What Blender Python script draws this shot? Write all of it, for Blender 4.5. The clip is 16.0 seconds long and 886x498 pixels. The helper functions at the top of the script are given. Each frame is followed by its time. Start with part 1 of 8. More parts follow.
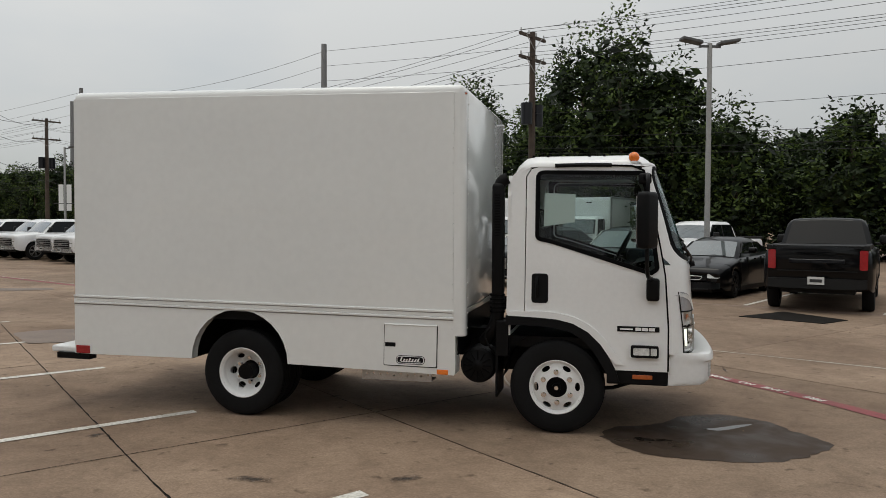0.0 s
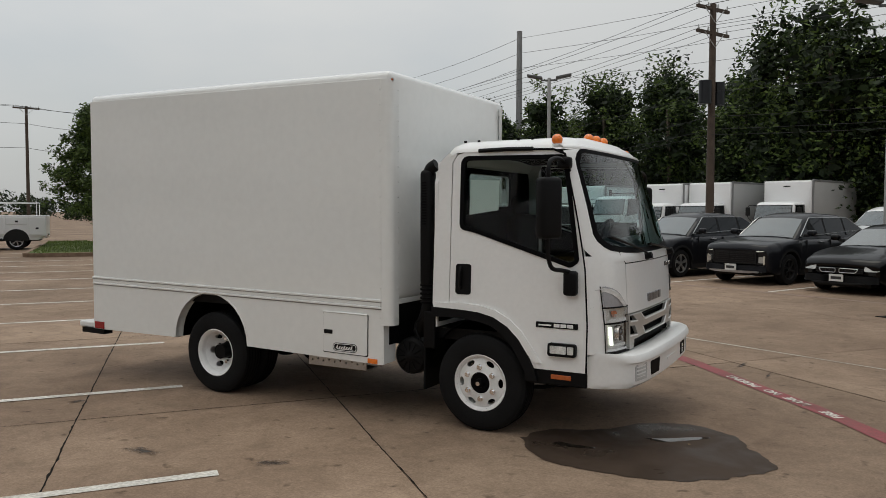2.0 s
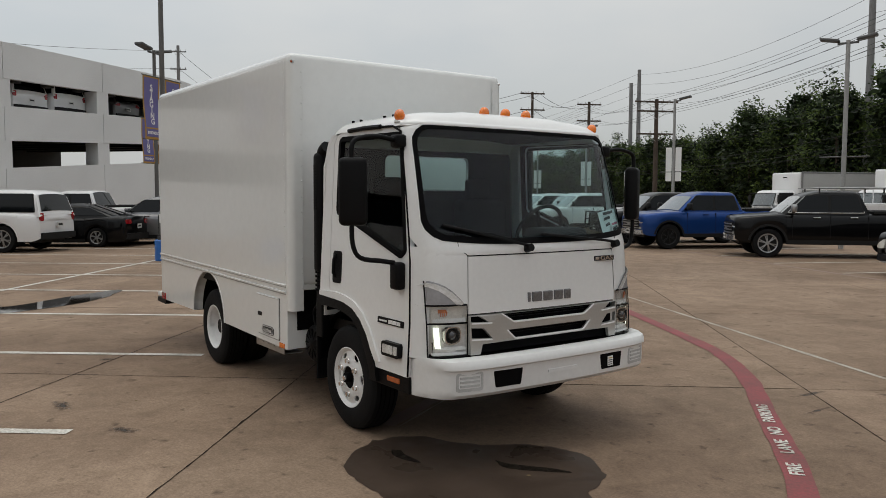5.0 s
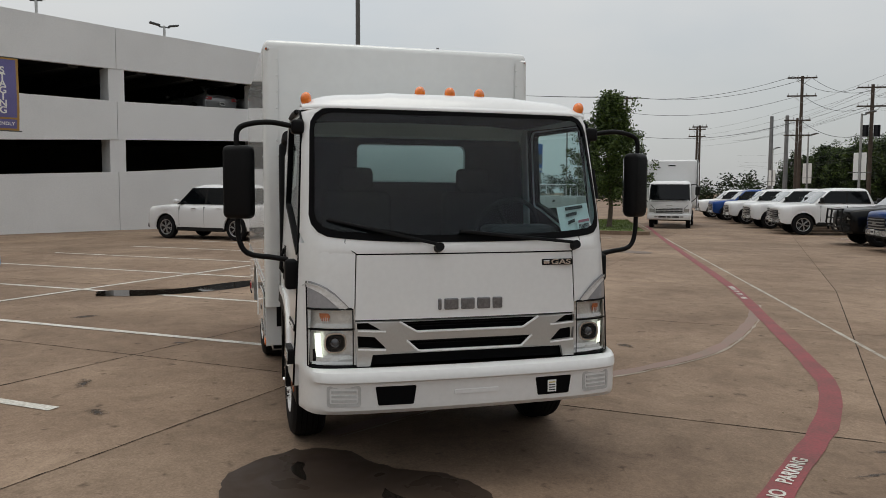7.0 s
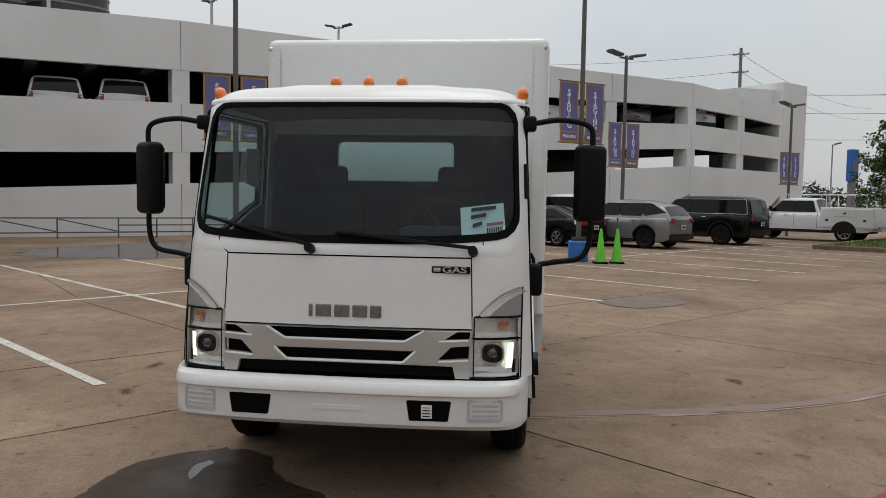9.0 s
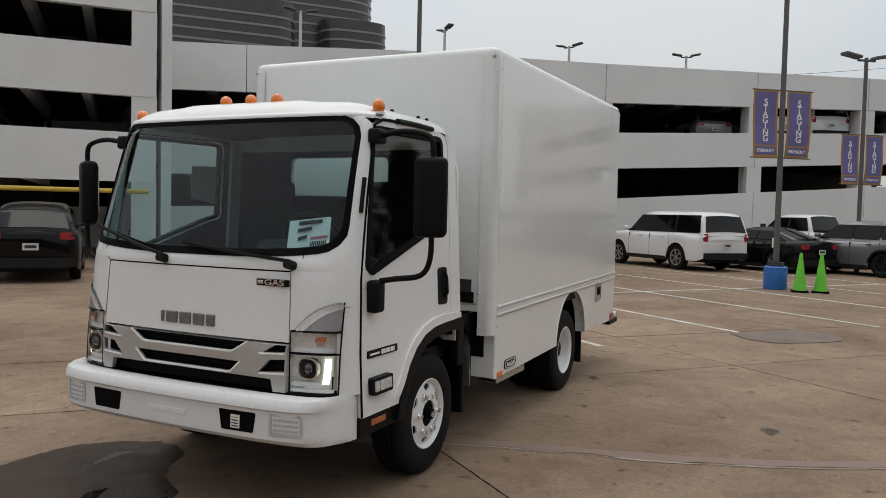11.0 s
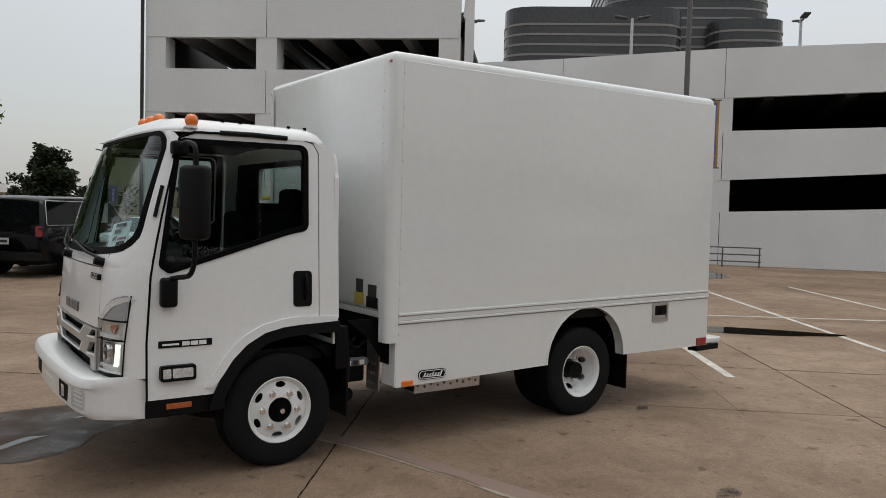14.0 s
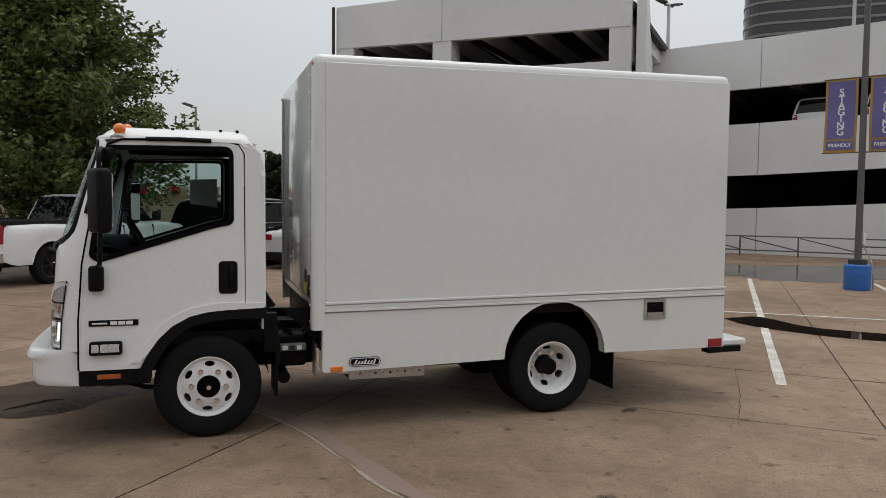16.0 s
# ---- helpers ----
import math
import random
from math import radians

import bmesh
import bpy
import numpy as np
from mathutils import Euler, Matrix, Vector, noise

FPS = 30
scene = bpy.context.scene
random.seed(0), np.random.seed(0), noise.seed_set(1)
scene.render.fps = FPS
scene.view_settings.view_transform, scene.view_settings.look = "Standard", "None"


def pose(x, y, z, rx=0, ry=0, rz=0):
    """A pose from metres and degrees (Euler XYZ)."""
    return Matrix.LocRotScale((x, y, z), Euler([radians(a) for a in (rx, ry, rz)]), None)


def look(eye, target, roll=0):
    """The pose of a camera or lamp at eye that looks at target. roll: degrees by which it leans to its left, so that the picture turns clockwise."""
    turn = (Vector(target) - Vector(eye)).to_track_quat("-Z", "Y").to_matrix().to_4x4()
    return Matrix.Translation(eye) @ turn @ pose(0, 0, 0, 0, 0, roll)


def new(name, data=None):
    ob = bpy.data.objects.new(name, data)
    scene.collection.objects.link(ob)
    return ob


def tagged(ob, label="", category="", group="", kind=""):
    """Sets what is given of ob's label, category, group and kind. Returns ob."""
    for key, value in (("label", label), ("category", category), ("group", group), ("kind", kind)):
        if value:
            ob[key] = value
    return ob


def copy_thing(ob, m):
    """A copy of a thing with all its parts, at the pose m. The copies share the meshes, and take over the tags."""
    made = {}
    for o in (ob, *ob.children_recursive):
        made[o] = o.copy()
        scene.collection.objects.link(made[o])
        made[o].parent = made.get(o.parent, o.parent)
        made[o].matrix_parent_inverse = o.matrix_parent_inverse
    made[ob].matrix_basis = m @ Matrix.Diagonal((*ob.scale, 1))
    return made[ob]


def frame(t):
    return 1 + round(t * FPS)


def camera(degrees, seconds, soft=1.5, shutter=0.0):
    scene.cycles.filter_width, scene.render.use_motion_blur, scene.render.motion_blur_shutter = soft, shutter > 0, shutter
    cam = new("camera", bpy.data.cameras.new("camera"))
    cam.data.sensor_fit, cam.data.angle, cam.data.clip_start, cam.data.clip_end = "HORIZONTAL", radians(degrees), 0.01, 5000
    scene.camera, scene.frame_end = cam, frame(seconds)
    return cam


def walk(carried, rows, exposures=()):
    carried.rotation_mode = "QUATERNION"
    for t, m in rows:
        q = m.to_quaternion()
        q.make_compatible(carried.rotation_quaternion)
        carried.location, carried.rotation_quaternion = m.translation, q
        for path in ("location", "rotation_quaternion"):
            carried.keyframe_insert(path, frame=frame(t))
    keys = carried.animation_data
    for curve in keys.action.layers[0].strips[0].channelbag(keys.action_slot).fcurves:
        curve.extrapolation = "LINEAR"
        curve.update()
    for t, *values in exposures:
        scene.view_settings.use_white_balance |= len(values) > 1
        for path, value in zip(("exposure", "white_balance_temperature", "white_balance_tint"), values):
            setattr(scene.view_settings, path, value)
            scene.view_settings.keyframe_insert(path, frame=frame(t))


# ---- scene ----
cam = camera(59.5, 16.0, 0.45)
PATH = [
    (0, (0.466, -7.33, 1.701), (0.029, -5.379, 1.641), 0.3),
    (0.5, (1.054, -7.18, 1.705), (0.481, -5.266, 1.631), 0.2),
    (1, (1.609, -6.959, 1.711), (0.903, -5.09, 1.63), 0.1),
    (1.5, (2.147, -6.693, 1.722), (1.312, -4.877, 1.635), 0.1),
    (2, (2.649, -6.374, 1.723), (1.684, -4.625, 1.627), 0.1),
    (2.5, (3.146, -6.025, 1.726), (2.06, -4.348, 1.63), 0.2),
    (3, (3.603, -5.612, 1.726), (2.398, -4.018, 1.624), 0.1),
    (3.5, (4.035, -5.18, 1.731), (2.713, -3.683, 1.631), 0.2),
    (4, (4.409, -4.716, 1.717), (2.975, -3.325, 1.609), 0.3),
    (4.2, (4.545, -4.513, 1.72), (3.069, -3.168, 1.607), 0.2),
    (6.5, (5.427, -2.002, 1.706), (3.57, -1.276, 1.551), 0.5),
    (7, (5.429, -1.396, 1.701), (3.51, -0.852, 1.553), 0.3),
    (7.5, (5.353, -0.806, 1.717), (3.389, -0.453, 1.574), 0.3),
    (8, (5.279, -0.208, 1.701), (3.289, -0.06, 1.564), 0.3),
    (8.2, (5.241, 0.039, 1.695), (3.247, 0.11, 1.562), 0.4),
    (8.5, (5.226, 0.393, 1.677), (3.23, 0.352, 1.55), 0.5),
    (9, (5.145, 0.987, 1.656), (3.162, 0.76, 1.525), 0.9),
    (9.2, (5.104, 1.231, 1.657), (3.132, 0.929, 1.52), 0.9),
    (11.3, (4.227, 3.484, 1.675), (2.472, 2.527, 1.585), 1.5),
    (11.5, (4.116, 3.686, 1.691), (2.393, 2.675, 1.6), 1.6),
    (12, (3.762, 4.176, 1.694), (2.124, 3.032, 1.609), 1.5),
    (12.5, (3.359, 4.612, 1.706), (1.823, 3.334, 1.63), 1.4),
    (13, (2.976, 5.058, 1.717), (1.563, 3.644, 1.641), 1.4),
    (13.5, (2.546, 5.406, 1.709), (1.263, 3.874, 1.625), 1.4),
    (14, (2.097, 5.773, 1.724), (0.943, 4.142, 1.633), 1.5),
    (14.5, (1.608, 6.093, 1.723), (0.589, 4.375, 1.618), 1.5),
    (15, (1.119, 6.399, 1.736), (0.249, 4.601, 1.634), 1.5),
    (15.5, (0.617, 6.66, 1.745), (-0.117, 4.803, 1.639), 1.1),
    (16, (0.088, 6.902, 1.739), (-0.521, 5.0, 1.628), 0.6),
]
walk(cam, [(t, look(eye, target, roll)) for t, eye, target, roll in PATH], [(0.0, 0.0, 6800, 3.5), (1.5, -0.06, 6800, 3.5), (8.0, -0.06, 6750, 4.0), (9.5, 0.02, 6700, 4.2), (16.0, 0.04, 6700, 4.2)])

# ---- world and light: high overcast ----
world = bpy.data.worlds.new("sky")
scene.world = world
world.use_nodes = True
wn, wl = world.node_tree.nodes, world.node_tree.links
wn.clear()
w_out = wn.new("ShaderNodeOutputWorld")
w_bg = wn.new("ShaderNodeBackground")
w_sky = wn.new("ShaderNodeTexSky")
w_sky.sky_type = "NISHITA"
w_sky.sun_disc = False
w_sky.sun_elevation = radians(58)
w_sky.sun_rotation = radians(200)
w_sky.air_density, w_sky.dust_density, w_sky.ozone_density = 1.0, 2.5, 1.0
w_geo = wn.new("ShaderNodeTexCoord")
w_map = wn.new("ShaderNodeMapping")
w_map.inputs["Scale"].default_value = (1.0, 1.0, 2.6)
w_noise = wn.new("ShaderNodeTexNoise")
w_noise.inputs["Scale"].default_value = 1.7
w_noise.inputs["Detail"].default_value = 5.0
w_ramp = wn.new("ShaderNodeValToRGB")
w_ramp.color_ramp.elements[0].position, w_ramp.color_ramp.elements[0].color = 0.30, (0.62, 0.62, 0.62, 1)
w_ramp.color_ramp.elements[1].position, w_ramp.color_ramp.elements[1].color = 0.62, (0.96, 0.96, 0.96, 1)
w_cloud = wn.new("ShaderNodeMixRGB")
w_cloud.inputs[2].default_value = (5.3, 5.32, 5.68, 1)
wl.new(w_geo.outputs["Generated"], w_map.inputs["Vector"])
wl.new(w_map.outputs["Vector"], w_noise.inputs["Vector"])
wl.new(w_noise.outputs["Fac"], w_ramp.inputs["Fac"])
wl.new(w_ramp.outputs["Color"], w_cloud.inputs[0])
wl.new(w_sky.outputs["Color"], w_cloud.inputs[1])
# an overcast sky is brighter overhead than at the horizon
w_sep = wn.new("ShaderNodeSeparateXYZ")
w_lift = wn.new("ShaderNodeMapRange")
w_lift.inputs["From Min"].default_value, w_lift.inputs["From Max"].default_value = 0.0, 1.0
w_lift.inputs["To Min"].default_value, w_lift.inputs["To Max"].default_value = 0.82, 2.0
w_mul = wn.new("ShaderNodeMixRGB")
w_mul.blend_type = "MULTIPLY"
w_mul.inputs[0].default_value = 1.0
wl.new(w_geo.outputs["Generated"], w_sep.inputs[0])
wl.new(w_sep.outputs["Z"], w_lift.inputs["Value"])
wl.new(w_cloud.outputs["Color"], w_mul.inputs[1])
# and brighter on the side of the veiled sun
w_side, w_both = wn.new("ShaderNodeMapRange"), wn.new("ShaderNodeMath")
w_side.inputs["From Min"].default_value, w_side.inputs["From Max"].default_value = 1.0, -1.0
w_side.inputs["To Min"].default_value, w_side.inputs["To Max"].default_value = 0.84, 1.12
w_both.operation = "MULTIPLY"
wl.new(w_sep.outputs["X"], w_side.inputs["Value"])
wl.new(w_lift.outputs["Result"], w_both.inputs[0])
wl.new(w_side.outputs["Result"], w_both.inputs[1])
wl.new(w_both.outputs[0], w_mul.inputs[2])
wl.new(w_mul.outputs["Color"], w_bg.inputs["Color"])
w_bg.inputs["Strength"].default_value = 0.111
wl.new(w_bg.outputs["Background"], w_out.inputs["Surface"])

sun = new("sun", bpy.data.lights.new("sun", "SUN"))
sun.data.energy, sun.data.angle, sun.data.color = 0.55, radians(30), (1.0, 0.96, 0.9)
sun.matrix_world = look((-3, 2, 36), (0, 0, 0))

# ---- materials ----


def material(name, colour, rough=0.6, metal=0.0, vary=0.12, scale=3.0, fine=60.0, bump=0.0, coat=0.0, alpha_glass=False, second=None, spread=0.0, spec=0.5, emit=None, strength=0.0):
    m = bpy.data.materials.new(name)
    m.use_nodes = True
    n, l = m.node_tree.nodes, m.node_tree.links
    b = n["Principled BSDF"]
    b.inputs["Roughness"].default_value = rough
    b.inputs["Metallic"].default_value = metal
    b.inputs["Coat Weight"].default_value = coat
    b.inputs["Specular IOR Level"].default_value = spec
    b.inputs["Coat Roughness"].default_value = 0.04
    co = n.new("ShaderNodeTexCoord")
    big, small = n.new("ShaderNodeTexNoise"), n.new("ShaderNodeTexNoise")
    for t, s, d in ((big, scale, 4.0), (small, fine, 3.0)):
        t.inputs["Scale"].default_value, t.inputs["Detail"].default_value = s, d
        l.new(co.outputs["Object"], t.inputs["Vector"])
    add = n.new("ShaderNodeMath")
    add.operation = "ADD"
    l.new(big.outputs["Fac"], add.inputs[0])
    l.new(small.outputs["Fac"], add.inputs[1])
    ramp = n.new("ShaderNodeValToRGB")
    half = n.new("ShaderNodeMath")
    half.operation = "MULTIPLY"
    half.inputs[1].default_value = 0.5
    l.new(add.outputs[0], half.inputs[0])
    l.new(half.outputs[0], ramp.inputs["Fac"])
    c = Vector(colour)
    lo = tuple(c * (1 - vary)) if second is None else second
    ramp.color_ramp.elements[0].position, ramp.color_ramp.elements[0].color = 0.36, (*lo, 1)
    ramp.color_ramp.elements[1].position, ramp.color_ramp.elements[1].color = 0.62, (*(min(v, 0.95) for v in c * (1 + vary * 0.5)), 1)
    last = ramp.outputs["Color"]
    if spread:
        info, hsv = n.new("ShaderNodeObjectInfo"), n.new("ShaderNodeHueSaturation")
        rng = n.new("ShaderNodeMapRange")
        rng.inputs["To Min"].default_value, rng.inputs["To Max"].default_value = 1 - spread, 1 + spread
        l.new(info.outputs["Random"], rng.inputs["Value"])
        l.new(rng.outputs["Result"], hsv.inputs["Value"])
        l.new(last, hsv.inputs["Color"])
        last = hsv.outputs["Color"]
    l.new(last, b.inputs["Base Color"])
    if bump:
        bp = n.new("ShaderNodeBump")
        bp.inputs["Strength"].default_value, bp.inputs["Distance"].default_value = bump, 0.01
        l.new(small.outputs["Fac"], bp.inputs["Height"])
        l.new(bp.outputs["Normal"], b.inputs["Normal"])
    if emit:
        b.inputs["Emission Color"].default_value = (*emit, 1)
        b.inputs["Emission Strength"].default_value = strength
    return m


def glass_material(name, tint, rough=0.02):
    """A thin pane: clear pass-through with a mirror coat that grows at grazing angles."""
    m = bpy.data.materials.new(name)
    m.use_nodes = True
    n, l = m.node_tree.nodes, m.node_tree.links
    n.remove(n["Principled BSDF"])
    clear, gloss, mix, face = n.new("ShaderNodeBsdfTransparent"), n.new("ShaderNodeBsdfGlossy"), n.new("ShaderNodeMixShader"), n.new("ShaderNodeLayerWeight")
    clear.inputs["Color"].default_value = (*tint, 1)
    gloss.inputs["Roughness"].default_value = rough
    face.inputs["Blend"].default_value = 0.5
    power, rng = n.new("ShaderNodeMath"), n.new("ShaderNodeMapRange")
    power.operation, power.inputs[1].default_value = "POWER", 4.0
    rng.inputs["To Min"].default_value, rng.inputs["To Max"].default_value = 0.032, 0.85
    l.new(face.outputs["Facing"], power.inputs[0])
    l.new(power.outputs[0], rng.inputs["Value"])
    l.new(rng.outputs["Result"], mix.inputs[0])
    l.new(clear.outputs[0], mix.inputs[1])
    l.new(gloss.outputs[0], mix.inputs[2])
    l.new(mix.outputs[0], n["Material Output"].inputs["Surface"])
    return m


WHITE = material("white cab paint", (0.80, 0.80, 0.79), 0.28, 0, 0.03, 1.2, 30, 0, 0.6)
BOXWHITE = material("white gel coat", (0.785, 0.795, 0.78), 0.22, 0, 0.03, 0.8, 14, 0, 0.8)
# Colour of the rail's shadow line and caulk gap together.
SEAMGREY = material("grey caulk and shadow", (0.34, 0.335, 0.33), 0.8, 0, 0.3, 4, 60)
# Greyed white: shading of the bumper's pockets is put into the colour.
POCKET = material("white plastic with recess shade", (0.50, 0.50, 0.49), 0.45, 0, 0.15, 8, 60)
BUMPERW = material("white bumper paint", (0.78, 0.78, 0.77), 0.33, 0, 0.04, 2, 30, 0, 0.3)
BLACKP = material("black plastic", (0.0045, 0.0045, 0.005), 0.5, 0, 0.3, 6, 200, 0.15, spec=0.14)
SEAL = material("rubber seal", (0.0025, 0.0025, 0.003), 0.6, 0, 0.2, 8, 100, spec=0.07)
RUBBER = material("tyre rubber", (0.008, 0.008, 0.0085), 0.75, 0, 0.35, 5, 120, 0.25, spec=0.16)
CHASSIS = material("black chassis paint", (0.0035, 0.0035, 0.004), 0.5, 0, 0.4, 5, 60, 0.1, spec=0.14)
RIMW = material("white wheel paint", (0.78, 0.78, 0.77), 0.35, 0, 0.06, 6, 60)
GREYP = material("grey plastic", (0.16, 0.165, 0.17), 0.45, 0, 0.2, 6, 80)
STEEL = material("zinc steel", (0.55, 0.55, 0.55), 0.35, 0.9, 0.15, 8, 90)
CHROME = material("silver trim", (0.62, 0.60, 0.58), 0.22, 0.85, 0.05, 4, 80)
SATIN = material("satin silver paint", (0.50, 0.49, 0.47), 0.35, 0.55, 0.05, 4, 80)
AMBER = material("amber lens", (0.85, 0.20, 0.02), 0.18, 0, 0.15, 20, 80, 0, 0.6)
AMBERD = material("amber reflector", (0.45, 0.10, 0.02), 0.25, 0, 0.2, 20, 90, 0, 0.5)
REDL = material("red lens", (0.32, 0.01, 0.015), 0.2, 0, 0.2, 20, 90, 0, 0.6)
LENS = glass_material("clear lens", (0.93, 0.94, 0.94), 0.03)
PANE = glass_material("window glass", (0.66, 0.75, 0.73))
PANEFRONT = glass_material("windshield glass", (0.64, 0.80, 0.82))
LENSW = material("frosted clear lens", (0.66, 0.66, 0.64), 0.2, 0.1, 0.35, 30, 90, 0, 0.7)
DRL = material("daylight lamp", (0.9, 0.9, 0.85), 0.3, 0, 0.02, emit=(0.95, 1.0, 0.86), strength=1.15)
# Cab fabric and lining: near-black, the cab's shade put into the colour.
FABRIC = material("near-black cab fabric", (0.005, 0.005, 0.006), 0.9, 0, 0.2, 6, 160, 0.0, spec=0.02)
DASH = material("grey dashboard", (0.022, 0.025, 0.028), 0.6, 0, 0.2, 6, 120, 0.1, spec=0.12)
LINER = material("near-black cab lining", (0.004, 0.004, 0.0045), 0.9, 0, 0.1, 6, 120, spec=0.02)
PAPER = material("white paper", (0.82, 0.82, 0.80), 0.8, 0, 0.03, 6, 60)
INK = material("black ink", (0.03, 0.03, 0.03), 0.8, 0, 0.1)
PINK = material("pink ink", (0.55, 0.15, 0.20), 0.8, 0, 0.1)
YELLOW = material("yellow label", (0.55, 0.42, 0.06), 0.5, 0, 0.1)

# ---- small mesh tools ----


def part(name, bm, mat, parent, label="", smooth=None, category="", kind=""):
    """One mesh object from a bmesh, under its thing. smooth: the angle up to which edges are shaded round."""
    me = bpy.data.meshes.new(name)
    bmesh.ops.recalc_face_normals(bm, faces=bm.faces)
    if smooth:
        lim = math.cos(radians(smooth))
        for f in bm.faces:
            f.smooth = True
        for e in bm.edges:
            e.smooth = not (len(e.link_faces) == 2 and e.link_faces[0].normal.dot(e.link_faces[1].normal) < lim)
    bm.to_mesh(me)
    bm.free()
    me.materials.append(mat)
    ob = new(name, me)
    if parent is not None:
        ob.parent = parent
    return tagged(ob, label, category, "", kind)


def box(bm, x0, x1, y0, y1, z0, z1, bevel=0.0, seg=2, shear=None):
    vs = [bm.verts.new((x, y, z)) for x in (x0, x1) for y in (y0, y1) for z in (z0, z1)]
    fs = [bm.faces.new([vs[i] for i in q]) for q in ((0, 1, 3, 2), (4, 6, 7, 5), (0, 4, 5, 1), (2, 3, 7, 6), (0, 2, 6, 4), (1, 5, 7, 3))]
    if bevel:
        es = list({e for f in fs for e in f.edges})
        bmesh.ops.bevel(bm, geom=es, offset=bevel, segments=seg, profile=0.5, affect="EDGES")
    return bm


def B(*a, **k):
    return box(bmesh.new(), *a, **k)


def cyl(bm, p, q, r, seg=14, r2=None):
    p, q = Vector(p), Vector(q)
    d = (q - p)
    m = Matrix.Translation((p + q) / 2) @ d.to_track_quat("Z", "Y").to_matrix().to_4x4()
    bmesh.ops.create_cone(bm, cap_ends=True, segments=seg, radius1=r, radius2=r if r2 is None else r2, depth=d.length, matrix=m)
    return bm


def C(*a, **k):
    return cyl(bmesh.new(), *a, **k)


def tube(bm, pts, r, seg=8):
    """A round bar that follows the points."""
    pts = [Vector(p) for p in pts]
    rings = []
    for i, p in enumerate(pts):
        d = (pts[min(i + 1, len(pts) - 1)] - pts[max(i - 1, 0)]).normalized()
        a = d.orthogonal().normalized() if not rings else (rings[-1][1] - d * rings[-1][1].dot(d)).normalized()
        b = d.cross(a)
        rings.append(([bm.verts.new(p + (a * math.cos(2 * math.pi * k / seg) + b * math.sin(2 * math.pi * k / seg)) * r) for k in range(seg)], a))
    for (u, _), (v, _) in zip(rings, rings[1:]):
        for k in range(seg):
            bm.faces.new((u[k], u[(k + 1) % seg], v[(k + 1) % seg], v[k]))
    bm.faces.new(rings[0][0][::-1])
    bm.faces.new(rings[-1][0])
    return bm


def smooth_line(pts, n=6):
    """Catmull-Rom through the points."""
    pts = [Vector(p) for p in pts]
    out = []
    for i in range(len(pts) - 1):
        a, b, c, d = pts[max(i - 1, 0)], pts[i], pts[i + 1], pts[min(i + 2, len(pts) - 1)]
        for k in range(n):
            t = k / n
            out.append(0.5 * ((2 * b) + (c - a) * t + (2 * a - 5 * b + 4 * c - d) * t * t + (3 * b - a - 3 * c + d) * t ** 3))
    return out + [pts[-1]]


def grid(bm, rows, closed=False):
    """A sheet from rows of points."""
    vs = [[bm.verts.new(p) for p in r] for r in rows]
    n = len(vs[0])
    for a, b in zip(vs, vs[1:]):
        for k in range(n if closed else n - 1):
            bm.faces.new((a[k], a[(k + 1) % n], b[(k + 1) % n], b[k]))
    return vs


def lathe(bm, profile, seg=40, y=0.0, x=0.0, z=0.0, side=1):
    """A turned shape about the y axis: profile of (radius, offset outwards)."""
    rows = [[(x + r * math.cos(2 * math.pi * k / seg), y + side * o, z + r * math.sin(2 * math.pi * k / seg)) for k in range(seg)] for r, o in profile]
    grid(bm, rows, closed=True)
    return bm


def fill(outer, holes=()):
    """Triangles of a flat shape with holes: points and index triples."""
    bm = bmesh.new()
    edges = []
    for loop in (outer, *holes):
        vs = [bm.verts.new((p[0], p[1], 0)) for p in loop]
        edges += [bm.edges.new((vs[i], vs[(i + 1) % len(vs)])) for i in range(len(vs))]
    bm.verts.index_update()
    bmesh.ops.triangle_fill(bm, use_beauty=True, use_dissolve=False, edges=edges)
    bm.verts.index_update()
    pts = [(v.co.x, v.co.y) for v in bm.verts]
    tris = [[v.index for v in f.verts] for f in bm.faces]
    bm.free()
    return pts, tris


def plate(bm, outer, holes, front, back):
    """A shape with holes and thickness; front and back place its two skins."""
    pts, tris = fill(outer, holes)
    a = [bm.verts.new(front(*p)) for p in pts]
    b = [bm.verts.new(back(*p)) for p in pts]
    for t in tris:
        bm.faces.new([a[i] for i in t])
        bm.faces.new([b[i] for i in t][::-1])
    s = 0
    for loop in (outer, *holes):
        n = len(loop)
        for i in range(n):
            j = (i + 1) % n
            bm.faces.new((a[s + i], a[s + j], b[s + j], b[s + i]))
        s += n
    return bm


def sheet(bm, outer, place):
    """A thin pane: one skin only."""
    pts, tris = fill(outer)
    vs = [bm.verts.new(place(*p)) for p in pts]
    for t in tris:
        bm.faces.new([vs[i] for i in t])
    return bm


def patch(bm, rows, place, n=10):
    """A curved patch: rows of (height, from, to), followed closely by the surface."""
    grid(bm, [[place(a + (b - a) * k / n, z) for k in range(n + 1)] for z, a, b in rows])
    return bm


def round_rect(x0, x1, y0, y1, r, n=6):
    out = []
    for cx, cy, a in ((x1 - r, y1 - r, 0), (x0 + r, y1 - r, 90), (x0 + r, y0 + r, 180), (x1 - r, y0 + r, 270)):
        out += [(cx + r * math.cos(radians(a + 90 * k / n)), cy + r * math.sin(radians(a + 90 * k / n))) for k in range(n + 1)]
    return out


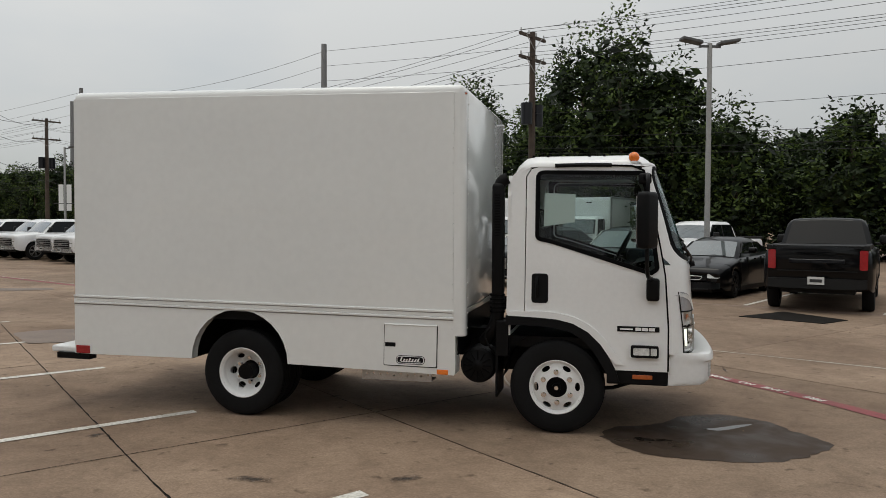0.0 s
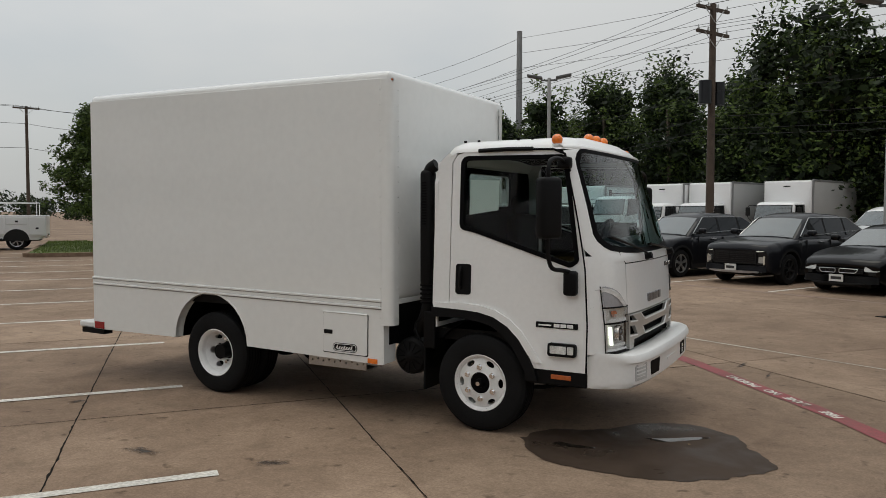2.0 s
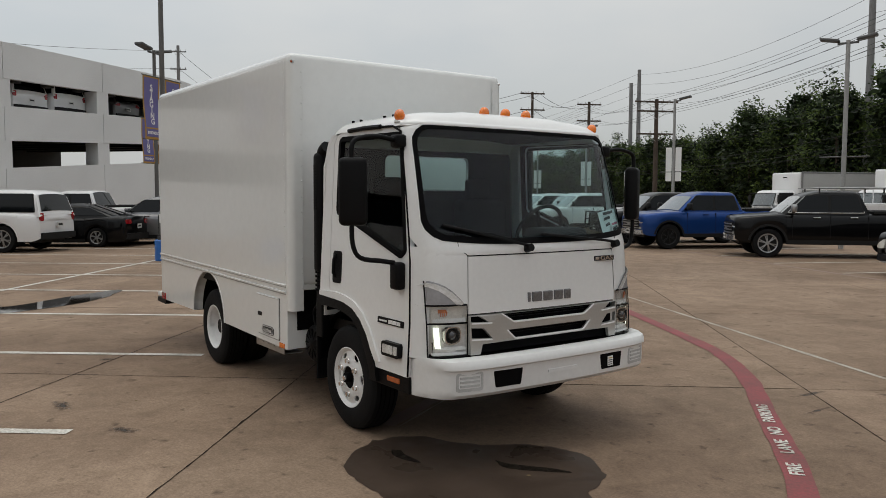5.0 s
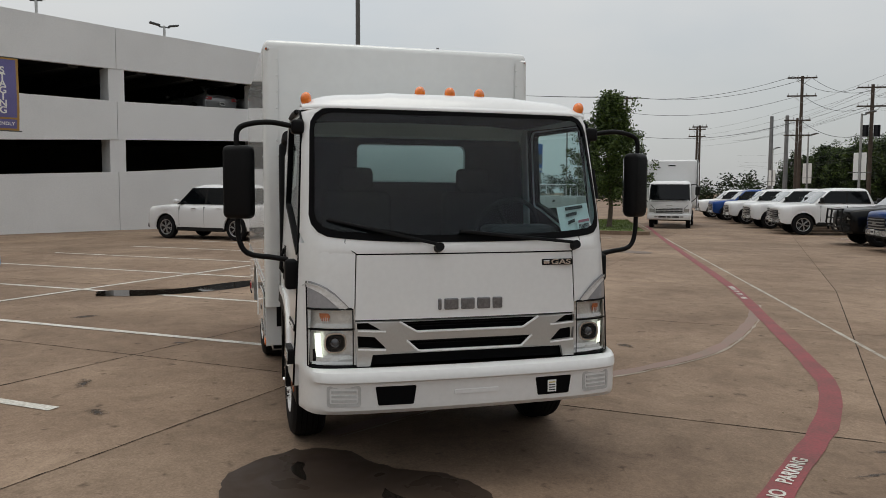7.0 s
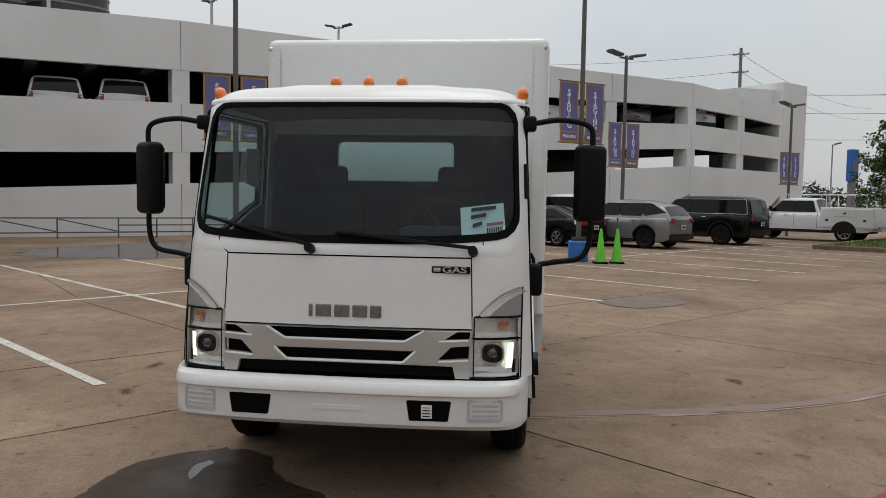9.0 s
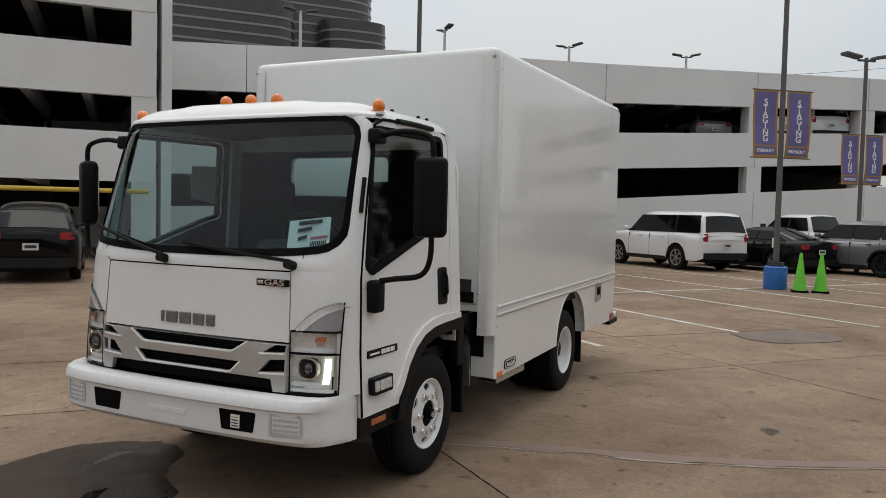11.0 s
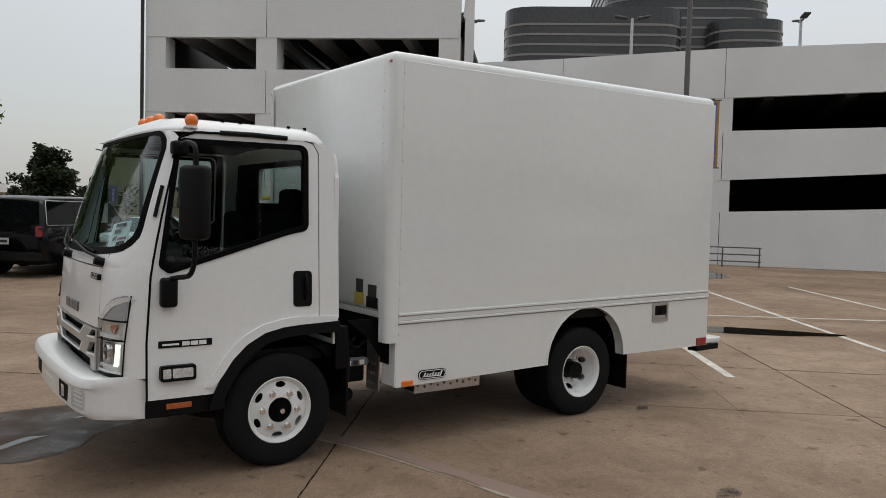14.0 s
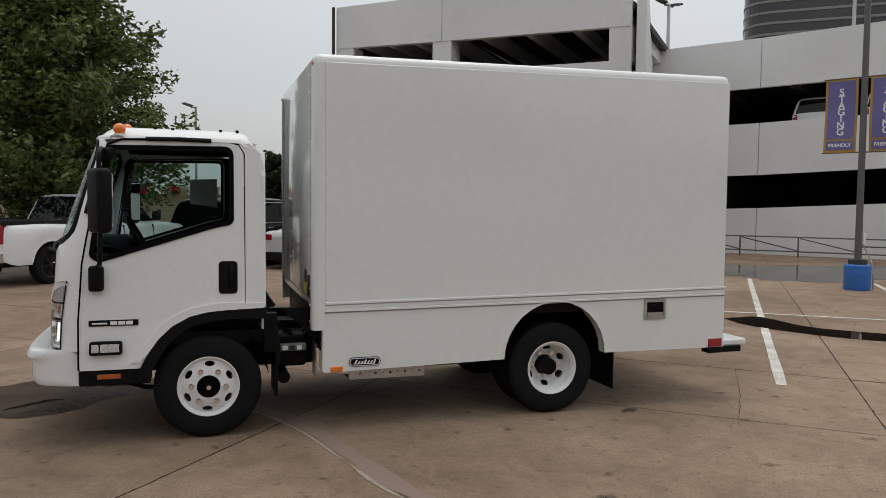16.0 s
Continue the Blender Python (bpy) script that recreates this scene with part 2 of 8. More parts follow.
def rounded(poly, radii, n=5):
    """A polygon with its corners rounded."""
    out = []
    m = len(poly)
    for i, p in enumerate(poly):
        r = radii[i] if not isinstance(radii, float) else radii
        p, a, b = Vector(p), Vector(poly[i - 1]), Vector(poly[(i + 1) % m])
        if r <= 0:
            out.append(tuple(p))
            continue
        u, v = (a - p).normalized(), (b - p).normalized()
        s, e = p + u * r, p + v * r
        for k in range(n + 1):
            t = k / n
            out.append(tuple(s * (1 - t) ** 2 + p * 2 * t * (1 - t) + e * t * t))
    return out


def inset(poly, d):
    """The polygon moved inwards by d (counter-clockwise order)."""
    out = []
    m = len(poly)
    for i in range(m):
        a, p, b = Vector(poly[i - 1]), Vector(poly[i]), Vector(poly[(i + 1) % m])
        u, v = (p - a).normalized(), (b - p).normalized()
        n1, n2 = Vector((-u.y, u.x)), Vector((-v.y, v.x))
        k = (n1 + n2)
        k = k.normalized() / max(0.5, k.normalized().dot(n1)) if k.length > 1e-6 else n1
        out.append(tuple(p + k * d))
    return out


def thing(name, label, category, at=None, group=""):
    ob = new(name)
    if at is not None:
        ob.matrix_world = at
    return tagged(ob, label, category, group)

# ---- ground: concrete slabs with open joints, paint, puddles ----
U, N = Vector((-0.789, 0.614, 0)), Vector((0.614, 0.789, 0))  # along and across the parking rows
RB, HB = Vector((-0.90, 0.436, 0)), Vector((-0.436, -0.90, 0))  # the far row and the way its cars face


def un(u, n, z=0.0):
    p = U * u + N * n
    return Vector((p.x, p.y, z))


def yaw_of(v):
    return math.degrees(math.atan2(v.y, v.x))


def concrete(name, spread):
    m = bpy.data.materials.new(name)
    m.use_nodes = True
    n, l = m.node_tree.nodes, m.node_tree.links
    b = n["Principled BSDF"]
    co = n.new("ShaderNodeTexCoord")

    def tex(scale, detail, rough=0.55, dist=0.0):
        t = n.new("ShaderNodeTexNoise")
        t.inputs["Scale"].default_value, t.inputs["Detail"].default_value, t.inputs["Roughness"].default_value, t.inputs["Distortion"].default_value = scale, detail, rough, dist
        l.new(co.outputs["Object"], t.inputs["Vector"])
        return t.outputs["Fac"]

    def ramp(fac, p0, c0, p1, c1):
        r = n.new("ShaderNodeValToRGB")
        r.color_ramp.elements[0].position, r.color_ramp.elements[0].color = p0, (*c0, 1)
        r.color_ramp.elements[1].position, r.color_ramp.elements[1].color = p1, (*c1, 1)
        l.new(fac, r.inputs["Fac"])
        return r.outputs["Color"]

    def mult(a, c):
        x = n.new("ShaderNodeMixRGB")
        x.blend_type = "MULTIPLY"
        x.inputs[0].default_value = 1.0
        l.new(a, x.inputs[1])
        l.new(c, x.inputs[2])
        return x.outputs["Color"]
    base = ramp(tex(0.32, 6.0, 0.6, 0.4), 0.33, (0.190, 0.130, 0.090), 0.66, (0.325, 0.236, 0.169))
    base = mult(base, ramp(tex(2.3, 8.0, 0.7, 0.8), 0.30, (0.76, 0.745, 0.73), 0.60, (1.09, 1.09, 1.09)))
    base = mult(base, ramp(tex(55.0, 4.0, 0.6), 0.35, (0.82, 0.82, 0.82), 0.62, (1.06, 1.06, 1.06)))
    base = mult(base, ramp(tex(19.0, 7.0, 0.72, 0.5), 0.34, (0.86, 0.85, 0.84), 0.63, (1.06, 1.06, 1.06)))
    base = mult(base, ramp(tex(7.0, 3.0, 0.5), 0.26, (0.50, 0.48, 0.46), 0.37, (1.0, 1.0, 1.0)))
    info, hsv, rng = n.new("ShaderNodeObjectInfo"), n.new("ShaderNodeHueSaturation"), n.new("ShaderNodeMapRange")
    rng.inputs["To Min"].default_value, rng.inputs["To Max"].default_value = 1 - spread, 1 + spread
    l.new(info.outputs["Random"], rng.inputs["Value"])
    l.new(rng.outputs["Result"], hsv.inputs["Value"])
    l.new(base, hsv.inputs["Color"])
    l.new(hsv.outputs["Color"], b.inputs["Base Color"])
    b.inputs["Roughness"].default_value = 0.8
    b.inputs["Specular IOR Level"].default_value = 0.2
    bp = n.new("ShaderNodeBump")
    bp.inputs["Strength"].default_value, bp.inputs["Distance"].default_value = 0.35, 0.006
    l.new(tex(140.0, 4.0), bp.inputs["Height"])
    l.new(bp.outputs["Normal"], b.inputs["Normal"])
    return m


CONC = concrete("concrete", 0.0)
SLAB = concrete("slab concrete", 0.09)
JOINT = material("joint filler", (0.014, 0.012, 0.010), 0.9, 0, 0.4, 6, 60, spec=0.1)
STAIN = bpy.data.materials.new("oil stain")
STAIN.use_nodes = True
sn, sl = STAIN.node_tree.nodes, STAIN.node_tree.links
sn["Principled BSDF"].inputs["Base Color"].default_value = (0.055, 0.042, 0.034, 1)
sn["Principled BSDF"].inputs["Roughness"].default_value = 0.7
s_co, s_dist, s_noise, s_sub, s_rng, s_clear, s_mix = (sn.new("ShaderNode" + k) for k in ("TexCoord", "VectorMath", "TexNoise", "Math", "MapRange", "BsdfTransparent", "MixShader"))
s_dist.operation, s_dist.inputs[1].default_value, s_sub.operation = "DISTANCE", (0.5, 0.5, 0.5), "SUBTRACT"
s_noise.inputs["Scale"].default_value, s_noise.inputs["Detail"].default_value = 14.0, 6.0
sl.new(s_co.outputs["Generated"], s_dist.inputs[0])
sl.new(s_co.outputs["Object"], s_noise.inputs["Vector"])
sl.new(s_noise.outputs["Fac"], s_sub.inputs[0])
sl.new(s_dist.outputs["Value"], s_sub.inputs[1])
s_rng.inputs["From Min"].default_value, s_rng.inputs["From Max"].default_value, s_rng.inputs["To Max"].default_value = 0.06, 0.42, 0.75
sl.new(s_sub.outputs[0], s_rng.inputs["Value"])
sl.new(s_rng.outputs["Result"], s_mix.inputs[0])
sl.new(s_clear.outputs[0], s_mix.inputs[1])
sl.new(sn["Principled BSDF"].outputs[0], s_mix.inputs[2])
sl.new(s_mix.outputs[0], sn["Material Output"].inputs["Surface"])
PAINTW = material("worn white paint", (0.62, 0.60, 0.55), 0.75, 0, 0.35, 3, 40, 0.1, second=(0.36, 0.33, 0.28))
PAINTR = material("worn red paint", (0.23, 0.045, 0.05), 0.7, 0, 0.3, 3, 45, 0.1, second=(0.15, 0.05, 0.045))
FADEP = material("ghost of a white line", (0.33, 0.285, 0.23), 0.8, 0, 0.3, 3, 30, 0.05, second=(0.235, 0.185, 0.14))
FADER = material("faded red paint", (0.235, 0.15, 0.125), 0.8, 0, 0.2, 2.2, 30, 0.05, second=(0.215, 0.165, 0.13))
FADEW = material("faded white line", (0.42, 0.39, 0.33), 0.8, 0, 0.3, 3, 30, 0.05, second=(0.24, 0.20, 0.16))


def fall(x, y):
    """The ground drops a little behind the far row."""
    t = ((x - 1.2) * 0.436 + (y - 12.6) * 0.90 - 6.5) / 6.0
    t = max(0.0, min(1.0, t))
    return -0.1 * max(0.15, min(1.0, (2 - x) / 11)) * t * t * (3 - 2 * t)


g = bmesh.new()
steps = [-1500, -700, -350, -180, -120, *range(-90, 91, 3), 120, 180, 350, 700, 1500]
grid(g, [[(x, y, -0.012 + fall(x, y)) for x in steps] for y in steps])
ground = part("ground", g, CONC, None, "stained tan concrete paving of a vehicle lot", None, "ground", "structure")
bed = bmesh.new()
q = [un(a, b, -0.010) for a, b in ((-28, -28), (56, -28), (56, 17), (-28, 17))]
bed.faces.new([bed.verts.new(p) for p in q])
part("joint_bed", bed, JOINT, ground)
u_cut = [-28, -22.6, -17.3, -12.6, -8.3, -3.7, 0.84, 5.40, 9.9, 14.4, 19.0, 23.6, 28.2, 33, 37.6, 42, 47, 51.5, 56]
n_cut = [-28, -24.0, -19.4, -15.6, -12.0, -8.05, -3.68, -1.5, 3.15, 7.6, 12.2, 17]


SKEW = {-3.68: 0.08, -1.5: 0.065, 3.15: 0.045}


def warp(u, n):
    """The joints do not run quite straight with the rows."""
    k = next((k for c, k in SKEW.items() if abs(n - c) < 0.02), 0.0)
    dn = k * (max(-5.0, min(9.9, u)) - 1.0)
    if abs(u - 0.84) < 0.02:
        u += 0.16 + 0.18 * max(0.0, -7.6 - n) if n < -4.2 else 0.16 - 0.0265 * (n + 4.2) if n < 5 else -0.1
    return u, n + dn


for i in range(len(u_cut) - 1):
    for j in range(len(n_cut) - 1):
        for a0, a1, b0, b1 in [(u_cut[i], u_cut[i + 1], n_cut[j], n_cut[j + 1])]:
            s = bmesh.new()
            box(s, a0 + 0.0045, a1 - 0.0045, b0 + 0.0045, b1 - 0.0045, -0.011, 0.0)
            for v in s.verts:
                v.co = un(*warp(v.co.x, v.co.y), v.co.z + (0.0 if v.co.z < -0.005 else random.uniform(-0.001, 0.001)))
            part("slab", s, SLAB, ground)

# broken joint edges near the truck, and hairline cracks: points along and across the rows, width
JOINTS = [([warp(u, -3.68) for u in (9.9, 5.4, 0.84, -3.7, -8.3)], 0.011), ([warp(u, -1.5) for u in (0.84, -3.7, -8.3)], 0.008), ([warp(u, -1.5) for u in (9.9, 5.4, 0.84)], 0.005),
    ([warp(0.84, n) for n in (-12.0, -8.05, -3.68, -1.5, 3.15)], 0.009), ([warp(5.4, n) for n in (-12.0, -8.05, -3.68, -1.5, 3.15)], 0.008), ([warp(u, 3.15) for u in (14.4, 9.9, 5.4, 0.84, -3.7, -8.3)], 0.0055),
    ([(4.29, -3.4), (4.33, -2.2), (4.30, -1.1)], 0.0035), ([(5.4, -6.0), (5.9, -6.9), (6.1, -8.0)], 0.004), ([(12, -5), (12.6, -6.2), (12.2, -7.7)], 0.004), ([(-6, 6.0), (-3, 5.7), (0, 5.9), (2.0, 5.6)], 0.003)]
for c, w0 in JOINTS:
    line = [un(*a, 0.003).lerp(un(*b, 0.003), k / 70) for a, b in zip(c, c[1:]) for k in range(70)]
    cr = bmesh.new()
    rows = []
    for k, p in enumerate(line):
        d = (line[min(k + 1, len(line) - 1)] - line[max(k - 1, 0)]).normalized()
        q = Vector((-d.y, d.x, 0))
        j = noise.noise(p * 2.1) * 0.006 + noise.noise(p * 9.0) * 0.006
        wa, wb_ = (w0 * (0.22 + 0.6 * abs(noise.noise(p * 5.0 + o)) + 1.5 * max(0.0, noise.noise(p * 17.0 + o))) for o in (Vector((0, 0, 3)), Vector((0, 0, 8))))
        rows.append([p + q * (j - wa), p + q * (j + wb_)])
    grid(cr, rows)
    part("crack", cr, JOINT, ground)


def ribbon(name, pts, width, mat, z, label="", kind="structure", wear=0.0):
    bm = bmesh.new()
    pts = [Vector((p[0], p[1], 0)) for p in pts]
    rows = []
    for k, p in enumerate(pts):
        d = (pts[min(k + 1, len(pts) - 1)] - pts[max(k - 1, 0)]).normalized()
        s = Vector((-d.y, d.x, 0)) * (width / 2 + wear * noise.noise(p * 3.1))
        rows.append([p + s + Vector((0, 0, z)), p - s + Vector((0, 0, z))])
    grid(bm, rows)
    return part(name, bm, mat, ground, label)


# stall lines of the double row, with the middle line
for k in range(12):
    u = -0.8 + 2.76 * k
    a, b = un(u, -2.78), un(u, -15.3)
    ribbon("stall_line", [a.lerp(b, t / 40) for t in range(41)], 0.105, PAINTW, 0.005, wear=0.01)
a, b = un(-0.9, -8.4), un(30, -8.4)
ribbon("stall_line", [a.lerp(b, t / 60) for t in range(61)], 0.105, PAINTW, 0.0065, wear=0.01)
for k in range(-4, 16):
    o = Vector((1.2, 12.6, 0)) + RB * (2.7 * k)
    ribbon("stall_line", [o - HB * (t * 0.5 - 1.0) for t in range(12)], 0.10, PAINTW, 0.005, wear=0.01)
for k in range(5):
    o = Vector((-8.0, -15.0, 0)) + U * (-2.8 * k)
    ribbon("stall_line", [o + N * (t * 0.5) for t in range(11)], 0.10, PAINTW, 0.005, wear=0.01)
# long pale seam and the red lane line with its words
seam = Vector((-0.93, 5.17, 0))
ribbon("pale_seam", [seam - RB * 9 + RB * (t * 0.5) for t in range(90)], 0.05, FADEW, 0.004, wear=0.02)
RED = smooth_line([(-30.0, 19.5, 0), (-20.0, 14.3, 0), (-13.0, 10.72, 0), (-6.82, 7.57, 0), (-3.59, 5.76, 0), (-0.79, 4.15, 0), (0.0, 3.62, 0), (0.80, 2.86, 0), (1.62, 1.86, 0), (2.40, 0.92, 0), (3.0, 0.05, 0), (4.3, -1.8, 0), (6.0, -4.2, 0), (9.5, -9.0, 0)], 12)
red_line = ribbon("lane_line", RED, 0.175, PAINTR, 0.005, "worn red fire lane line", wear=0.015)
FADE = smooth_line([(-4.6, 6.4, 0), (-3.3, 5.35, 0), (-1.8, 3.75, 0), (-1.15, 2.45, 0), (-0.95, 1.7, 0), (-0.65, 0.65, 0), (0.1, -0.7, 0)], 10)
ribbon("old_lane_line", FADE, 0.14, FADER, 0.0035, "faded old red lane line", wear=0.03)
ribbon("old_lane_line", [Vector((p.x + 0.09, p.y + 0.04, 0)) for p in FADE], 0.028, FADEP, 0.0045, "", wear=0.02)
ribbon("far_lane_line", [Vector((5.6, 9.15, 0)) + RB * (t * 0.8) for t in range(40)], 0.12, FADER, 0.0045, "dull red line in front of parked cars", wear=0.01)


GLYPHS = {}


def words(text, size, mat, parent, m, name="words", label="", depth=0.001):
    """Lettering as a mesh, lying in the plane of m."""
    if (text, size) not in GLYPHS:
        cu = bpy.data.curves.new(name, "FONT")
        cu.body, cu.size, cu.align_x, cu.align_y, cu.extrude = text, size, "CENTER", "CENTER", depth
        cu.offset = size * 0.022
        tmp = new(name, cu)
        bpy.context.view_layer.update()
        GLYPHS[text, size] = bpy.data.meshes.new_from_object(tmp.evaluated_get(bpy.context.evaluated_depsgraph_get()))
        bpy.data.objects.remove(tmp)
        bpy.data.curves.remove(cu)
    me = GLYPHS[text, size].copy()
    me.materials.clear()
    me.materials.append(mat)
    me.transform(m)
    ob = new(name, me)
    ob.parent = parent
    return tagged(ob, label)


def lane_words(anchor):
    """FIRE LANE NO PARKING, word by word along the red line from a place on it."""
    acc = [0.0]
    for a, b in zip(RED, RED[1:]):
        acc.append(acc[-1] + (b - a).length)
    k0 = min(range(len(RED)), key=lambda k: (RED[k] - Vector(anchor)).length)
    for word, back in (("FIRE", 0.0), ("LANE", 0.47), ("NO", 0.84), ("PARKING", 1.33)):
        d = acc[k0] - back
        k = min(range(len(acc)), key=lambda i: abs(acc[i] - d))
        p, q = RED[k], RED[k - 1]
        p = p + (q - p) * ((acc[k] - d) / max(1e-6, acc[k] - acc[k - 1]))
        t = (q - RED[k]).normalized()
        words(word, 0.125, PAINTW, red_line, pose(p.x, p.y, 0.0085, 0, 0, yaw_of(t)), "lane_word", "white stencilled words on the red line")


lane_words((2.38, 0.95, 0))
lane_words((-5.3, 6.78, 0))

WET = bpy.data.materials.new("wet concrete")
WET.use_nodes = True
wnn, wll = WET.node_tree.nodes, WET.node_tree.links
wb = wnn["Principled BSDF"]
wt, wc, wr, wr2 = wnn.new("ShaderNodeTexNoise"), wnn.new("ShaderNodeTexCoord"), wnn.new("ShaderNodeValToRGB"), wnn.new("ShaderNodeValToRGB")
wt.inputs["Scale"].default_value, wt.inputs["Detail"].default_value, wt.inputs["Distortion"].default_value = 2.4, 9.0, 0.3
wll.new(wc.outputs["Object"], wt.inputs["Vector"])
wll.new(wt.outputs["Fac"], wr.inputs["Fac"])
wll.new(wt.outputs["Fac"], wr2.inputs["Fac"])
wr.color_ramp.elements[0].position, wr.color_ramp.elements[0].color = 0.40, (0.62, 0.62, 0.62, 1)
wr.color_ramp.elements[1].position, wr.color_ramp.elements[1].color = 0.64, (0.26, 0.26, 0.26, 1)
wr2.color_ramp.elements[0].color, wr2.color_ramp.elements[1].color = (0.078, 0.054, 0.040, 1), (0.030, 0.022, 0.017, 1)
wll.new(wr.outputs["Color"], wb.inputs["Roughness"])
wll.new(wr2.outputs["Color"], wb.inputs["Base Color"])
wb.inputs["Specular IOR Level"].default_value = 0.08
WATER = material("standing water", (0.02, 0.016, 0.013), 0.03, 0, 0.1, spec=0.5)
SHEETW = material("thin sheet of rain water", (0.055, 0.044, 0.036), 0.10, 0, 0.5, 0.9, 9, 0.06, spec=0.35, second=(0.02, 0.017, 0.014))
DAMP = material("damp concrete", (0.17, 0.122, 0.092), 0.6, 0, 0.3, 2.0, 40)


def puddle(name, ring, mat, z, label, rag=1.0):
    loop = [p for p in smooth_line([(*r, 0) for r in ring] + [(*ring[0], 0)], 10)][:-1]
    c = sum(loop, Vector()) / len(loop)
    out = []
    for p in loop:
        k = 1 + rag * (0.05 * noise.noise(p * 2.3) + 0.03 * noise.noise(p * 7.0) + 0.012 * noise.noise(p * 19.0))
        out.append(c + (p - c) * k)
    pts, tris = fill([(p.x, p.y) for p in out])
    bm = bmesh.new()
    vs = [bm.verts.new((x, y, z)) for x, y in pts]
    for t in tris:
        bm.faces.new([vs[i] for i in t])
    return part(name, bm, mat, None, label, None, "puddle", "structure")


puddle("puddle", [(0.28, -0.98), (0.72, -1.38), (1.20, -1.45), (1.66, -1.33), (2.05, -0.98), (2.08, -0.62), (1.82, -0.22), (1.40, 0.02), (1.05, -0.12), (0.85, -0.42), (0.55, -0.62)], WET, 0.003, "dark wet patch on concrete beside the truck", 2.2)
puddle("puddle", [(0.60, -0.97), (0.70, -1.02), (0.84, -1.00), (0.93, -0.955), (0.86, -0.945), (0.74, -0.95), (0.66, -0.93)], WATER, 0.005, "small shining puddle on concrete", 4.0)
puddle("puddle", [(1.17, -0.53), (1.30, -0.57), (1.46, -0.46), (1.60, -0.30), (1.50, -0.33), (1.38, -0.42), (1.26, -0.50)], WATER, 0.005, "small shining puddle on concrete", 4.0)
puddle("puddle", [tuple(un(*p).xy) for p in ((4.2, -7.5), (4.5, -6.9), (5.4, -6.3), (6.6, -6.1), (7.6, -6.35), (6.6, -6.75), (5.4, -7.05), (4.7, -7.9))], WATER, 0.0075, "long dark puddle in a sunken joint")
puddle("puddle", [(-13.0, -11.2), (-13.4, -9.3), (-14.4, -8.1), (-16.3, -8.0), (-18.8, -8.6), (-20.6, -10.4), (-19.6, -11.8), (-17.4, -12.8), (-15.0, -13.4)], SHEETW, 0.0075, "wide shallow puddle near the garage", 5.0)
puddle("puddle", [(-15.6, 9.65), (-14.9, 10.1), (-14.15, 10.34), (-13.7, 9.9), (-14.3, 9.4), (-15.1, 9.3)], DAMP, 0.0075, "wet patch on the lane")
puddle("puddle", [(-7.65, 2.05), (-8.2, 2.5), (-8.59, 2.9), (-8.3, 3.4), (-7.82, 3.52), (-7.3, 3.1), (-7.04, 2.68), (-7.2, 2.3)], DAMP, 0.0075, "wet patch on a parking stall")
for x, y, rx, ry, a in ((-2.22, 2.89, 0.20, 0.07, 20), (-3.45, 1.14, 0.17, 0.05, 35), (1.42, 2.85, 0.28, 0.03, 80), (1.74, 2.37, 0.24, 0.025, 88), (-3.6, -1.9, 0.14, 0.05, 60), (-1.9, -2.6, 0.22, 0.07, 10), (-0.9, -2.35, 0.16, 0.06, 40), (-5.8, -3.2, 0.3, 0.08, 125)):
    ca, sa = math.cos(radians(a)), math.sin(radians(a))
    puddle("stain", [(x + rx * math.cos(t) * ca - ry * math.sin(t) * sa, y + rx * math.cos(t) * sa + ry * math.sin(t) * ca) for t in np.linspace(0, 2 * math.pi, 9)[:-1]], STAIN, 0.0022, "dark oily stain soaked into the concrete")
# dark cover in the far lane, small debris
cover = part("drain_cover", plate(bmesh.new(), [(2.75, 8.25), (3.75, 9.35), (4.62, 8.12), (4.05, 7.45)], [], lambda x, y: (x, y, 0.012), lambda x, y: (x, y, 0.001)), JOINT, None, "dark flat steel utility cover set in the paving", None, "cover", "structure")
leaf_rng = random.Random(5)
LEAF = material("dry leaf", (0.16, 0.11, 0.05), 0.8, 0, 0.4)
lv = bmesh.new()
for k in range(90):
    x, y = leaf_rng.uniform(-7, 5), leaf_rng.uniform(-5, 5)
    a, r = leaf_rng.uniform(0, 6.3), leaf_rng.uniform(0.008, 0.022)
    vs = [lv.verts.new((x + r * math.cos(a + t) * (1 if i % 2 else 0.5), y + r * math.sin(a + t) * (1 if i % 2 else 0.5), 0.006 + leaf_rng.uniform(0, 0.006))) for i, t in enumerate((0, 1.57, 3.14, 4.71))]
    lv.faces.new(vs)
part("litter", lv, LEAF, None, "scattered dry leaves and grit on concrete", None, "litter", "stuff")

# ---- the white box truck: x forward, front axle at x = 0 ----
truck = thing("box_truck", "white cab-over delivery truck with a white box body, parked on concrete", "truck")


def ys(z):
    """Half width of the cab at a height."""
    return 1.012 - 0.05 * (z - 0.6)


def xf(z):
    """The cab's nose on its middle line at a height."""
    if z <= 1.36:
        return 1.115 - 0.03 * max(0, (z - 0.9)) / 0.46
    return 1.085 - (z - 1.36) * 0.302 - 0.042 * ((z - 1.36) / 0.8) ** 2


def nose(v, z):
    """The cab's front skin: v from -1 to 1 across, z the height."""
    k = 1.0 if z <= 1.4 else 1.0 - 0.42 * min(1, (z - 1.4) / 0.75)
    a = abs(v)
    off = 0.055 * a ** 2 + 0.045 * a ** 6 + 0.14 * a ** 16
    return Vector((xf(z) - k * off, v * ys(z), z))


def side(y_sign, lift=0.0):
    return lambda x, z: (x, y_sign * (ys(z) + lift), z)


def xs(z):
    return nose(1, z).x


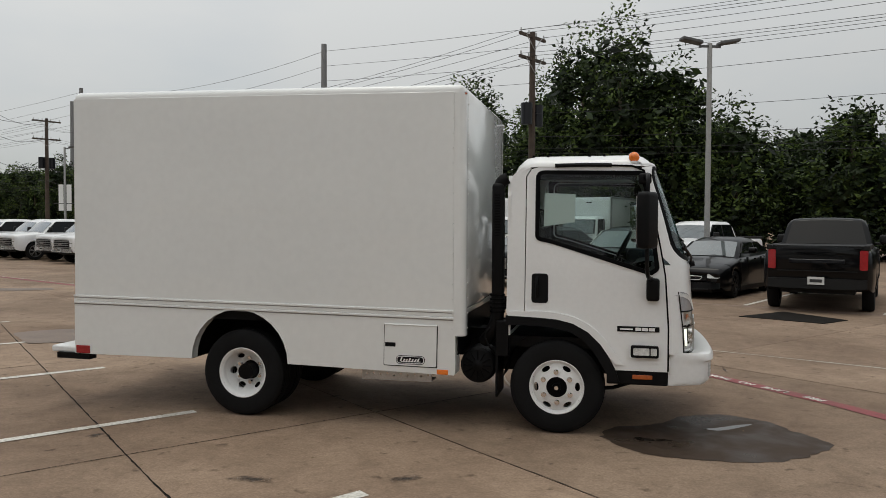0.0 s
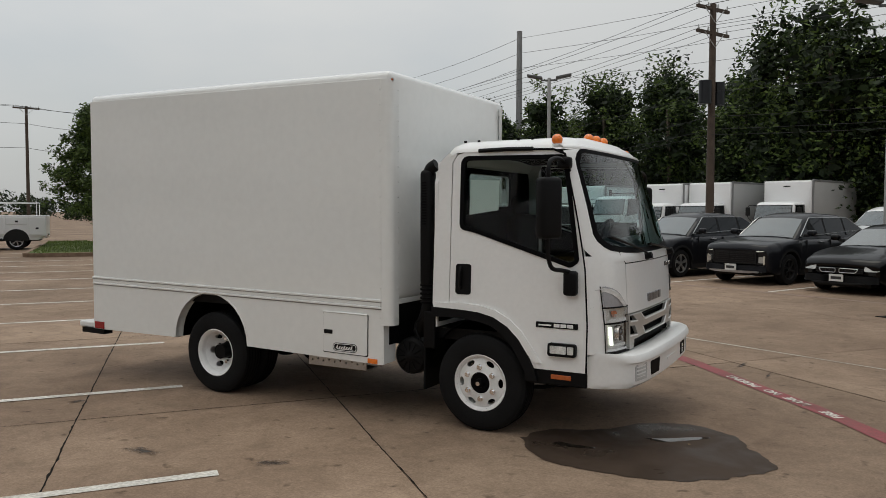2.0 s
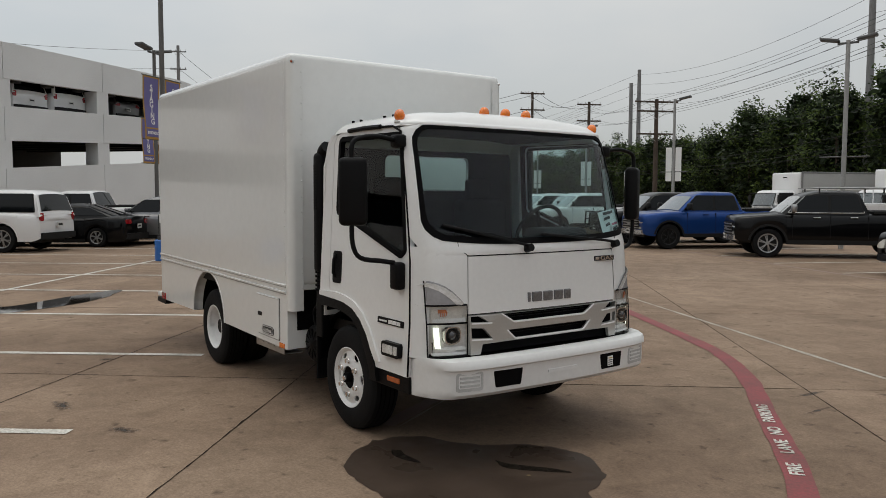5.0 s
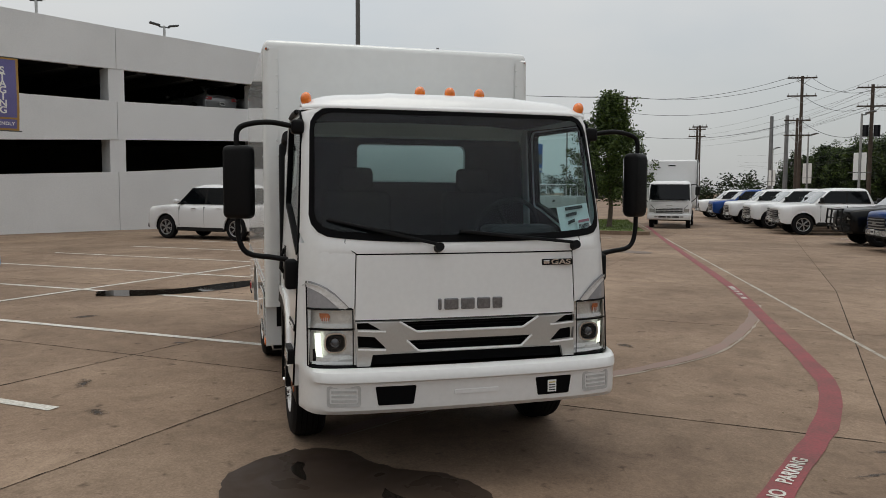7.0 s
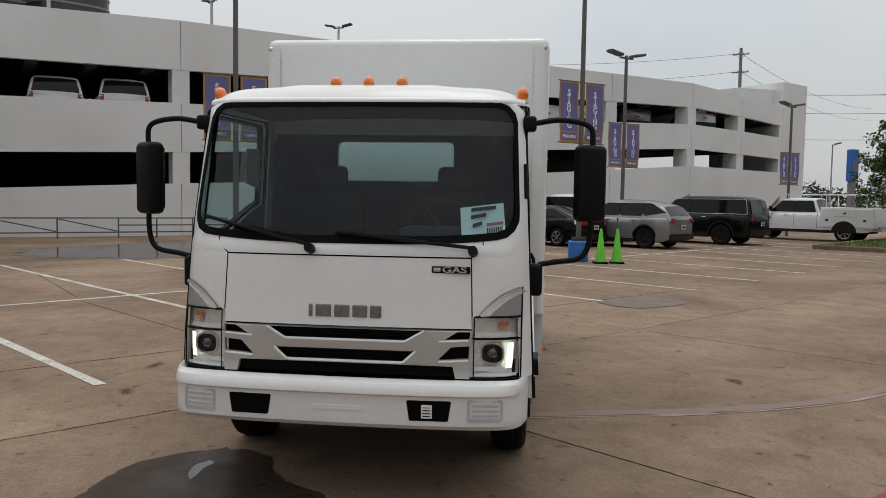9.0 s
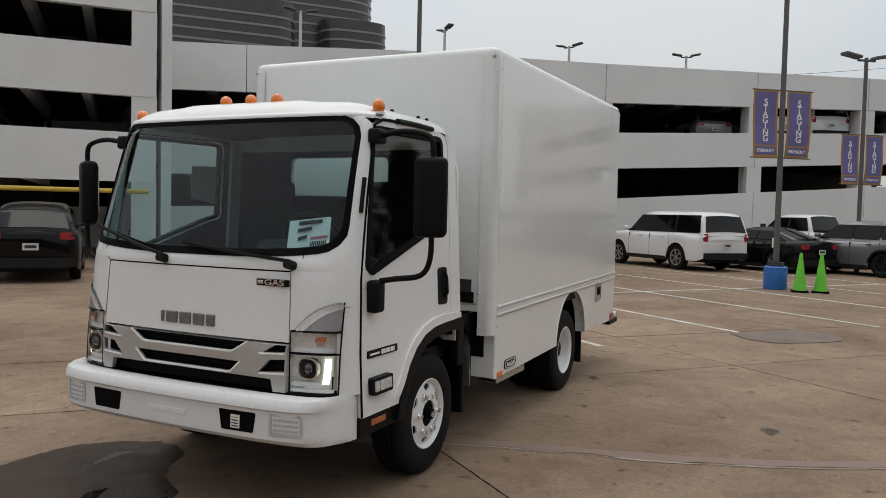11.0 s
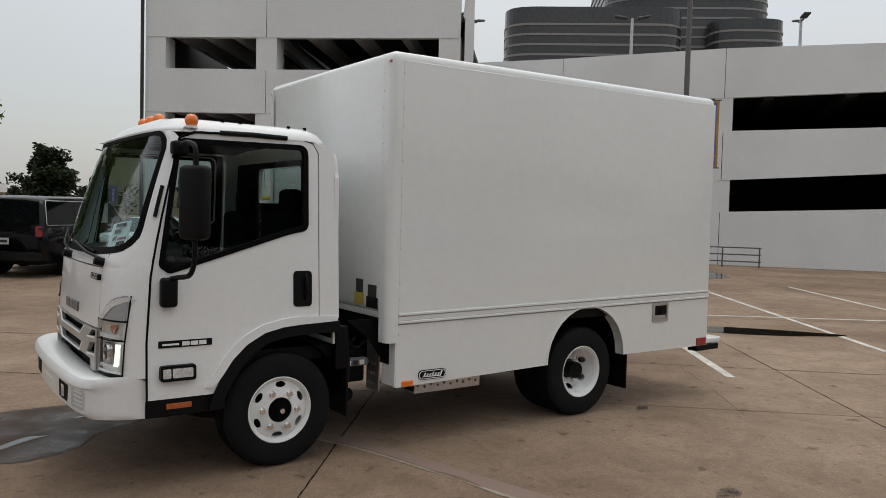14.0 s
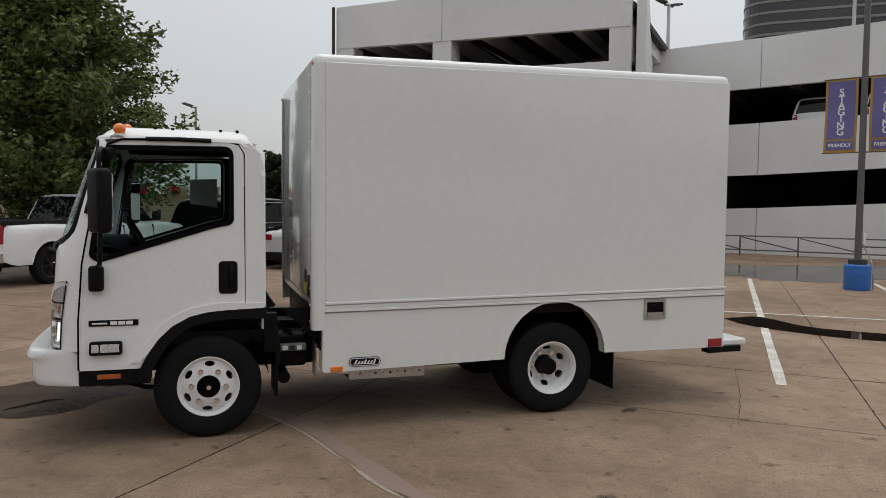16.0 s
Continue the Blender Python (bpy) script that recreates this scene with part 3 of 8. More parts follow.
# doors with their window openings
ARCH = [(0.47, 0.555), (0.415, 0.66), (0.345, 0.76), (0.25, 0.85), (0.13, 0.915), (0.0, 0.945), (-0.13, 0.955), (-0.262, 0.96)]
DOOR = ARCH[::-1] + [(0.865, 0.555)] + [(xs(z), z) for z in (0.8, 1.1, 1.36, 1.5, 1.7, 1.9, 2.07)] + [(xs(2.15) - 0.01, 2.15), (xs(2.18) - 0.06, 2.185), (0.3, 2.197), (-0.14, 2.192), (-0.22, 2.17), (-0.258, 2.11)]
WINDOW = rounded([(-0.175, 1.595), (-0.06, 1.575), (0.735, 1.325), (0.79, 1.365), (0.68, 2.135), (-0.175, 2.148)], [0.04, 0.06, 0.02, 0.02, 0.05, 0.06])
for sgn, which in ((-1, "passenger"), (1, "driver")):
    door = part("door", plate(bmesh.new(), DOOR, [WINDOW], side(sgn), side(sgn, -0.035)), WHITE, truck)
    seal = plate(bmesh.new(), inset(WINDOW, -0.012), [inset(WINDOW, 0.022)], side(sgn, 0.006), side(sgn, -0.03))
    part("window_seal", seal, SEAL, door)
    part("door_window", sheet(bmesh.new(), inset(WINDOW, 0.015), side(sgn, -0.012)), PANE, door, "clear door window glass")
    # recessed handle
    hp = rounded([(-0.21, 1.075), (-0.075, 1.075), (-0.075, 1.315), (-0.21, 1.315)], 0.03)
    part("handle_cup", plate(bmesh.new(), hp, [], side(sgn, 0.004), side(sgn, -0.03)), BLACKP, door)
    hb = tube(bmesh.new(), [(-0.165, sgn * (ys(1.12) + 0.0), 1.12), (-0.165, sgn * (ys(1.14) + 0.022), 1.15), (-0.165, sgn * (ys(1.26) + 0.022), 1.25), (-0.165, sgn * (ys(1.27)), 1.29)], 0.013)
    part("door_handle", hb, BLACKP, door, "black door handle", 40)
    # side turn lamp
    lp = rounded([(0.585, 0.665), (0.80, 0.665), (0.80, 0.76), (0.585, 0.76)], 0.02)
    part("side_lamp", plate(bmesh.new(), lp, [], side(sgn, 0.034), side(sgn, -0.01)), BLACKP, door, "black framed side turn lamp")
    for x0, x1 in ((0.605, 0.728), (0.738, 0.785)):
        part("lamp_lens", plate(bmesh.new(), rounded([(x0, 0.685), (x1, 0.685), (x1, 0.742), (x0, 0.742)], 0.008), [], side(sgn, 0.038), side(sgn, 0.0)), LENSW, door, "clear lamp lens")
    # model badge: a black strip with plain silver shapes
    part("badge_strip", plate(bmesh.new(), rounded([(0.478, 0.866), (0.805, 0.866), (0.805, 0.908), (0.478, 0.908)], 0.006), [], side(sgn, 0.006), side(sgn, 0)), BLACKP, door)
    for x0, x1, z0, z1 in ((0.62, 0.665, 0.874, 0.899), (0.672, 0.717, 0.874, 0.899), (0.724, 0.769, 0.874, 0.899), (0.50, 0.60, 0.880, 0.891)):
        u0, u1 = (x0, x1) if sgn < 0 else (1.283 - x1, 1.283 - x0)
        part("badge_mark", plate(bmesh.new(), [(u0, z0), (u1, z0), (u1, z1), (u0, z1)], [], side(sgn, 0.008), side(sgn, 0.004)), RIMW, door)
    part("drip_rail", tube(bmesh.new(), [(-0.03, sgn * (ys(2.2) + 0.008), 2.196), (0.2, sgn * (ys(2.2) + 0.012), 2.20), (0.42, sgn * (ys(2.2) + 0.01), 2.196)], 0.016), BLACKP, truck, "", 40)
    part("gutter", tube(bmesh.new(), [(0.36, sgn * (ys(2.19) + 0.006), 2.195), (0.58, sgn * (ys(2.18) + 0.008), 2.188), (0.672, sgn * (ys(2.15) + 0.006), 2.15), (0.715, sgn * (ys(2.02) + 0.004), 2.02)], 0.008, 6), SEAL, truck, "", 40)
    part("shut_line", tube(bmesh.new(), [(xs(z) - 0.002, sgn * (ys(z) + 0.001), z) for z in (0.56, 0.7, 0.9, 1.1, 1.3, 1.4, 1.5, 1.65, 1.8, 1.95, 2.08)], 0.0065, 6), SEAL, door, "", 40)
    # rear pillar strip of the cab
    strip = ([(-0.268, 0.96), (-0.268, 2.11), (-0.225, 2.178), (-0.30, 2.185), (-0.375, 2.12), (-0.412, 2.0), (-0.415, 0.985), (-0.40, 0.965)])
    part("cab_pillar", plate(bmesh.new(), strip, [], side(sgn), side(sgn, -0.05)), WHITE, truck)
    # raised body-colour lip above the arch and the black arch trim below
    lip_o = [(x * 1.08 + 0.0, z + 0.055) for x, z in ARCH[1:]]
    lip = [(0.47, 0.60)] + ARCH[1:-1] + [(-0.40, 0.965), (-0.40, 1.0)] + lip_o[::-1][1:] + [(0.53, 0.60)]
    lipb = plate(bmesh.new(), lip, [], side(sgn, 0.014), side(sgn, 0))
    part("arch_lip", lipb, WHITE, truck)
    trim = ARCH[:] + [(-0.42, 0.965), (-0.42, 0.885), (-0.262, 0.89), (-0.12, 0.885), (0.0, 0.872), (0.11, 0.845), (0.21, 0.785), (0.29, 0.70), (0.355, 0.60), (0.40, 0.52), (0.40, 0.46), (0.50, 0.46)]
    part("arch_trim", plate(bmesh.new(), trim, [], side(sgn, 0.012), side(sgn, -0.12)), BLACKP, truck, "black wheel arch trim")
    # sill, reflector, inner arch, mud flap
    part("sill", B(0.40, 0.875, *sorted((sgn * 0.80, sgn * 1.0)), 0.44, 0.552, bevel=0.012), BLACKP, truck)
    part("sill_reflector", B(0.60, 0.755, *sorted((sgn * 0.99, sgn * 1.006)), 0.487, 0.522, bevel=0.004), AMBERD, truck, "amber side reflector")
    fender = bmesh.new()
    arc = [(0.03 + 0.47 * math.cos(radians(a)), 0.42 + 0.47 * math.sin(radians(a))) for a in range(8, 190, 14)]
    grid(fender, [[(x, sgn * y, z) for x, z in arc] for y in (0.58, 0.98)])
    bmesh.ops.solidify(fender, geom=fender.faces[:], thickness=0.012)
    part("inner_fender", fender, CHASSIS, truck, "", 40)
    part("mud_flap", B(-0.505, -0.485, *sorted((sgn * 0.62, sgn * 0.985)), 0.28, 0.86, bevel=0.006), BLACKP, truck, "black rubber mud flap")
    part("flap_bracket", B(-0.50, -0.40, *sorted((sgn * 0.90, sgn * 0.985)), 0.62, 0.92, bevel=0.01), CHASSIS, truck)

# roof: domed, rounded over all four sides
roof = bmesh.new()
NV, NS = 28, 22
rows = []
for i in range(NS + 1):
    s = i / NS
    sx = s ** 1.25
    row = []
    for j in range(NV + 1):
        v = math.sin((j / NV * 2 - 1) * math.pi / 2)
        f = nose(v, 2.19)
        x = f.x + (-0.408 - f.x) * sx
        crown = 2.300 + 0.014 * min(1.0, max(0.0, (0.56 - abs(v)) / 0.1)) - 0.004 * sx
        up = (1 - (1 - min(1, sx / 0.16)) ** 2.4) if sx < 0.16 else (1.0 if sx < 0.80 else (1 - ((sx - 0.80) / 0.2) ** 2.6))
        low = 2.188 if sx < 0.80 else 2.188 - (0.085 + 0.095 * abs(v) ** 4) * ((sx - 0.80) / 0.20) ** 2
        z = low + (crown - low) * (1 - abs(v) ** 8) ** 0.55 * up
        row.append((x, v * (ys(2.188) + 0.004), z))
    rows.append(row)
grid(roof, rows)
part("cab_roof", roof, WHITE, truck, "white domed cab roof", 60)
brow = bmesh.new()
grid(brow, [[nose(v / 12, z) + Vector((o, 0, 0)) for v in range(-12, 13)] for z, o in ((2.185, 0.0), (2.197, 0.010), (2.215, 0.008), (2.228, -0.02))])
part("roof_brow", brow, WHITE, truck, "", 60)

# cab back wall with its window, floor and lining
BACKWIN = rounded([(-0.42, 1.775), (0.42, 1.775), (0.42, 2.05), (-0.42, 2.05)], 0.05)
part("cab_back", plate(bmesh.new(), [(-0.97, 0.80), (0.97, 0.80), (0.955, 1.95), (0.90, 2.12), (-0.90, 2.12), (-0.955, 1.95)], [BACKWIN], lambda y, z: (-0.415, y, z), lambda y, z: (-0.385, y, z)), WHITE, truck)
part("back_window", sheet(bmesh.new(), inset(BACKWIN, -0.01), lambda y, z: (-0.40, y, z)), PANE, truck)
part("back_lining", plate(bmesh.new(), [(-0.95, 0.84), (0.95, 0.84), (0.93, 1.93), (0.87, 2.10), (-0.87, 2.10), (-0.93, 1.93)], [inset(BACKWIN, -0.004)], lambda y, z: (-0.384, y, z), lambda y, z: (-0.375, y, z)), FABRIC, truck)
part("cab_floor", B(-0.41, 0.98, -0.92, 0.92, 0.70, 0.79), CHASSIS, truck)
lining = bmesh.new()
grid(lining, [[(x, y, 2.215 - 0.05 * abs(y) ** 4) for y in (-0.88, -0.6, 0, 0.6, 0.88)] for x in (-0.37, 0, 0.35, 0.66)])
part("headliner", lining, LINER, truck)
# Linings added over the white inner pillars to carry the cab's shade.
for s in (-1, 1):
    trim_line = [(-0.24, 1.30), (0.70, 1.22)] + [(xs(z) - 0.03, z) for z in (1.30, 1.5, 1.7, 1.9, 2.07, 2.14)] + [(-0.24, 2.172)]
    part("door_lining", plate(bmesh.new(), trim_line, [inset(WINDOW, -0.012)], side(s, -0.040), side(s, -0.048)), LINER, truck, "near-black lining added inside the door")

# front: lid panel, corner panels, windshield
front = bmesh.new()
grid(front, [[nose(v / 12 * 0.685, z) for v in range(-12, 13)] for z in (0.965, 1.05, 1.15, 1.25, 1.30, 1.335)])
ex = bmesh.ops.extrude_face_region(front, geom=front.faces[:])
bmesh.ops.translate(front, verts=[v for v in ex["geom"] if isinstance(v, bmesh.types.BMVert)], vec=(-0.02, 0, 0))
lid = part("front_lid", front, WHITE, truck, "white front service lid", 40)
gap = bmesh.new()
grid(gap, [[nose(v / 12 * 0.70, z) + Vector((-0.022, 0, 0)) for v in range(-12, 13)] for z in (0.97, 1.15, 1.33, 1.42)])
part("front_backing", gap, SEAL, truck)
for sgn in (-1, 1):
    cor = bmesh.new()
    grid(cor, [[nose(sgn * (0.692 + 0.308 * k / 10), z) for k in range(11)] for z in (1.03, 1.15, 1.25, 1.345, 1.40)])
    grid(cor, [[nose(sgn * (0.93 + 0.07 * k / 4), z) for k in range(5)] for z in (0.69, 0.85, 1.03)])
    part("corner_panel", cor, WHITE, truck, "", 50)


def loop_on(loop, lift):
    out = []
    for v, z in loop:
        zz = z + (0.055 * abs(v) ** 3 if 1.39 < z < 1.75 else 0)
        p = nose(v, zz)
        out.append(p + Vector((lift, 0, lift * 0.3)))
    return out


def resample(loop, n):
    pts = [Vector(p) for p in loop] + [Vector(loop[0])]
    acc = [0]
    for a, b in zip(pts, pts[1:]):
        acc.append(acc[-1] + (b - a).length)
    out, j = [], 0
    for k in range(n):
        d = acc[-1] * k / n
        while acc[j + 1] < d:
            j += 1
        t = (d - acc[j]) / max(1e-9, acc[j + 1] - acc[j])
        out.append(tuple(pts[j].lerp(pts[j + 1], t)))
    return out


R1 = resample(round_rect(-0.955, 0.955, 1.405, 2.193, 0.11, 10), 96)
R2 = resample(round_rect(-0.929, 0.929, 1.446, 2.168, 0.10, 10), 96)
R0 = []
for v, z in R1:
    k = max(abs(v) / 0.955, abs(z - 1.799) / 0.394)
    R0.append((v / k * 1.047 if abs(v) / 0.955 >= abs(z - 1.799) / 0.394 else v * 1.047, 1.799 + (z - 1.799) / k * (1.156 if z < 1.799 else 1.012)))
R0 = [(max(-1, min(1, v)), z) for v, z in R0]
ring = bmesh.new()
grid(ring, [[*loop_on(R0, 0.0)], [*loop_on([((a[0] + b[0]) / 2, (a[1] + b[1]) / 2) for a, b in zip(R0, R1)], 0.006)], [*loop_on(R1, 0.0)]], closed=True)
part("windshield_surround", ring, WHITE, truck, "", 60)
frit = bmesh.new()
grid(frit, [loop_on(R1, -0.004), loop_on(R1, 0.006), loop_on(R2, 0.002), loop_on(R2, -0.006)], closed=True)
windshield = part("windshield", frit, SEAL, truck, "black windshield border", 40)
pane = bmesh.new()
rows = []
for i in range(13):
    z = 1.435 + (2.181 - 1.435) * i / 12
    edge = 0.940 - 0.06 * (max(0, abs(i - 6) - 4.5) / 1.5) ** 2
    rows.append([nose(v / 12 * edge, z + 0.05 * abs(v / 12 * edge) ** 3 * (1 - i / 12)) + Vector((-0.004, 0, 0)) for v in range(-12, 13)])
grid(pane, rows)
part("glass_pane", pane, PANEFRONT, windshield, "clear curved windshield glass", 60)

# marks on the nose: plain chrome shapes
MARKG = material("dark chrome mark", (0.20, 0.20, 0.205), 0.3, 0.5, 0.3, 30, 90)
for y0, y1 in ((-0.198, -0.178), (-0.160, -0.075), (-0.058, 0.025), (0.042, 0.122), (0.138, 0.198)):
    m = bmesh.new()
    box(m, 1.092, 1.116, y0, y1, 1.012, 1.078, bevel=0.006)
    part("letter_mark", m, MARKG, lid, "plain chrome mark")
part("corner_mark", B(1.055, 1.083, 0.462, 0.668, 1.258, 1.295, bevel=0.006), BLACKP, lid, "small black and silver badge")
part("corner_mark_inlay", B(1.06, 1.0855, 0.472, 0.512, 1.266, 1.288, bevel=0.004), CHROME, lid)
words("GAS", 0.052, CHROME, lid, pose(1.0845, 0.585, 1.2765, 90, 0, 90) @ Matrix.Diagonal((1.35, 0.85, 1.0, 1.0)), "badge_letters", "silver letters on a black badge", 0.002)

for s in (-1, 1):
    part("panel_seam", tube(bmesh.new(), [nose(s * v, z) + Vector((0.001, 0, 0)) for v, z in ((0.752, 1.43), (0.752, 1.40), (0.745, 1.378), (0.70, 1.352), (0.685, 1.338))], 0.0028, 5), SEAL, truck, "", 40)
# wipers
for y0, y1, z1 in ((-0.20, -0.86, 1.50), (0.70, -0.06, 1.43)):
    base = nose(y0, 1.395) + Vector((0.03, 0, 0))
    tip = nose(y1, z1 + 0.04) + Vector((0.035, 0, 0))
    w = bmesh.new()
    tube(w, [base, base.lerp(tip, 0.35) + Vector((0.025, 0, 0.0)), tip], 0.010, 6)
    cyl(w, nose(y0, 1.37) + Vector((0.0, 0, 0)), nose(y0, 1.385) + Vector((0.06, 0, 0)), 0.026, 12)
    wiper = part("wiper", w, BLACKP, truck, "black windshield wiper", 40)
    b2 = bmesh.new()
    mid = [nose(y0 + (y1 - y0) * t, 1.415 + (z1 + 0.035 - 1.415) * t) + Vector((0.016, 0, 0)) for t in (0.25, 0.5, 0.75, 1.0)]
    tube(b2, mid, 0.008, 6)
    part("wiper_blade", b2, SEAL, wiper, "", 40)

# grille: satin plate with dark slots and bright edges
GR = [(-0.675, 0.70), (-0.60, 0.70), (-0.585, 0.765), (0.585, 0.765), (0.60, 0.70), (0.675, 0.70), (0.685, 0.955), (-0.685, 0.955)]


def on_nose(lift):
    return lambda y, z: tuple(nose(y / ys(z), z) + Vector((lift, 0, 0)))


def strip_holes():
    hs = [[(-0.335, 0.895), (0.335, 0.895), (0.43, 0.951), (-0.43, 0.951)], [(-0.322, 0.782), (0.322, 0.782), (0.388, 0.842), (-0.388, 0.842)]]
    for s in (-1, 1):
        hs += [[(s * 0.672, 0.912), (s * 0.535, 0.905), (s * 0.61, 0.950), (s * 0.675, 0.950)], [(s * 0.668, 0.808), (s * 0.505, 0.797), (s * 0.575, 0.868), (s * 0.672, 0.876)]]
    return [h if k < 2 or k % 2 else h[::-1] for k, h in enumerate(hs)]


grille = part("grille", plate(bmesh.new(), GR, strip_holes(), on_nose(0.012), on_nose(-0.015)), SATIN, truck, "satin silver grille with dark slots")
part("grille_mesh", B(1.0, 1.062, -0.66, 0.66, 0.70, 0.955), SEAL, grille, "black grille mesh")
for z0 in (0.912, 0.928, 0.81, 0.825):
    part("grille_slat", B(1.05, 1.075, -0.38, 0.38, z0, z0 + 0.005), BLACKP, grille)
for h in strip_holes()[:2]:
    (a, z0), (b, _), (c, z1), (d, _) = h
    line = [(d, z1), (a, z0), (a + 0.02, z0 - 0.004), (b - 0.02, z0 - 0.004), (b, z0), (c, z1)]
    part("grille_edge", tube(bmesh.new(), [nose(y / ys(z), z) + Vector((0.009, 0, 0)) for y, z in line], 0.007, 6), RIMW, grille, "bright grille edge", 40)
for s in (-1, 1):
    for z in (0.897, 0.79):
        part("grille_edge", tube(bmesh.new(), [nose(s * y / ys(z), z + (y - 0.51) * 0.05) + Vector((0.009, 0, 0)) for y in (0.51, 0.58, 0.668)], 0.007, 6), RIMW, grille, "", 40)

# headlight clusters
LAMPIN = material("lamp reflector silver", (0.90, 0.89, 0.87), 0.25, 0.35, 0.2, 14, 60)
NUTCHROME = material("bright chrome nut", (0.86, 0.86, 0.87), 0.14, 1.0, 0.08, 20, 80)
LAMPTAN = material("satin lamp silver", (0.74, 0.71, 0.67), 0.28, 0.4, 0.15, 10, 60)
AMBERP = material("faded amber", (0.62, 0.20, 0.08), 0.3, 0, 0.35, 40, 120, 0, 0.5)
FINGREY = material("grey lamp fin", (0.36, 0.355, 0.37), 0.25, 0.2, 0.1, 10, 60, 0, 0.5)
for s in (-1, 1):
    def hl(lift, s=s):
        return lambda y, z: tuple(nose(s * y / ys(z), z) + Vector((lift, s * lift * 0.6, 0)))
    fin = [(1.028, 0.702, 0.935), (1.06, 0.73, 0.935), (1.09, 0.76, 0.935), (1.12, 0.79, 0.935), (1.15, 0.83, 0.935), (1.17, 0.87, 0.934), (1.185, 0.915, 0.93)]
    cluster = part("headlight", patch(bmesh.new(), fin, hl(0.007)), FINGREY, truck, "silver and clear headlight cluster", 60)
    part("fin_line", tube(bmesh.new(), [hl(0.006)(0.940, z) for z in (0.70, 0.8, 0.9, 1.0, 1.1, 1.185)], 0.0045, 6), BLACKP, cluster, "", 40)
    part("fin_line", tube(bmesh.new(), [hl(0.007)(y, 1.030) for y in (0.695, 0.76, 0.82, 0.88, 0.937)], 0.0065, 6), BLACKP, cluster, "", 40)
    stripe = [(0.716, 1.040), (0.752, 1.076), (0.79, 1.110), (0.835, 1.143), (0.885, 1.166), (0.93, 1.176)]
    sm = bmesh.new()
    grid(sm, [[hl(0.0115)(y + o, z - o * 0.55) for o in (0.0, 0.018, 0.036)] for y, z in stripe])
    part("fin_edge", sm, LAMPIN, cluster, "ribbed clear fin edge", 40)
    for k in range(14):
        f = k / 13 * (len(stripe) - 1.001)
        (ya, za), (yb, zb_) = stripe[int(f)], stripe[int(f) + 1]
        y, z = ya + (yb - ya) * (f % 1), za + (zb_ - za) * (f % 1)
        part("fin_rib", tube(bmesh.new(), [hl(0.0125)(y + 0.001, z), hl(0.0125)(y + 0.016, z - 0.009)], 0.0028, 4), SATIN, cluster)
    part("reflector", patch(bmesh.new(), [(z, 0.692, 0.938) for z in (0.70, 0.75, 0.8, 0.85, 0.905)], hl(-0.034)), LAMPIN, cluster, "silver reflector", 60)
    part("turn_reflector", patch(bmesh.new(), [(z, 0.692, 0.938) for z in (0.915, 0.96, 1.028)], hl(-0.020)), LAMPTAN, cluster, "satin silver reflector", 60)
    part("turn_foot", patch(bmesh.new(), [(0.920, 0.70, 0.915), (0.932, 0.70, 0.915), (0.946, 0.70, 0.895)], hl(-0.008)), RIMW, cluster, "white lamp foot", 60)
    for y0, y1, z0, z1 in ((0.692, 0.938, 0.908, 0.917), (0.692, 0.938, 0.697, 0.705)):
        part("frame_bar", patch(bmesh.new(), [(z0, y0, y1), (z1, y0, y1)], hl(0.006)), BLACKP, cluster)
    part("frame_bar", patch(bmesh.new(), [(z, 0.688, 0.695) for z in (0.70, 0.8, 0.9, 1.03)], hl(0.006), 2), BLACKP, cluster)
    turn = part("turn_bulb", patch(bmesh.new(), [(0.958, 0.835, 0.872), (0.985, 0.825, 0.882), (1.003, 0.835, 0.882)], hl(-0.010), 8), AMBERP, cluster, "faded amber turn lamp", 60)
    for k in range(4):
        y = 0.838 + k * 0.0115
        part("turn_rib", tube(bmesh.new(), [hl(-0.008)(y, 0.948), hl(-0.006)(y, 0.980)], 0.0026, 4), LAMPIN, turn)
    p = nose(s * 0.792 / ys(0.835), 0.835) + Vector((-0.034, 0, 0))
    ring = bmesh.new()
    ov = [(0.064 * (abs(math.cos(a)) ** 0.7) * (1 if math.cos(a) > 0 else -1), 0.058 * (abs(math.sin(a)) ** 0.7) * (1 if math.sin(a) > 0 else -1)) for a in (2 * math.pi * k / 28 for k in range(28))]
    grid(ring, [[p + Vector((dx, y * m, z * m)) for y, z in ov] for dx, m in ((0.0, 1.02), (0.030, 1.0), (0.030, 0.86), (0.012, 0.80))], closed=True)
    part("projector_ring", ring, CHROME, cluster, "bright lamp ring", 40)
    pr = bmesh.new()
    vv = grid(pr, [[p + Vector((dx, y * m, z * m)) for y, z in ov] for dx, m in ((0.0, 0.84), (0.020, 0.82), (0.026, 0.70))], closed=True)
    pr.faces.new(vv[-1])
    lamp = part("projector_lamp", pr, BLACKP, cluster, "dark round projector lamp", 40)
    d = bmesh.new()
    bmesh.ops.create_uvsphere(d, u_segments=16, v_segments=8, radius=0.034, matrix=Matrix.Translation(p + Vector((0.008, 0, 0))))
    part("projector_lens", d, material("projector glass", (0.03, 0.03, 0.035), 0.05, 0, 0.1, coat=1.0) if s < 0 else bpy.data.materials["projector glass"], lamp, "", 60)
    part("day_lamp", patch(bmesh.new(), [(0.752, 0.868, 0.902), (0.78, 0.873, 0.906), (0.83, 0.877, 0.909), (0.888, 0.880, 0.911)], hl(-0.012), 4), DRL, cluster, "lit white daytime lamp")
    part("day_lamp_foot", patch(bmesh.new(), [(0.722, 0.78, 0.905), (0.745, 0.775, 0.903)], hl(-0.012), 4), LAMPIN, cluster, "clear lamp foot")
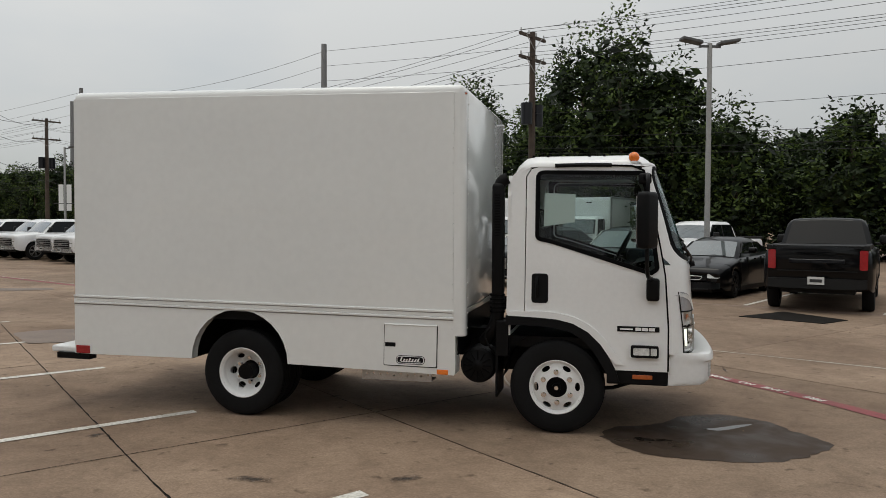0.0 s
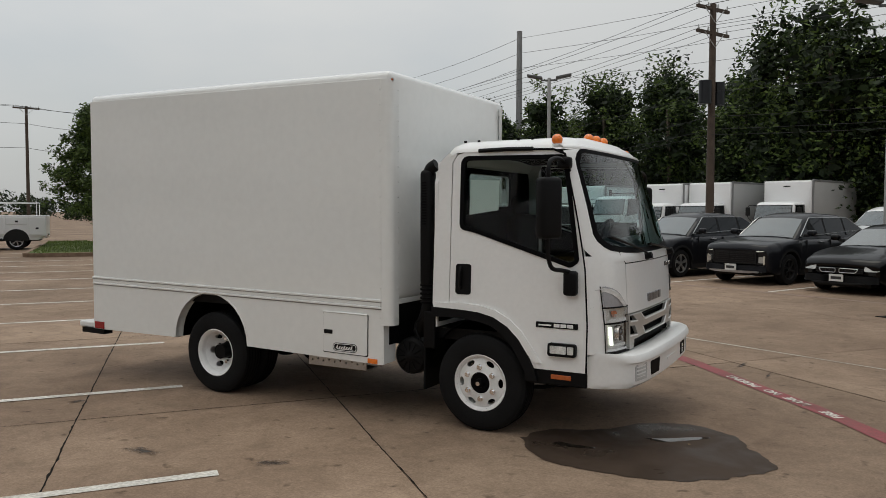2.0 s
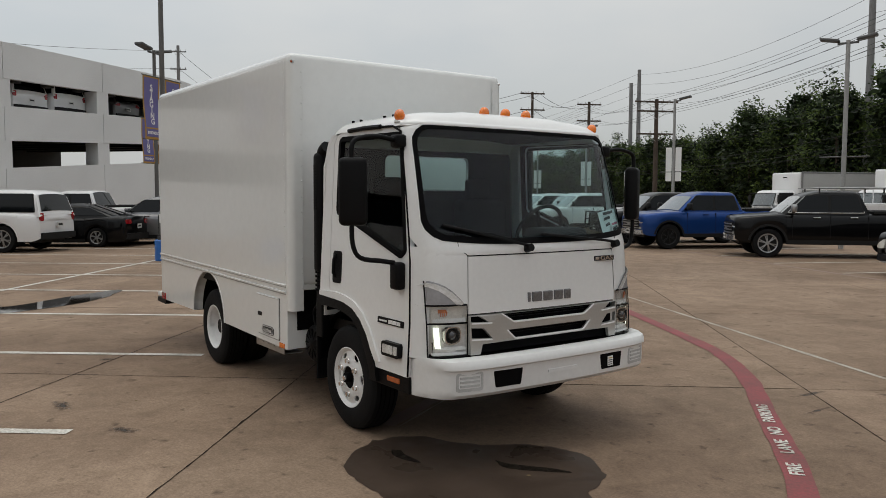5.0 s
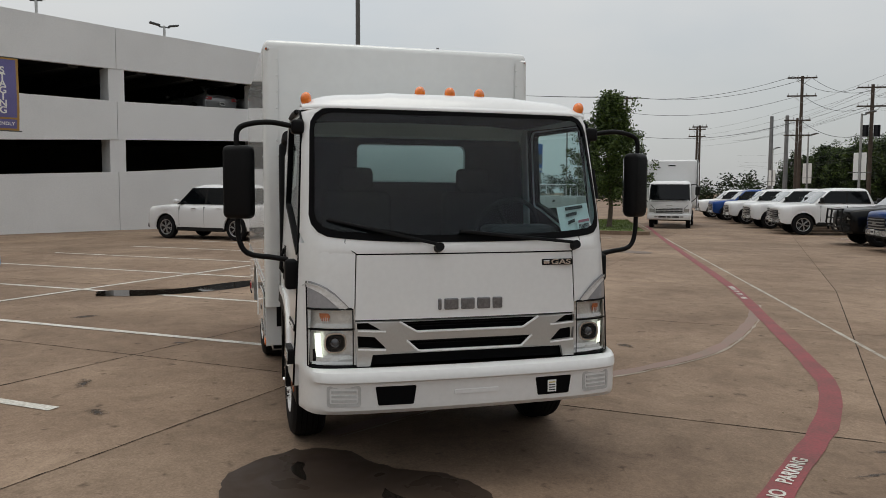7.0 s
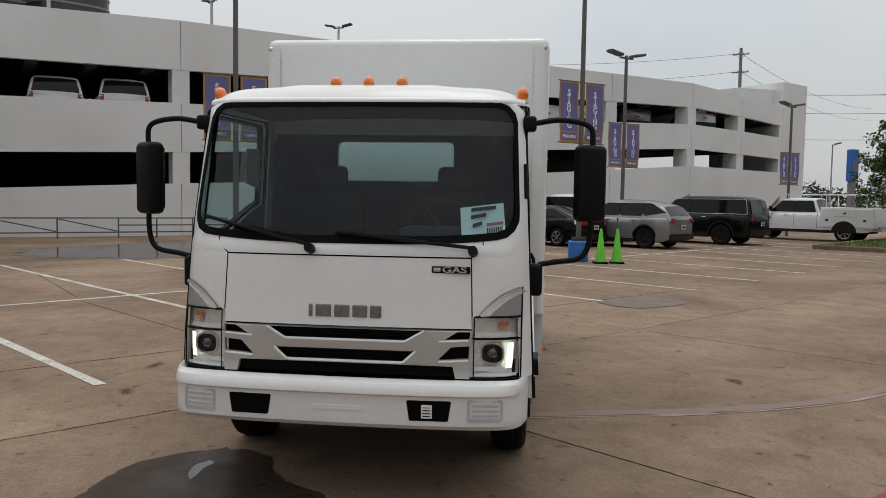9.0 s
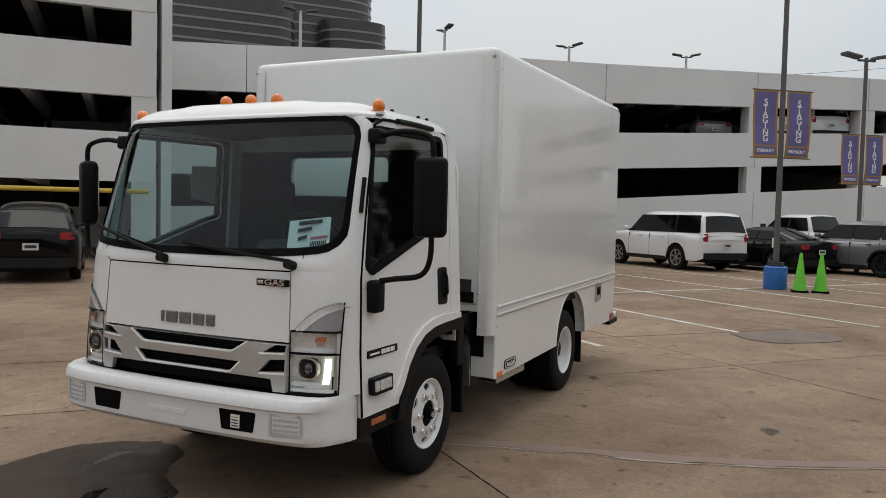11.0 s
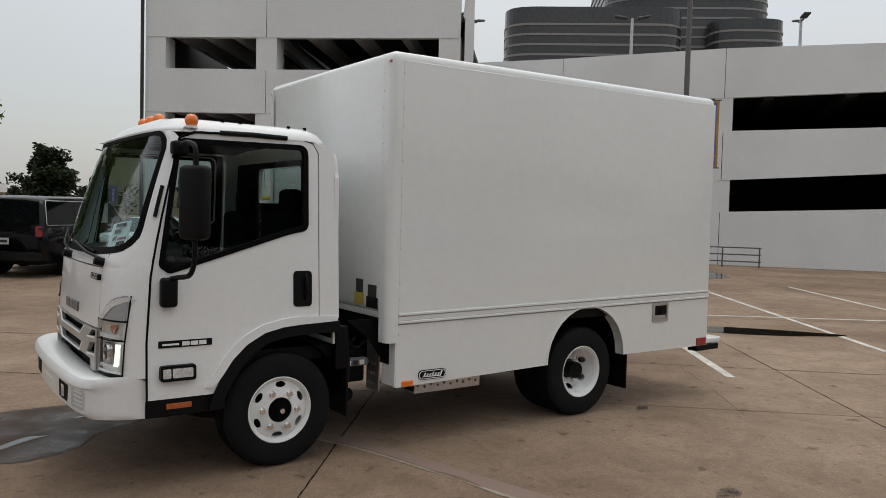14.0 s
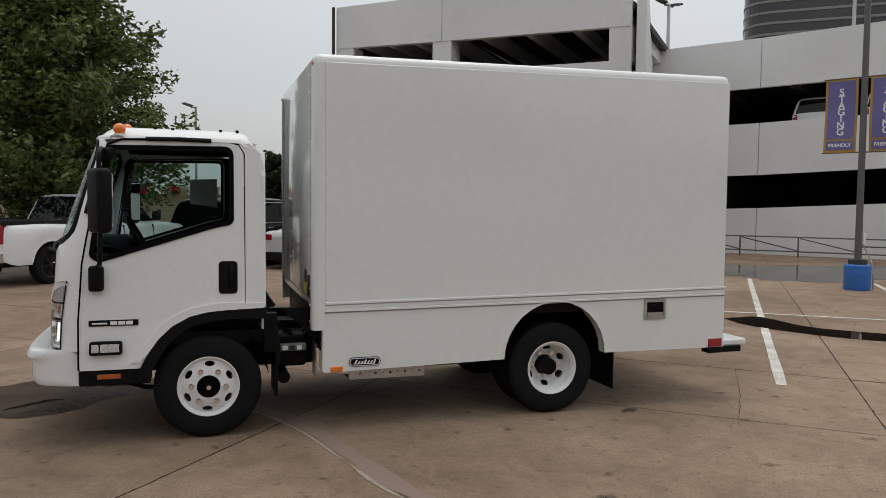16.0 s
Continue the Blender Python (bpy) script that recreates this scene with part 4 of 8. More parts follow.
    part("lamp_step", patch(bmesh.new(), [(0.712, 0.70, 0.922), (0.728, 0.70, 0.925)], hl(-0.004)), RIMW, cluster, "white lamp step", 40)
    part("lamp_step", patch(bmesh.new(), [(0.738, 0.70, 0.885), (0.752, 0.70, 0.875), (0.762, 0.72, 0.85)], hl(-0.014)), RIMW, cluster, "white lamp step", 40)
    part("lamp_step", patch(bmesh.new(), [(z, 0.919, 0.934) for z in (0.72, 0.80, 0.895)], hl(-0.006), 3), SATIN, cluster, "", 40)
    for z0, z1 in ((0.71, 0.905), (0.922, 1.022)):
        lens = bmesh.new()
        grid(lens, [[hl(0.003)(y, z) for y in (0.70, 0.74, 0.78, 0.82, 0.86, 0.90, 0.935)] for z in (z0, z1)])
        part("clear_lens", lens, LENS, cluster, "clear lamp lens", 50)
    # recess edge behind the clusters down to the sill
    part("lamp_base", patch(bmesh.new(), [(z, 0.60, 0.985) for z in (0.64, 0.695)], hl(-0.02)), SEAL, cluster)

# bumper: a wrapped section with recesses


def bump_x(y):
    a = abs(y) / 0.985
    return 1.270 - 0.05 * a ** 2 - 0.065 * a ** 8 - 0.24 * a ** 30


bm = bmesh.new()
sec = [(-0.20, 0.675), (-0.10, 0.703), (-0.045, 0.706), (-0.012, 0.694), (0.004, 0.670), (0.006, 0.642), (-0.013, 0.630), (-0.018, 0.60), (-0.018, 0.51), (-0.022, 0.478), (-0.05, 0.452), (-0.12, 0.445)]
NY = 48
rows = []
for dx, z in sec:
    row = []
    for j in range(NY + 1):
        y = -math.cos(math.pi * j / NY) * 0.985
        row.append((bump_x(y) + dx * (1 - 0.85 * (abs(y) / 0.985) ** 20), y, z))
    rows.append(row)
grid(bm, rows)
for s in (-1, 1):
    endr = [(1.270 - 0.355 + dx * 0.15, s * 0.985, z) for dx, z in sec]
    rear = [(0.872, s * 0.985, z) for dx, z in sec]
    grid(bm, [endr, rear])
bmesh.ops.remove_doubles(bm, verts=bm.verts[:], dist=0.002)
bumper = part("front_bumper", bm, BUMPERW, truck, "white steel front bumper with recesses", 35)
part("bumper_back", B(0.88, 0.97, -0.86, 0.86, 0.47, 0.66), CHASSIS, bumper)
for s in (-1, 1):
    def bf(lift):
        return lambda y, z: (bump_x(y) - 0.018 + lift, y, z)
    a, b = sorted((s * 0.365, s * 0.59))
    part("bumper_slot", plate(bmesh.new(), rounded([(a + 0.012, 0.505), (b - 0.012, 0.505), (b + 0.004, 0.612), (a - 0.004, 0.612)], 0.01), [], bf(0.003), bf(-0.03)), SEAL, bumper, "dark bumper opening")
    a, b = sorted((s * 0.69, s * 0.845))
    fogp = [(a, 0.522), (b, 0.522), (b, 0.608), (a, 0.608)]
    part("fog_recess", plate(bmesh.new(), rounded([(a - 0.015, 0.502), (b + 0.015, 0.502), (b + 0.015, 0.622), (a - 0.015, 0.622)], 0.02), [rounded(fogp, 0.012)], bf(0.004), bf(-0.004)), POCKET, bumper)
    for z0 in (0.53, 0.556, 0.582):
        part("recess_rib", plate(bmesh.new(), [(a + 0.01, z0), (b - 0.01, z0), (b - 0.01, z0 + 0.014), (a + 0.01, z0 + 0.014)], [], bf(0.006), bf(-0.01)), POCKET, bumper)
part("plate_seat", plate(bmesh.new(), rounded([(-0.14, 0.548), (0.13, 0.548), (0.13, 0.572), (-0.14, 0.572)], 0.01), [], bf(0.005), bf(-0.01)), BUMPERW, bumper)
part("bumper_sticker", plate(bmesh.new(), [(0.44, 0.520), (0.495, 0.520), (0.495, 0.590), (0.44, 0.590)], [], bf(0.006), bf(0.0)), PAPER, bumper, "small white sticker")
for k in range(4):
    part("sticker_bar", plate(bmesh.new(), [(0.447, 0.528 + 0.015 * k), (0.488, 0.528 + 0.015 * k), (0.488, 0.534 + 0.015 * k), (0.447, 0.534 + 0.015 * k)], [], bf(0.0075), bf(0.005)), YELLOW if k > 2 else INK, bumper)

# roof marker lamps
for y, z, x in ((-0.90, 2.272, 0.595), (-0.185, 2.334, 0.60), (0.012, 2.336, 0.60), (0.21, 2.334, 0.60), (0.917, 2.272, 0.595)):
    m = bmesh.new()
    bmesh.ops.create_uvsphere(m, u_segments=16, v_segments=10, radius=0.034, matrix=Matrix.Translation((x, y, z - 0.012)) @ Matrix.Diagonal((1.25, 1.0, 1.25, 1)))
    lamp = part("marker_lamp", m, AMBER, truck, "round amber roof marker lamp", 60)
    part("lamp_foot", C((x, y, z - 0.06), (x, y, z - 0.044), 0.037, 16), WHITE, lamp, "", 40)
for x in (0.36, 0.24, -0.1, -0.22):
    for y in (-0.8, 0.8):
        part("roof_bolt", C((x, y, 2.265), (x, y, 2.292), 0.012, 8), SEAL, truck)

# mirrors on bent arms


def bmesh_turn(bm, m):
    bmesh.ops.transform(bm, matrix=m, verts=bm.verts)
    return bm


for s in (-1, 1):
    xm = 0.80
    arm = bmesh.new()
    tube(arm, smooth_line([(0.68, s * 0.985, 2.085), (0.69, s * 1.12, 2.105), (0.69, s * 1.25, 2.09), (0.69, s * 1.31, 2.05), (0.69, s * 1.315, 1.95)], 4), 0.016)
    mirror = part("mirror_arm", arm, BLACKP, truck, "black side mirror on a bent arm", 50)
    low_arm = bmesh.new()
    tube(low_arm, smooth_line([(0.69, s * 1.315, 1.58), (0.69, s * 1.31, 1.42), (0.70, s * 1.26, 1.33), (0.72, s * 1.12, 1.305), (0.74, s * 1.03, 1.29)], 4), 0.016)
    part("lower_arm", low_arm, BLACKP, mirror, "", 50)
    hs = bmesh.new()
    turn = pose(0.69, s * 1.305, 0, 0, 0, s * 32)
    box(hs, -0.052, 0.052, -0.09, 0.09, 1.535, 1.965, bevel=0.035, seg=4)
    bmesh.ops.transform(hs, matrix=turn, verts=hs.verts)
    part("mirror_housing", hs, BLACKP, mirror, "", 50)
    part("mirror_glass", bmesh_turn(B(-0.057, -0.050, -0.07, 0.07, 1.57, 1.93, bevel=0.003), turn), material("mirror", (0.8, 0.8, 0.8), 0.03, 1.0, 0.01) if s < 0 else bpy.data.materials["mirror"], mirror)
    part("mirror_bracket", B(0.70, 0.80, *sorted((s * 0.975, s * 1.05)), 1.115, 1.295, bevel=0.022, seg=3), BLACKP, mirror, "", 50)
    part("arm_bracket", B(0.63, 0.73, *sorted((s * 0.925, s * 1.0)), 2.04, 2.125, bevel=0.018, seg=3), BLACKP, mirror, "", 50)
part("grab_mark", tube(bmesh.new(), [nose(0.985, z) + Vector((0.006, 0.008, 0)) for z in (1.66, 1.75, 1.85)], 0.012), BLACKP, truck, "", 40)

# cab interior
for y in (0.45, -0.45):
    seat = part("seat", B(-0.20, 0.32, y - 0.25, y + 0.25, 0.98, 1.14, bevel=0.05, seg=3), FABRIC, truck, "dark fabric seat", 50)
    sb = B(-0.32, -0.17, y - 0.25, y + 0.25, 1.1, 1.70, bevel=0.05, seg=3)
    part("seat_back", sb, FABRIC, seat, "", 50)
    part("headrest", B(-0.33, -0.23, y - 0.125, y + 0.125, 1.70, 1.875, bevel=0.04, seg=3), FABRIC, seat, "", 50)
dashb = bmesh.new()
grid(dashb, [[(x - 0.11 * abs(y) ** 3, y, z) for y in (-0.9, -0.7, -0.4, 0, 0.4, 0.7, 0.9)] for x, z in ((1.0, 1.385), (0.9, 1.42), (0.78, 1.43), (0.66, 1.40), (0.60, 1.30), (0.64, 1.0), (0.7, 0.8))])
part("dashboard", dashb, DASH, truck, "dark grey dashboard", 60)
part("gauge_hood", B(0.56, 0.82, 0.22, 0.68, 1.36, 1.49, bevel=0.05, seg=3), DASH, truck, "", 50)
sw = bmesh.new()
mt = pose(0.50, 0.45, 1.46, 0, -62, 0)
tube(sw, [mt @ Vector((0.215 * math.cos(a), 0.215 * math.sin(a), 0)) for a in np.linspace(0, 2 * math.pi, 33)], 0.016)
for a in (90, 210, 330):
    tube(sw, [mt @ Vector((0, 0, -0.02)), mt @ Vector((0.21 * math.cos(radians(a)), 0.21 * math.sin(radians(a)), 0))], 0.018, 6)
cyl(sw, mt @ Vector((0, 0, -0.25)), mt @ Vector((0, 0, 0.0)), 0.05, 12)
part("steering_wheel", sw, BLACKP, truck, "black steering wheel", 50)
# paper sheet in the passenger window and a note behind the windshield
sheet = part("window_sheet", plate(bmesh.new(), [(-0.12, 1.70), (0.13, 1.735), (0.135, 1.965), (-0.115, 1.975)], [], lambda x, z: (x, -ys(z) + 0.03, z), lambda x, z: (x, -ys(z) + 0.032, z)), PAPER, truck, "white paper sheet in the window")
NOTE = [(0.615, 1.445), (0.845, 1.475), (0.83, 1.635), (0.60, 1.605)]


def on_glass(lift):
    return lambda y, z: tuple(nose(y / ys(z), z) + Vector((lift, 0, 0)))


note = part("windshield_note", plate(bmesh.new(), NOTE, [], on_glass(-0.012), on_glass(-0.014)), PAPER, truck, "white paper note behind the windshield")
part("note_label", plate(bmesh.new(), [(0.735, 1.455), (0.845, 1.47), (0.84, 1.545), (0.73, 1.53)], [], on_glass(-0.009), on_glass(-0.0115)), PAPER, note)
for y0, y1, z in ((0.66, 0.79, 1.585), (0.66, 0.74, 1.545), (0.67, 0.72, 1.50)):
    part("note_bar", plate(bmesh.new(), [(y0, z), (y1, z + 0.016), (y1, z + 0.036), (y0, z + 0.02)], [], on_glass(-0.010), on_glass(-0.012)), INK, note)
for k in range(9):
    y0 = 0.748 + k * 0.0095
    part("note_bar", plate(bmesh.new(), [(y0, 1.47 + k * 0.0012), (y0 + 0.005, 1.47 + k * 0.0012), (y0 + 0.005, 1.50 + k * 0.0012), (y0, 1.50 + k * 0.0012)], [], on_glass(-0.007), on_glass(-0.009)), INK, note)
part("note_bar", plate(bmesh.new(), [(0.745, 1.51), (0.832, 1.522), (0.832, 1.537), (0.745, 1.525)], [], on_glass(-0.007), on_glass(-0.009)), PINK, note)

# ---- box body; it leans nose-down a little ----


def lean(bm):
    for v in bm.verts:
        v.co.z += -(v.co.x + 0.83) * 0.0125
    return bm


body = B(-4.43, -0.755, -1.085, 1.085, 0.985, 2.865, bevel=0.055, seg=5)
cargo = part("cargo_box", lean(body), BOXWHITE, truck, "white smooth box body with rounded edges", 50)
# side skins stand a little proud between the corner posts
for s in (-1, 1):
    y0, y1 = sorted((s * 1.08, s * 1.089))
    part("side_skin", lean(B(-4.42, -0.842, y0, y1, 1.0, 2.80, bevel=0.003, seg=1)), BOXWHITE, cargo)
    # skirt with the wheel arch
    archx = [(-2.77 + 0.46 * math.cos(radians(a)), 0.475 + 0.455 * math.sin(radians(a))) for a in range(0, 181, 12)]
    sk = [(-0.835, 0.985), (-0.835, 0.462)][::-1] + [(-4.43, 0.985), (-4.43, 0.455)] + [(x, z) for x, z in archx[::-1]]
    skirt = part("skirt_panel", lean(plate(bmesh.new(), sk, [], lambda x, z, s=s: (x, s * 1.083, z), lambda x, z, s=s: (x, s * 1.045, z))), BOXWHITE, cargo)
    lipa = [(x, z) for x, z in archx] + [(-2.77 + 0.475 * math.cos(radians(a)), 0.475 + 0.47 * math.sin(radians(a))) for a in range(180, -1, -12)]
    part("arch_flange", lean(plate(bmesh.new(), lipa, [], lambda x, z, s=s: (x, s * 1.088, z), lambda x, z, s=s: (x, s * 0.99, z))), BOXWHITE, skirt)
    for z0, z1, o in ((0.925, 0.945, 1.096), (0.945, 0.982, 1.090), (0.982, 1.002, 1.098)):
        a, b = sorted((s * 1.08, s * o))
        part("rub_rail", lean(B(-4.43, -0.842, a, b, z0, z1, bevel=0.004)), BOXWHITE, cargo)
    # Grey strips draw the rail's shadow line along with its caulk gap.
    a, b = sorted((s * 1.08, s * 1.0855))
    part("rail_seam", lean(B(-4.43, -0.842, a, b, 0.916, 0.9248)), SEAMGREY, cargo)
    part("rail_seam", lean(B(-4.43, -0.842, *sorted((s * 1.08, s * 1.0915)), 0.976, 0.9816)), SEAMGREY, cargo)
    # rounded corner post, its lower end and rivets
    post = bmesh.new()
    prof = [(-0.842, s * 1.088)] + [(-0.80 + 0.055 * math.sin(radians(a)), s * (1.035 + 0.055 * math.cos(radians(a)))) for a in range(0, 91, 10)] + [(-0.745, s * 0.975)]
    grid(post, [[(x, y, z) for x, y in prof] for z in (0.79, 2.79)])
    part("corner_post", lean(post), BOXWHITE, cargo, "rounded corner post", 50)
    p2 = B(-0.835, -0.825, *sorted((s * 0.90, s * 1.08)), 0.47, 0.99)
    part("skirt_return", lean(p2), BOXWHITE, skirt)
    for k in range(16):
        z = 0.85 + k * 0.124
        for rx, ry in ((-0.85, 1.089), (-0.744, 0.985)):
            rv = bmesh.new()
            bmesh.ops.create_uvsphere(rv, u_segments=6, v_segments=4, radius=0.007, matrix=Matrix.Translation((rx, s * ry, z)))
            part("rivet", rv, BOXWHITE, cargo)
    hole = part("corner_bolt", C((-0.772, s * 1.02, 2.785), (-0.752, s * 1.062, 2.785), 0.016, 12), STEEL, cargo)
    part("bolt_hole", C((-0.765, s * 1.03, 2.785), (-0.750, s * 1.066, 2.785), 0.009, 10), AMBERD, hole)
    # reflectors, maker's badge as a plain oval with one bar
    part("skirt_reflector", lean(B(-0.98, -0.885, *sorted((s * 1.08, s * 1.092)), 0.465, 0.505, bevel=0.004)), AMBER, cargo, "amber reflector")
    part("tail_reflector", lean(B(-4.41, -4.27, *sorted((s * 1.04, s * 1.094)), 0.462, 0.535, bevel=0.004)), REDL, cargo, "red tail reflector")
    zc = 0.578 if s < 0 else 0.535
    bx = -1.205 if s < 0 else -1.15
    yb = 1.098 if s < 0 else 1.090
    badge = part("maker_badge", plate(bmesh.new(), round_rect(bx - 0.125, bx + 0.125, zc - 0.036, zc + 0.036, 0.034), [], lambda x, z, s=s, o=yb: (x, s * o, z), lambda x, z, s=s: (x, s * 1.08, z)), BLACKP, cargo, "black rounded badge with a silver mark")
    part("badge_ring", plate(bmesh.new(), round_rect(bx - 0.119, bx + 0.119, zc - 0.031, zc + 0.031, 0.029), [round_rect(bx - 0.113, bx + 0.113, zc - 0.026, zc + 0.026, 0.025)], lambda x, z, s=s, o=yb: (x, s * (o + 0.0015), z), lambda x, z, s=s, o=yb: (x, s * (o - 0.002), z)), RIMW, badge)
    for k in range(7):
        # plain slanted strokes in place of the script
        x0, hh = bx - 0.085 + 0.0245 * k, 0.020 if k == 0 else 0.012 if k in (1, 2, 4, 5) else 0.017
        sl = 0.006 * -s
        part("badge_mark", plate(bmesh.new(), [(x0 - sl, zc - 0.012), (x0 + 0.013 - sl, zc - 0.012), (x0 + 0.013 + sl, zc - 0.012 + 1.6 * hh), (x0 + sl, zc - 0.012 + 1.6 * hh)], [], lambda x, z, s=s, o=yb: (x, s * (o + 0.0015), z), lambda x, z, s=s, o=yb: (x, s * (o - 0.002), z)), RIMW, badge)
    part("badge_underline", plate(bmesh.new(), [(bx - 0.08, zc - 0.019), (bx + 0.088, zc - 0.016), (bx + 0.088, zc - 0.011), (bx - 0.08, zc - 0.013)], [], lambda x, z, s=s, o=yb: (x, s * (o + 0.0015), z), lambda x, z, s=s, o=yb: (x, s * (o - 0.002), z)), RIMW, badge)
    # perforated step under the skirt
    st = part("side_step", plate(bmesh.new(), [(-1.65, 0.385), (-1.04, 0.385), (-1.04, 0.465), (-1.65, 0.465)], [[(-1.61 + k * 0.06 + 0.011 * math.cos(a), 0.43 + (k % 2) * 0.012 + 0.011 * math.sin(a)) for a in np.linspace(0, 5.5, 7)] for k in range(10)], lambda x, z, s=s: (x, s * 1.02, z), lambda x, z, s=s: (x, s * 1.01, z)), STEEL, truck, "perforated galvanised step")
    part("step_tread", B(-1.65, -1.04, *sorted((s * 0.85, s * 1.018)), 0.385, 0.395), STEEL, st)
    if s > 0:
        part("rear_mud_flap", B(-3.36, -3.345, *sorted((s * 0.55, s * 1.02)), 0.17, 0.72, bevel=0.005), BLACKP, truck, "black rear mud flap")
    # inner housing over the rear wheels
    hsg = bmesh.new()
    arc = [(-2.77 + 0.47 * math.cos(radians(a)), 0.50 + 0.47 * math.sin(radians(a))) for a in range(0, 181, 15)]
    grid(hsg, [[(x, s * y, z) for x, z in arc] for y in (0.40, 1.05)])
    bmesh.ops.solidify(hsg, geom=hsg.faces[:], thickness=0.01)
    part("wheel_housing", hsg, CHASSIS, truck, "", 50)
part("box_floor", B(-4.40, -0.84, -1.04, 1.04, 0.86, 0.99), CHASSIS, truck)
# small access door on the passenger side
acc = part("access_door", plate(bmesh.new(), rounded([(-1.435, 0.53), (-0.985, 0.525), (-0.98, 0.865), (-1.43, 0.868)], 0.012), [], lambda x, z: (x, -1.094, z), lambda x, z: (x, -1.08, z)), BOXWHITE, cargo, "small white access door")
part("door_gap", plate(bmesh.new(), rounded([(-1.442, 0.522), (-0.978, 0.517), (-0.973, 0.872), (-1.437, 0.875)], 0.014), [], lambda x, z: (x, -1.0855, z), lambda x, z: (x, -1.08, z)), SEAL, acc)
part("door_latch", B(-1.425, -1.335, -1.098, -1.09, 0.685, 0.72, bevel=0.004), BLACKP, acc, "black latch")
part("hinge_rod", C((-1.43, -1.093, 0.872), (-0.98, -1.093, 0.868), 0.007, 8), BOXWHITE, acc)
# fuel filler cup on the driver's side
ff = part("fuel_filler", plate(bmesh.new(), rounded([(-3.82, 0.775), (-3.605, 0.775), (-3.605, 0.95), (-3.82, 0.95)], 0.01), [rounded([(-3.795, 0.80), (-3.63, 0.80), (-3.63, 0.925), (-3.795, 0.925)], 0.01)], lambda x, z: (x, 1.095, z), lambda x, z: (x, 1.08, z)), STEEL, cargo, "steel framed fuel filler recess")
part("filler_cup", B(-3.795, -3.63, 1.055, 1.0865, 0.80, 0.925), CHASSIS, ff)
part("filler_cap", C((-3.70, 1.07, 0.875), (-3.69, 1.094, 0.87), 0.035, 14), BLACKP, ff, "black filler cap", 40)
# Bright strip stands in for a glint inside the filler cup.
part("filler_glint", B(-3.79, -3.64, 1.085, 1.0885, 0.802, 0.835), STEEL, ff)
# labels on the box front near the driver's side
for y0, y1, z0, z1, mt in ((0.62, 0.72, 1.12, 1.22, INK), (0.60, 0.74, 1.03, 1.12, YELLOW), (0.80, 0.92, 1.10, 1.19, INK), (0.78, 0.94, 1.02, 1.10, BLACKP)):
    part("warning_label", B(-0.757, -0.750, y0, y1, z0, z1), mt, cargo)
part("box_front_sill", B(-0.85, -0.765, -1.03, 1.03, 0.955, 1.0, bevel=0.006), BOXWHITE, cargo)
# rear step with plate ends
for s in (-1, 1):
    part("rear_step", lean(B(-4.70, -4.40, *sorted((s * 0.55, s * 1.06)), 0.455, 0.515, bevel=0.015)), BUMPERW, truck, "white rear step bumper")
    part("step_bracket", lean(B(-4.62, -4.28, *sorted((s * 0.98, s * 1.085)), 0.405, 0.458)), BLACKP, truck)
part("rear_bar", lean(B(-4.55, -4.43, -0.7, 0.7, 0.46, 0.51)), STEEL, truck)

# chassis and running gear
for s in (-1, 1):
    part("frame_rail", B(-4.3, 0.9, *sorted((s * 0.36, s * 0.43)), 0.56, 0.78), CHASSIS, truck)
part("front_axle", C((0, -0.78, 0.36), (0, 0.78, 0.36), 0.05), CHASSIS, truck)
rax = C((-2.77, -0.6, 0.385), (-2.77, 0.6, 0.385), 0.07)
bmesh.ops.create_uvsphere(rax, u_segments=14, v_segments=8, radius=0.19, matrix=Matrix.Translation((-2.77, 0, 0.385)))
part("rear_axle", rax, CHASSIS, truck, "", 50)
part("drive_shaft", C((-2.6, 0, 0.42), (-0.6, 0, 0.52), 0.045), CHASSIS, truck)
part("gearbox", B(-0.9, 0.5, -0.3, 0.3, 0.38, 0.72, bevel=0.05), CHASSIS, truck)
part("fuel_tank", B(-2.2, -1.2, 0.45, 0.88, 0.42, 0.78, bevel=0.05, seg=3), CHASSIS, truck, "", 50)
part("silencer", C((-2.05, -0.66, 0.55), (-1.15, -0.66, 0.55), 0.13, 18), CHASSIS, truck, "", 50)
part("battery_box", B(-0.74, -0.50, 0.44, 0.80, 0.47, 0.72, bevel=0.02), CHASSIS, truck)
part("battery_lid", B(-0.735, -0.505, 0.50, 0.86, 0.60, 0.655, bevel=0.012), GREYP, truck, "grey plastic battery lid")
for k in range(3):
    part("battery_label", B(-0.70 + 0.055 * k, -0.66 + 0.055 * k, 0.8605, 0.863, 0.61, 0.645), PAPER if k != 1 else INK, truck)
part("gusset", plate(bmesh.new(), [(-0.83, 0.95), (-0.52, 0.95), (-0.70, 0.80), (-0.80, 0.66), (-0.83, 0.66)], [], lambda x, z: (x, 0.93, z), lambda x, z: (x, 0.915, z)), CHASSIS, truck, "black folded gusset plate")
part("flap_strut", tube(bmesh.new(), smooth_line([(-0.40, 0.93, 0.93), (-0.44, 0.95, 0.84), (-0.50, 0.96, 0.70), (-0.50, 0.96, 0.52)], 5), 0.022, 8), BLACKP, truck, "", 40)
part("air_tank", C((-0.56, 0.50, 0.40), (-0.56, 0.86, 0.40), 0.05, 14), CHASSIS, truck, "", 40)
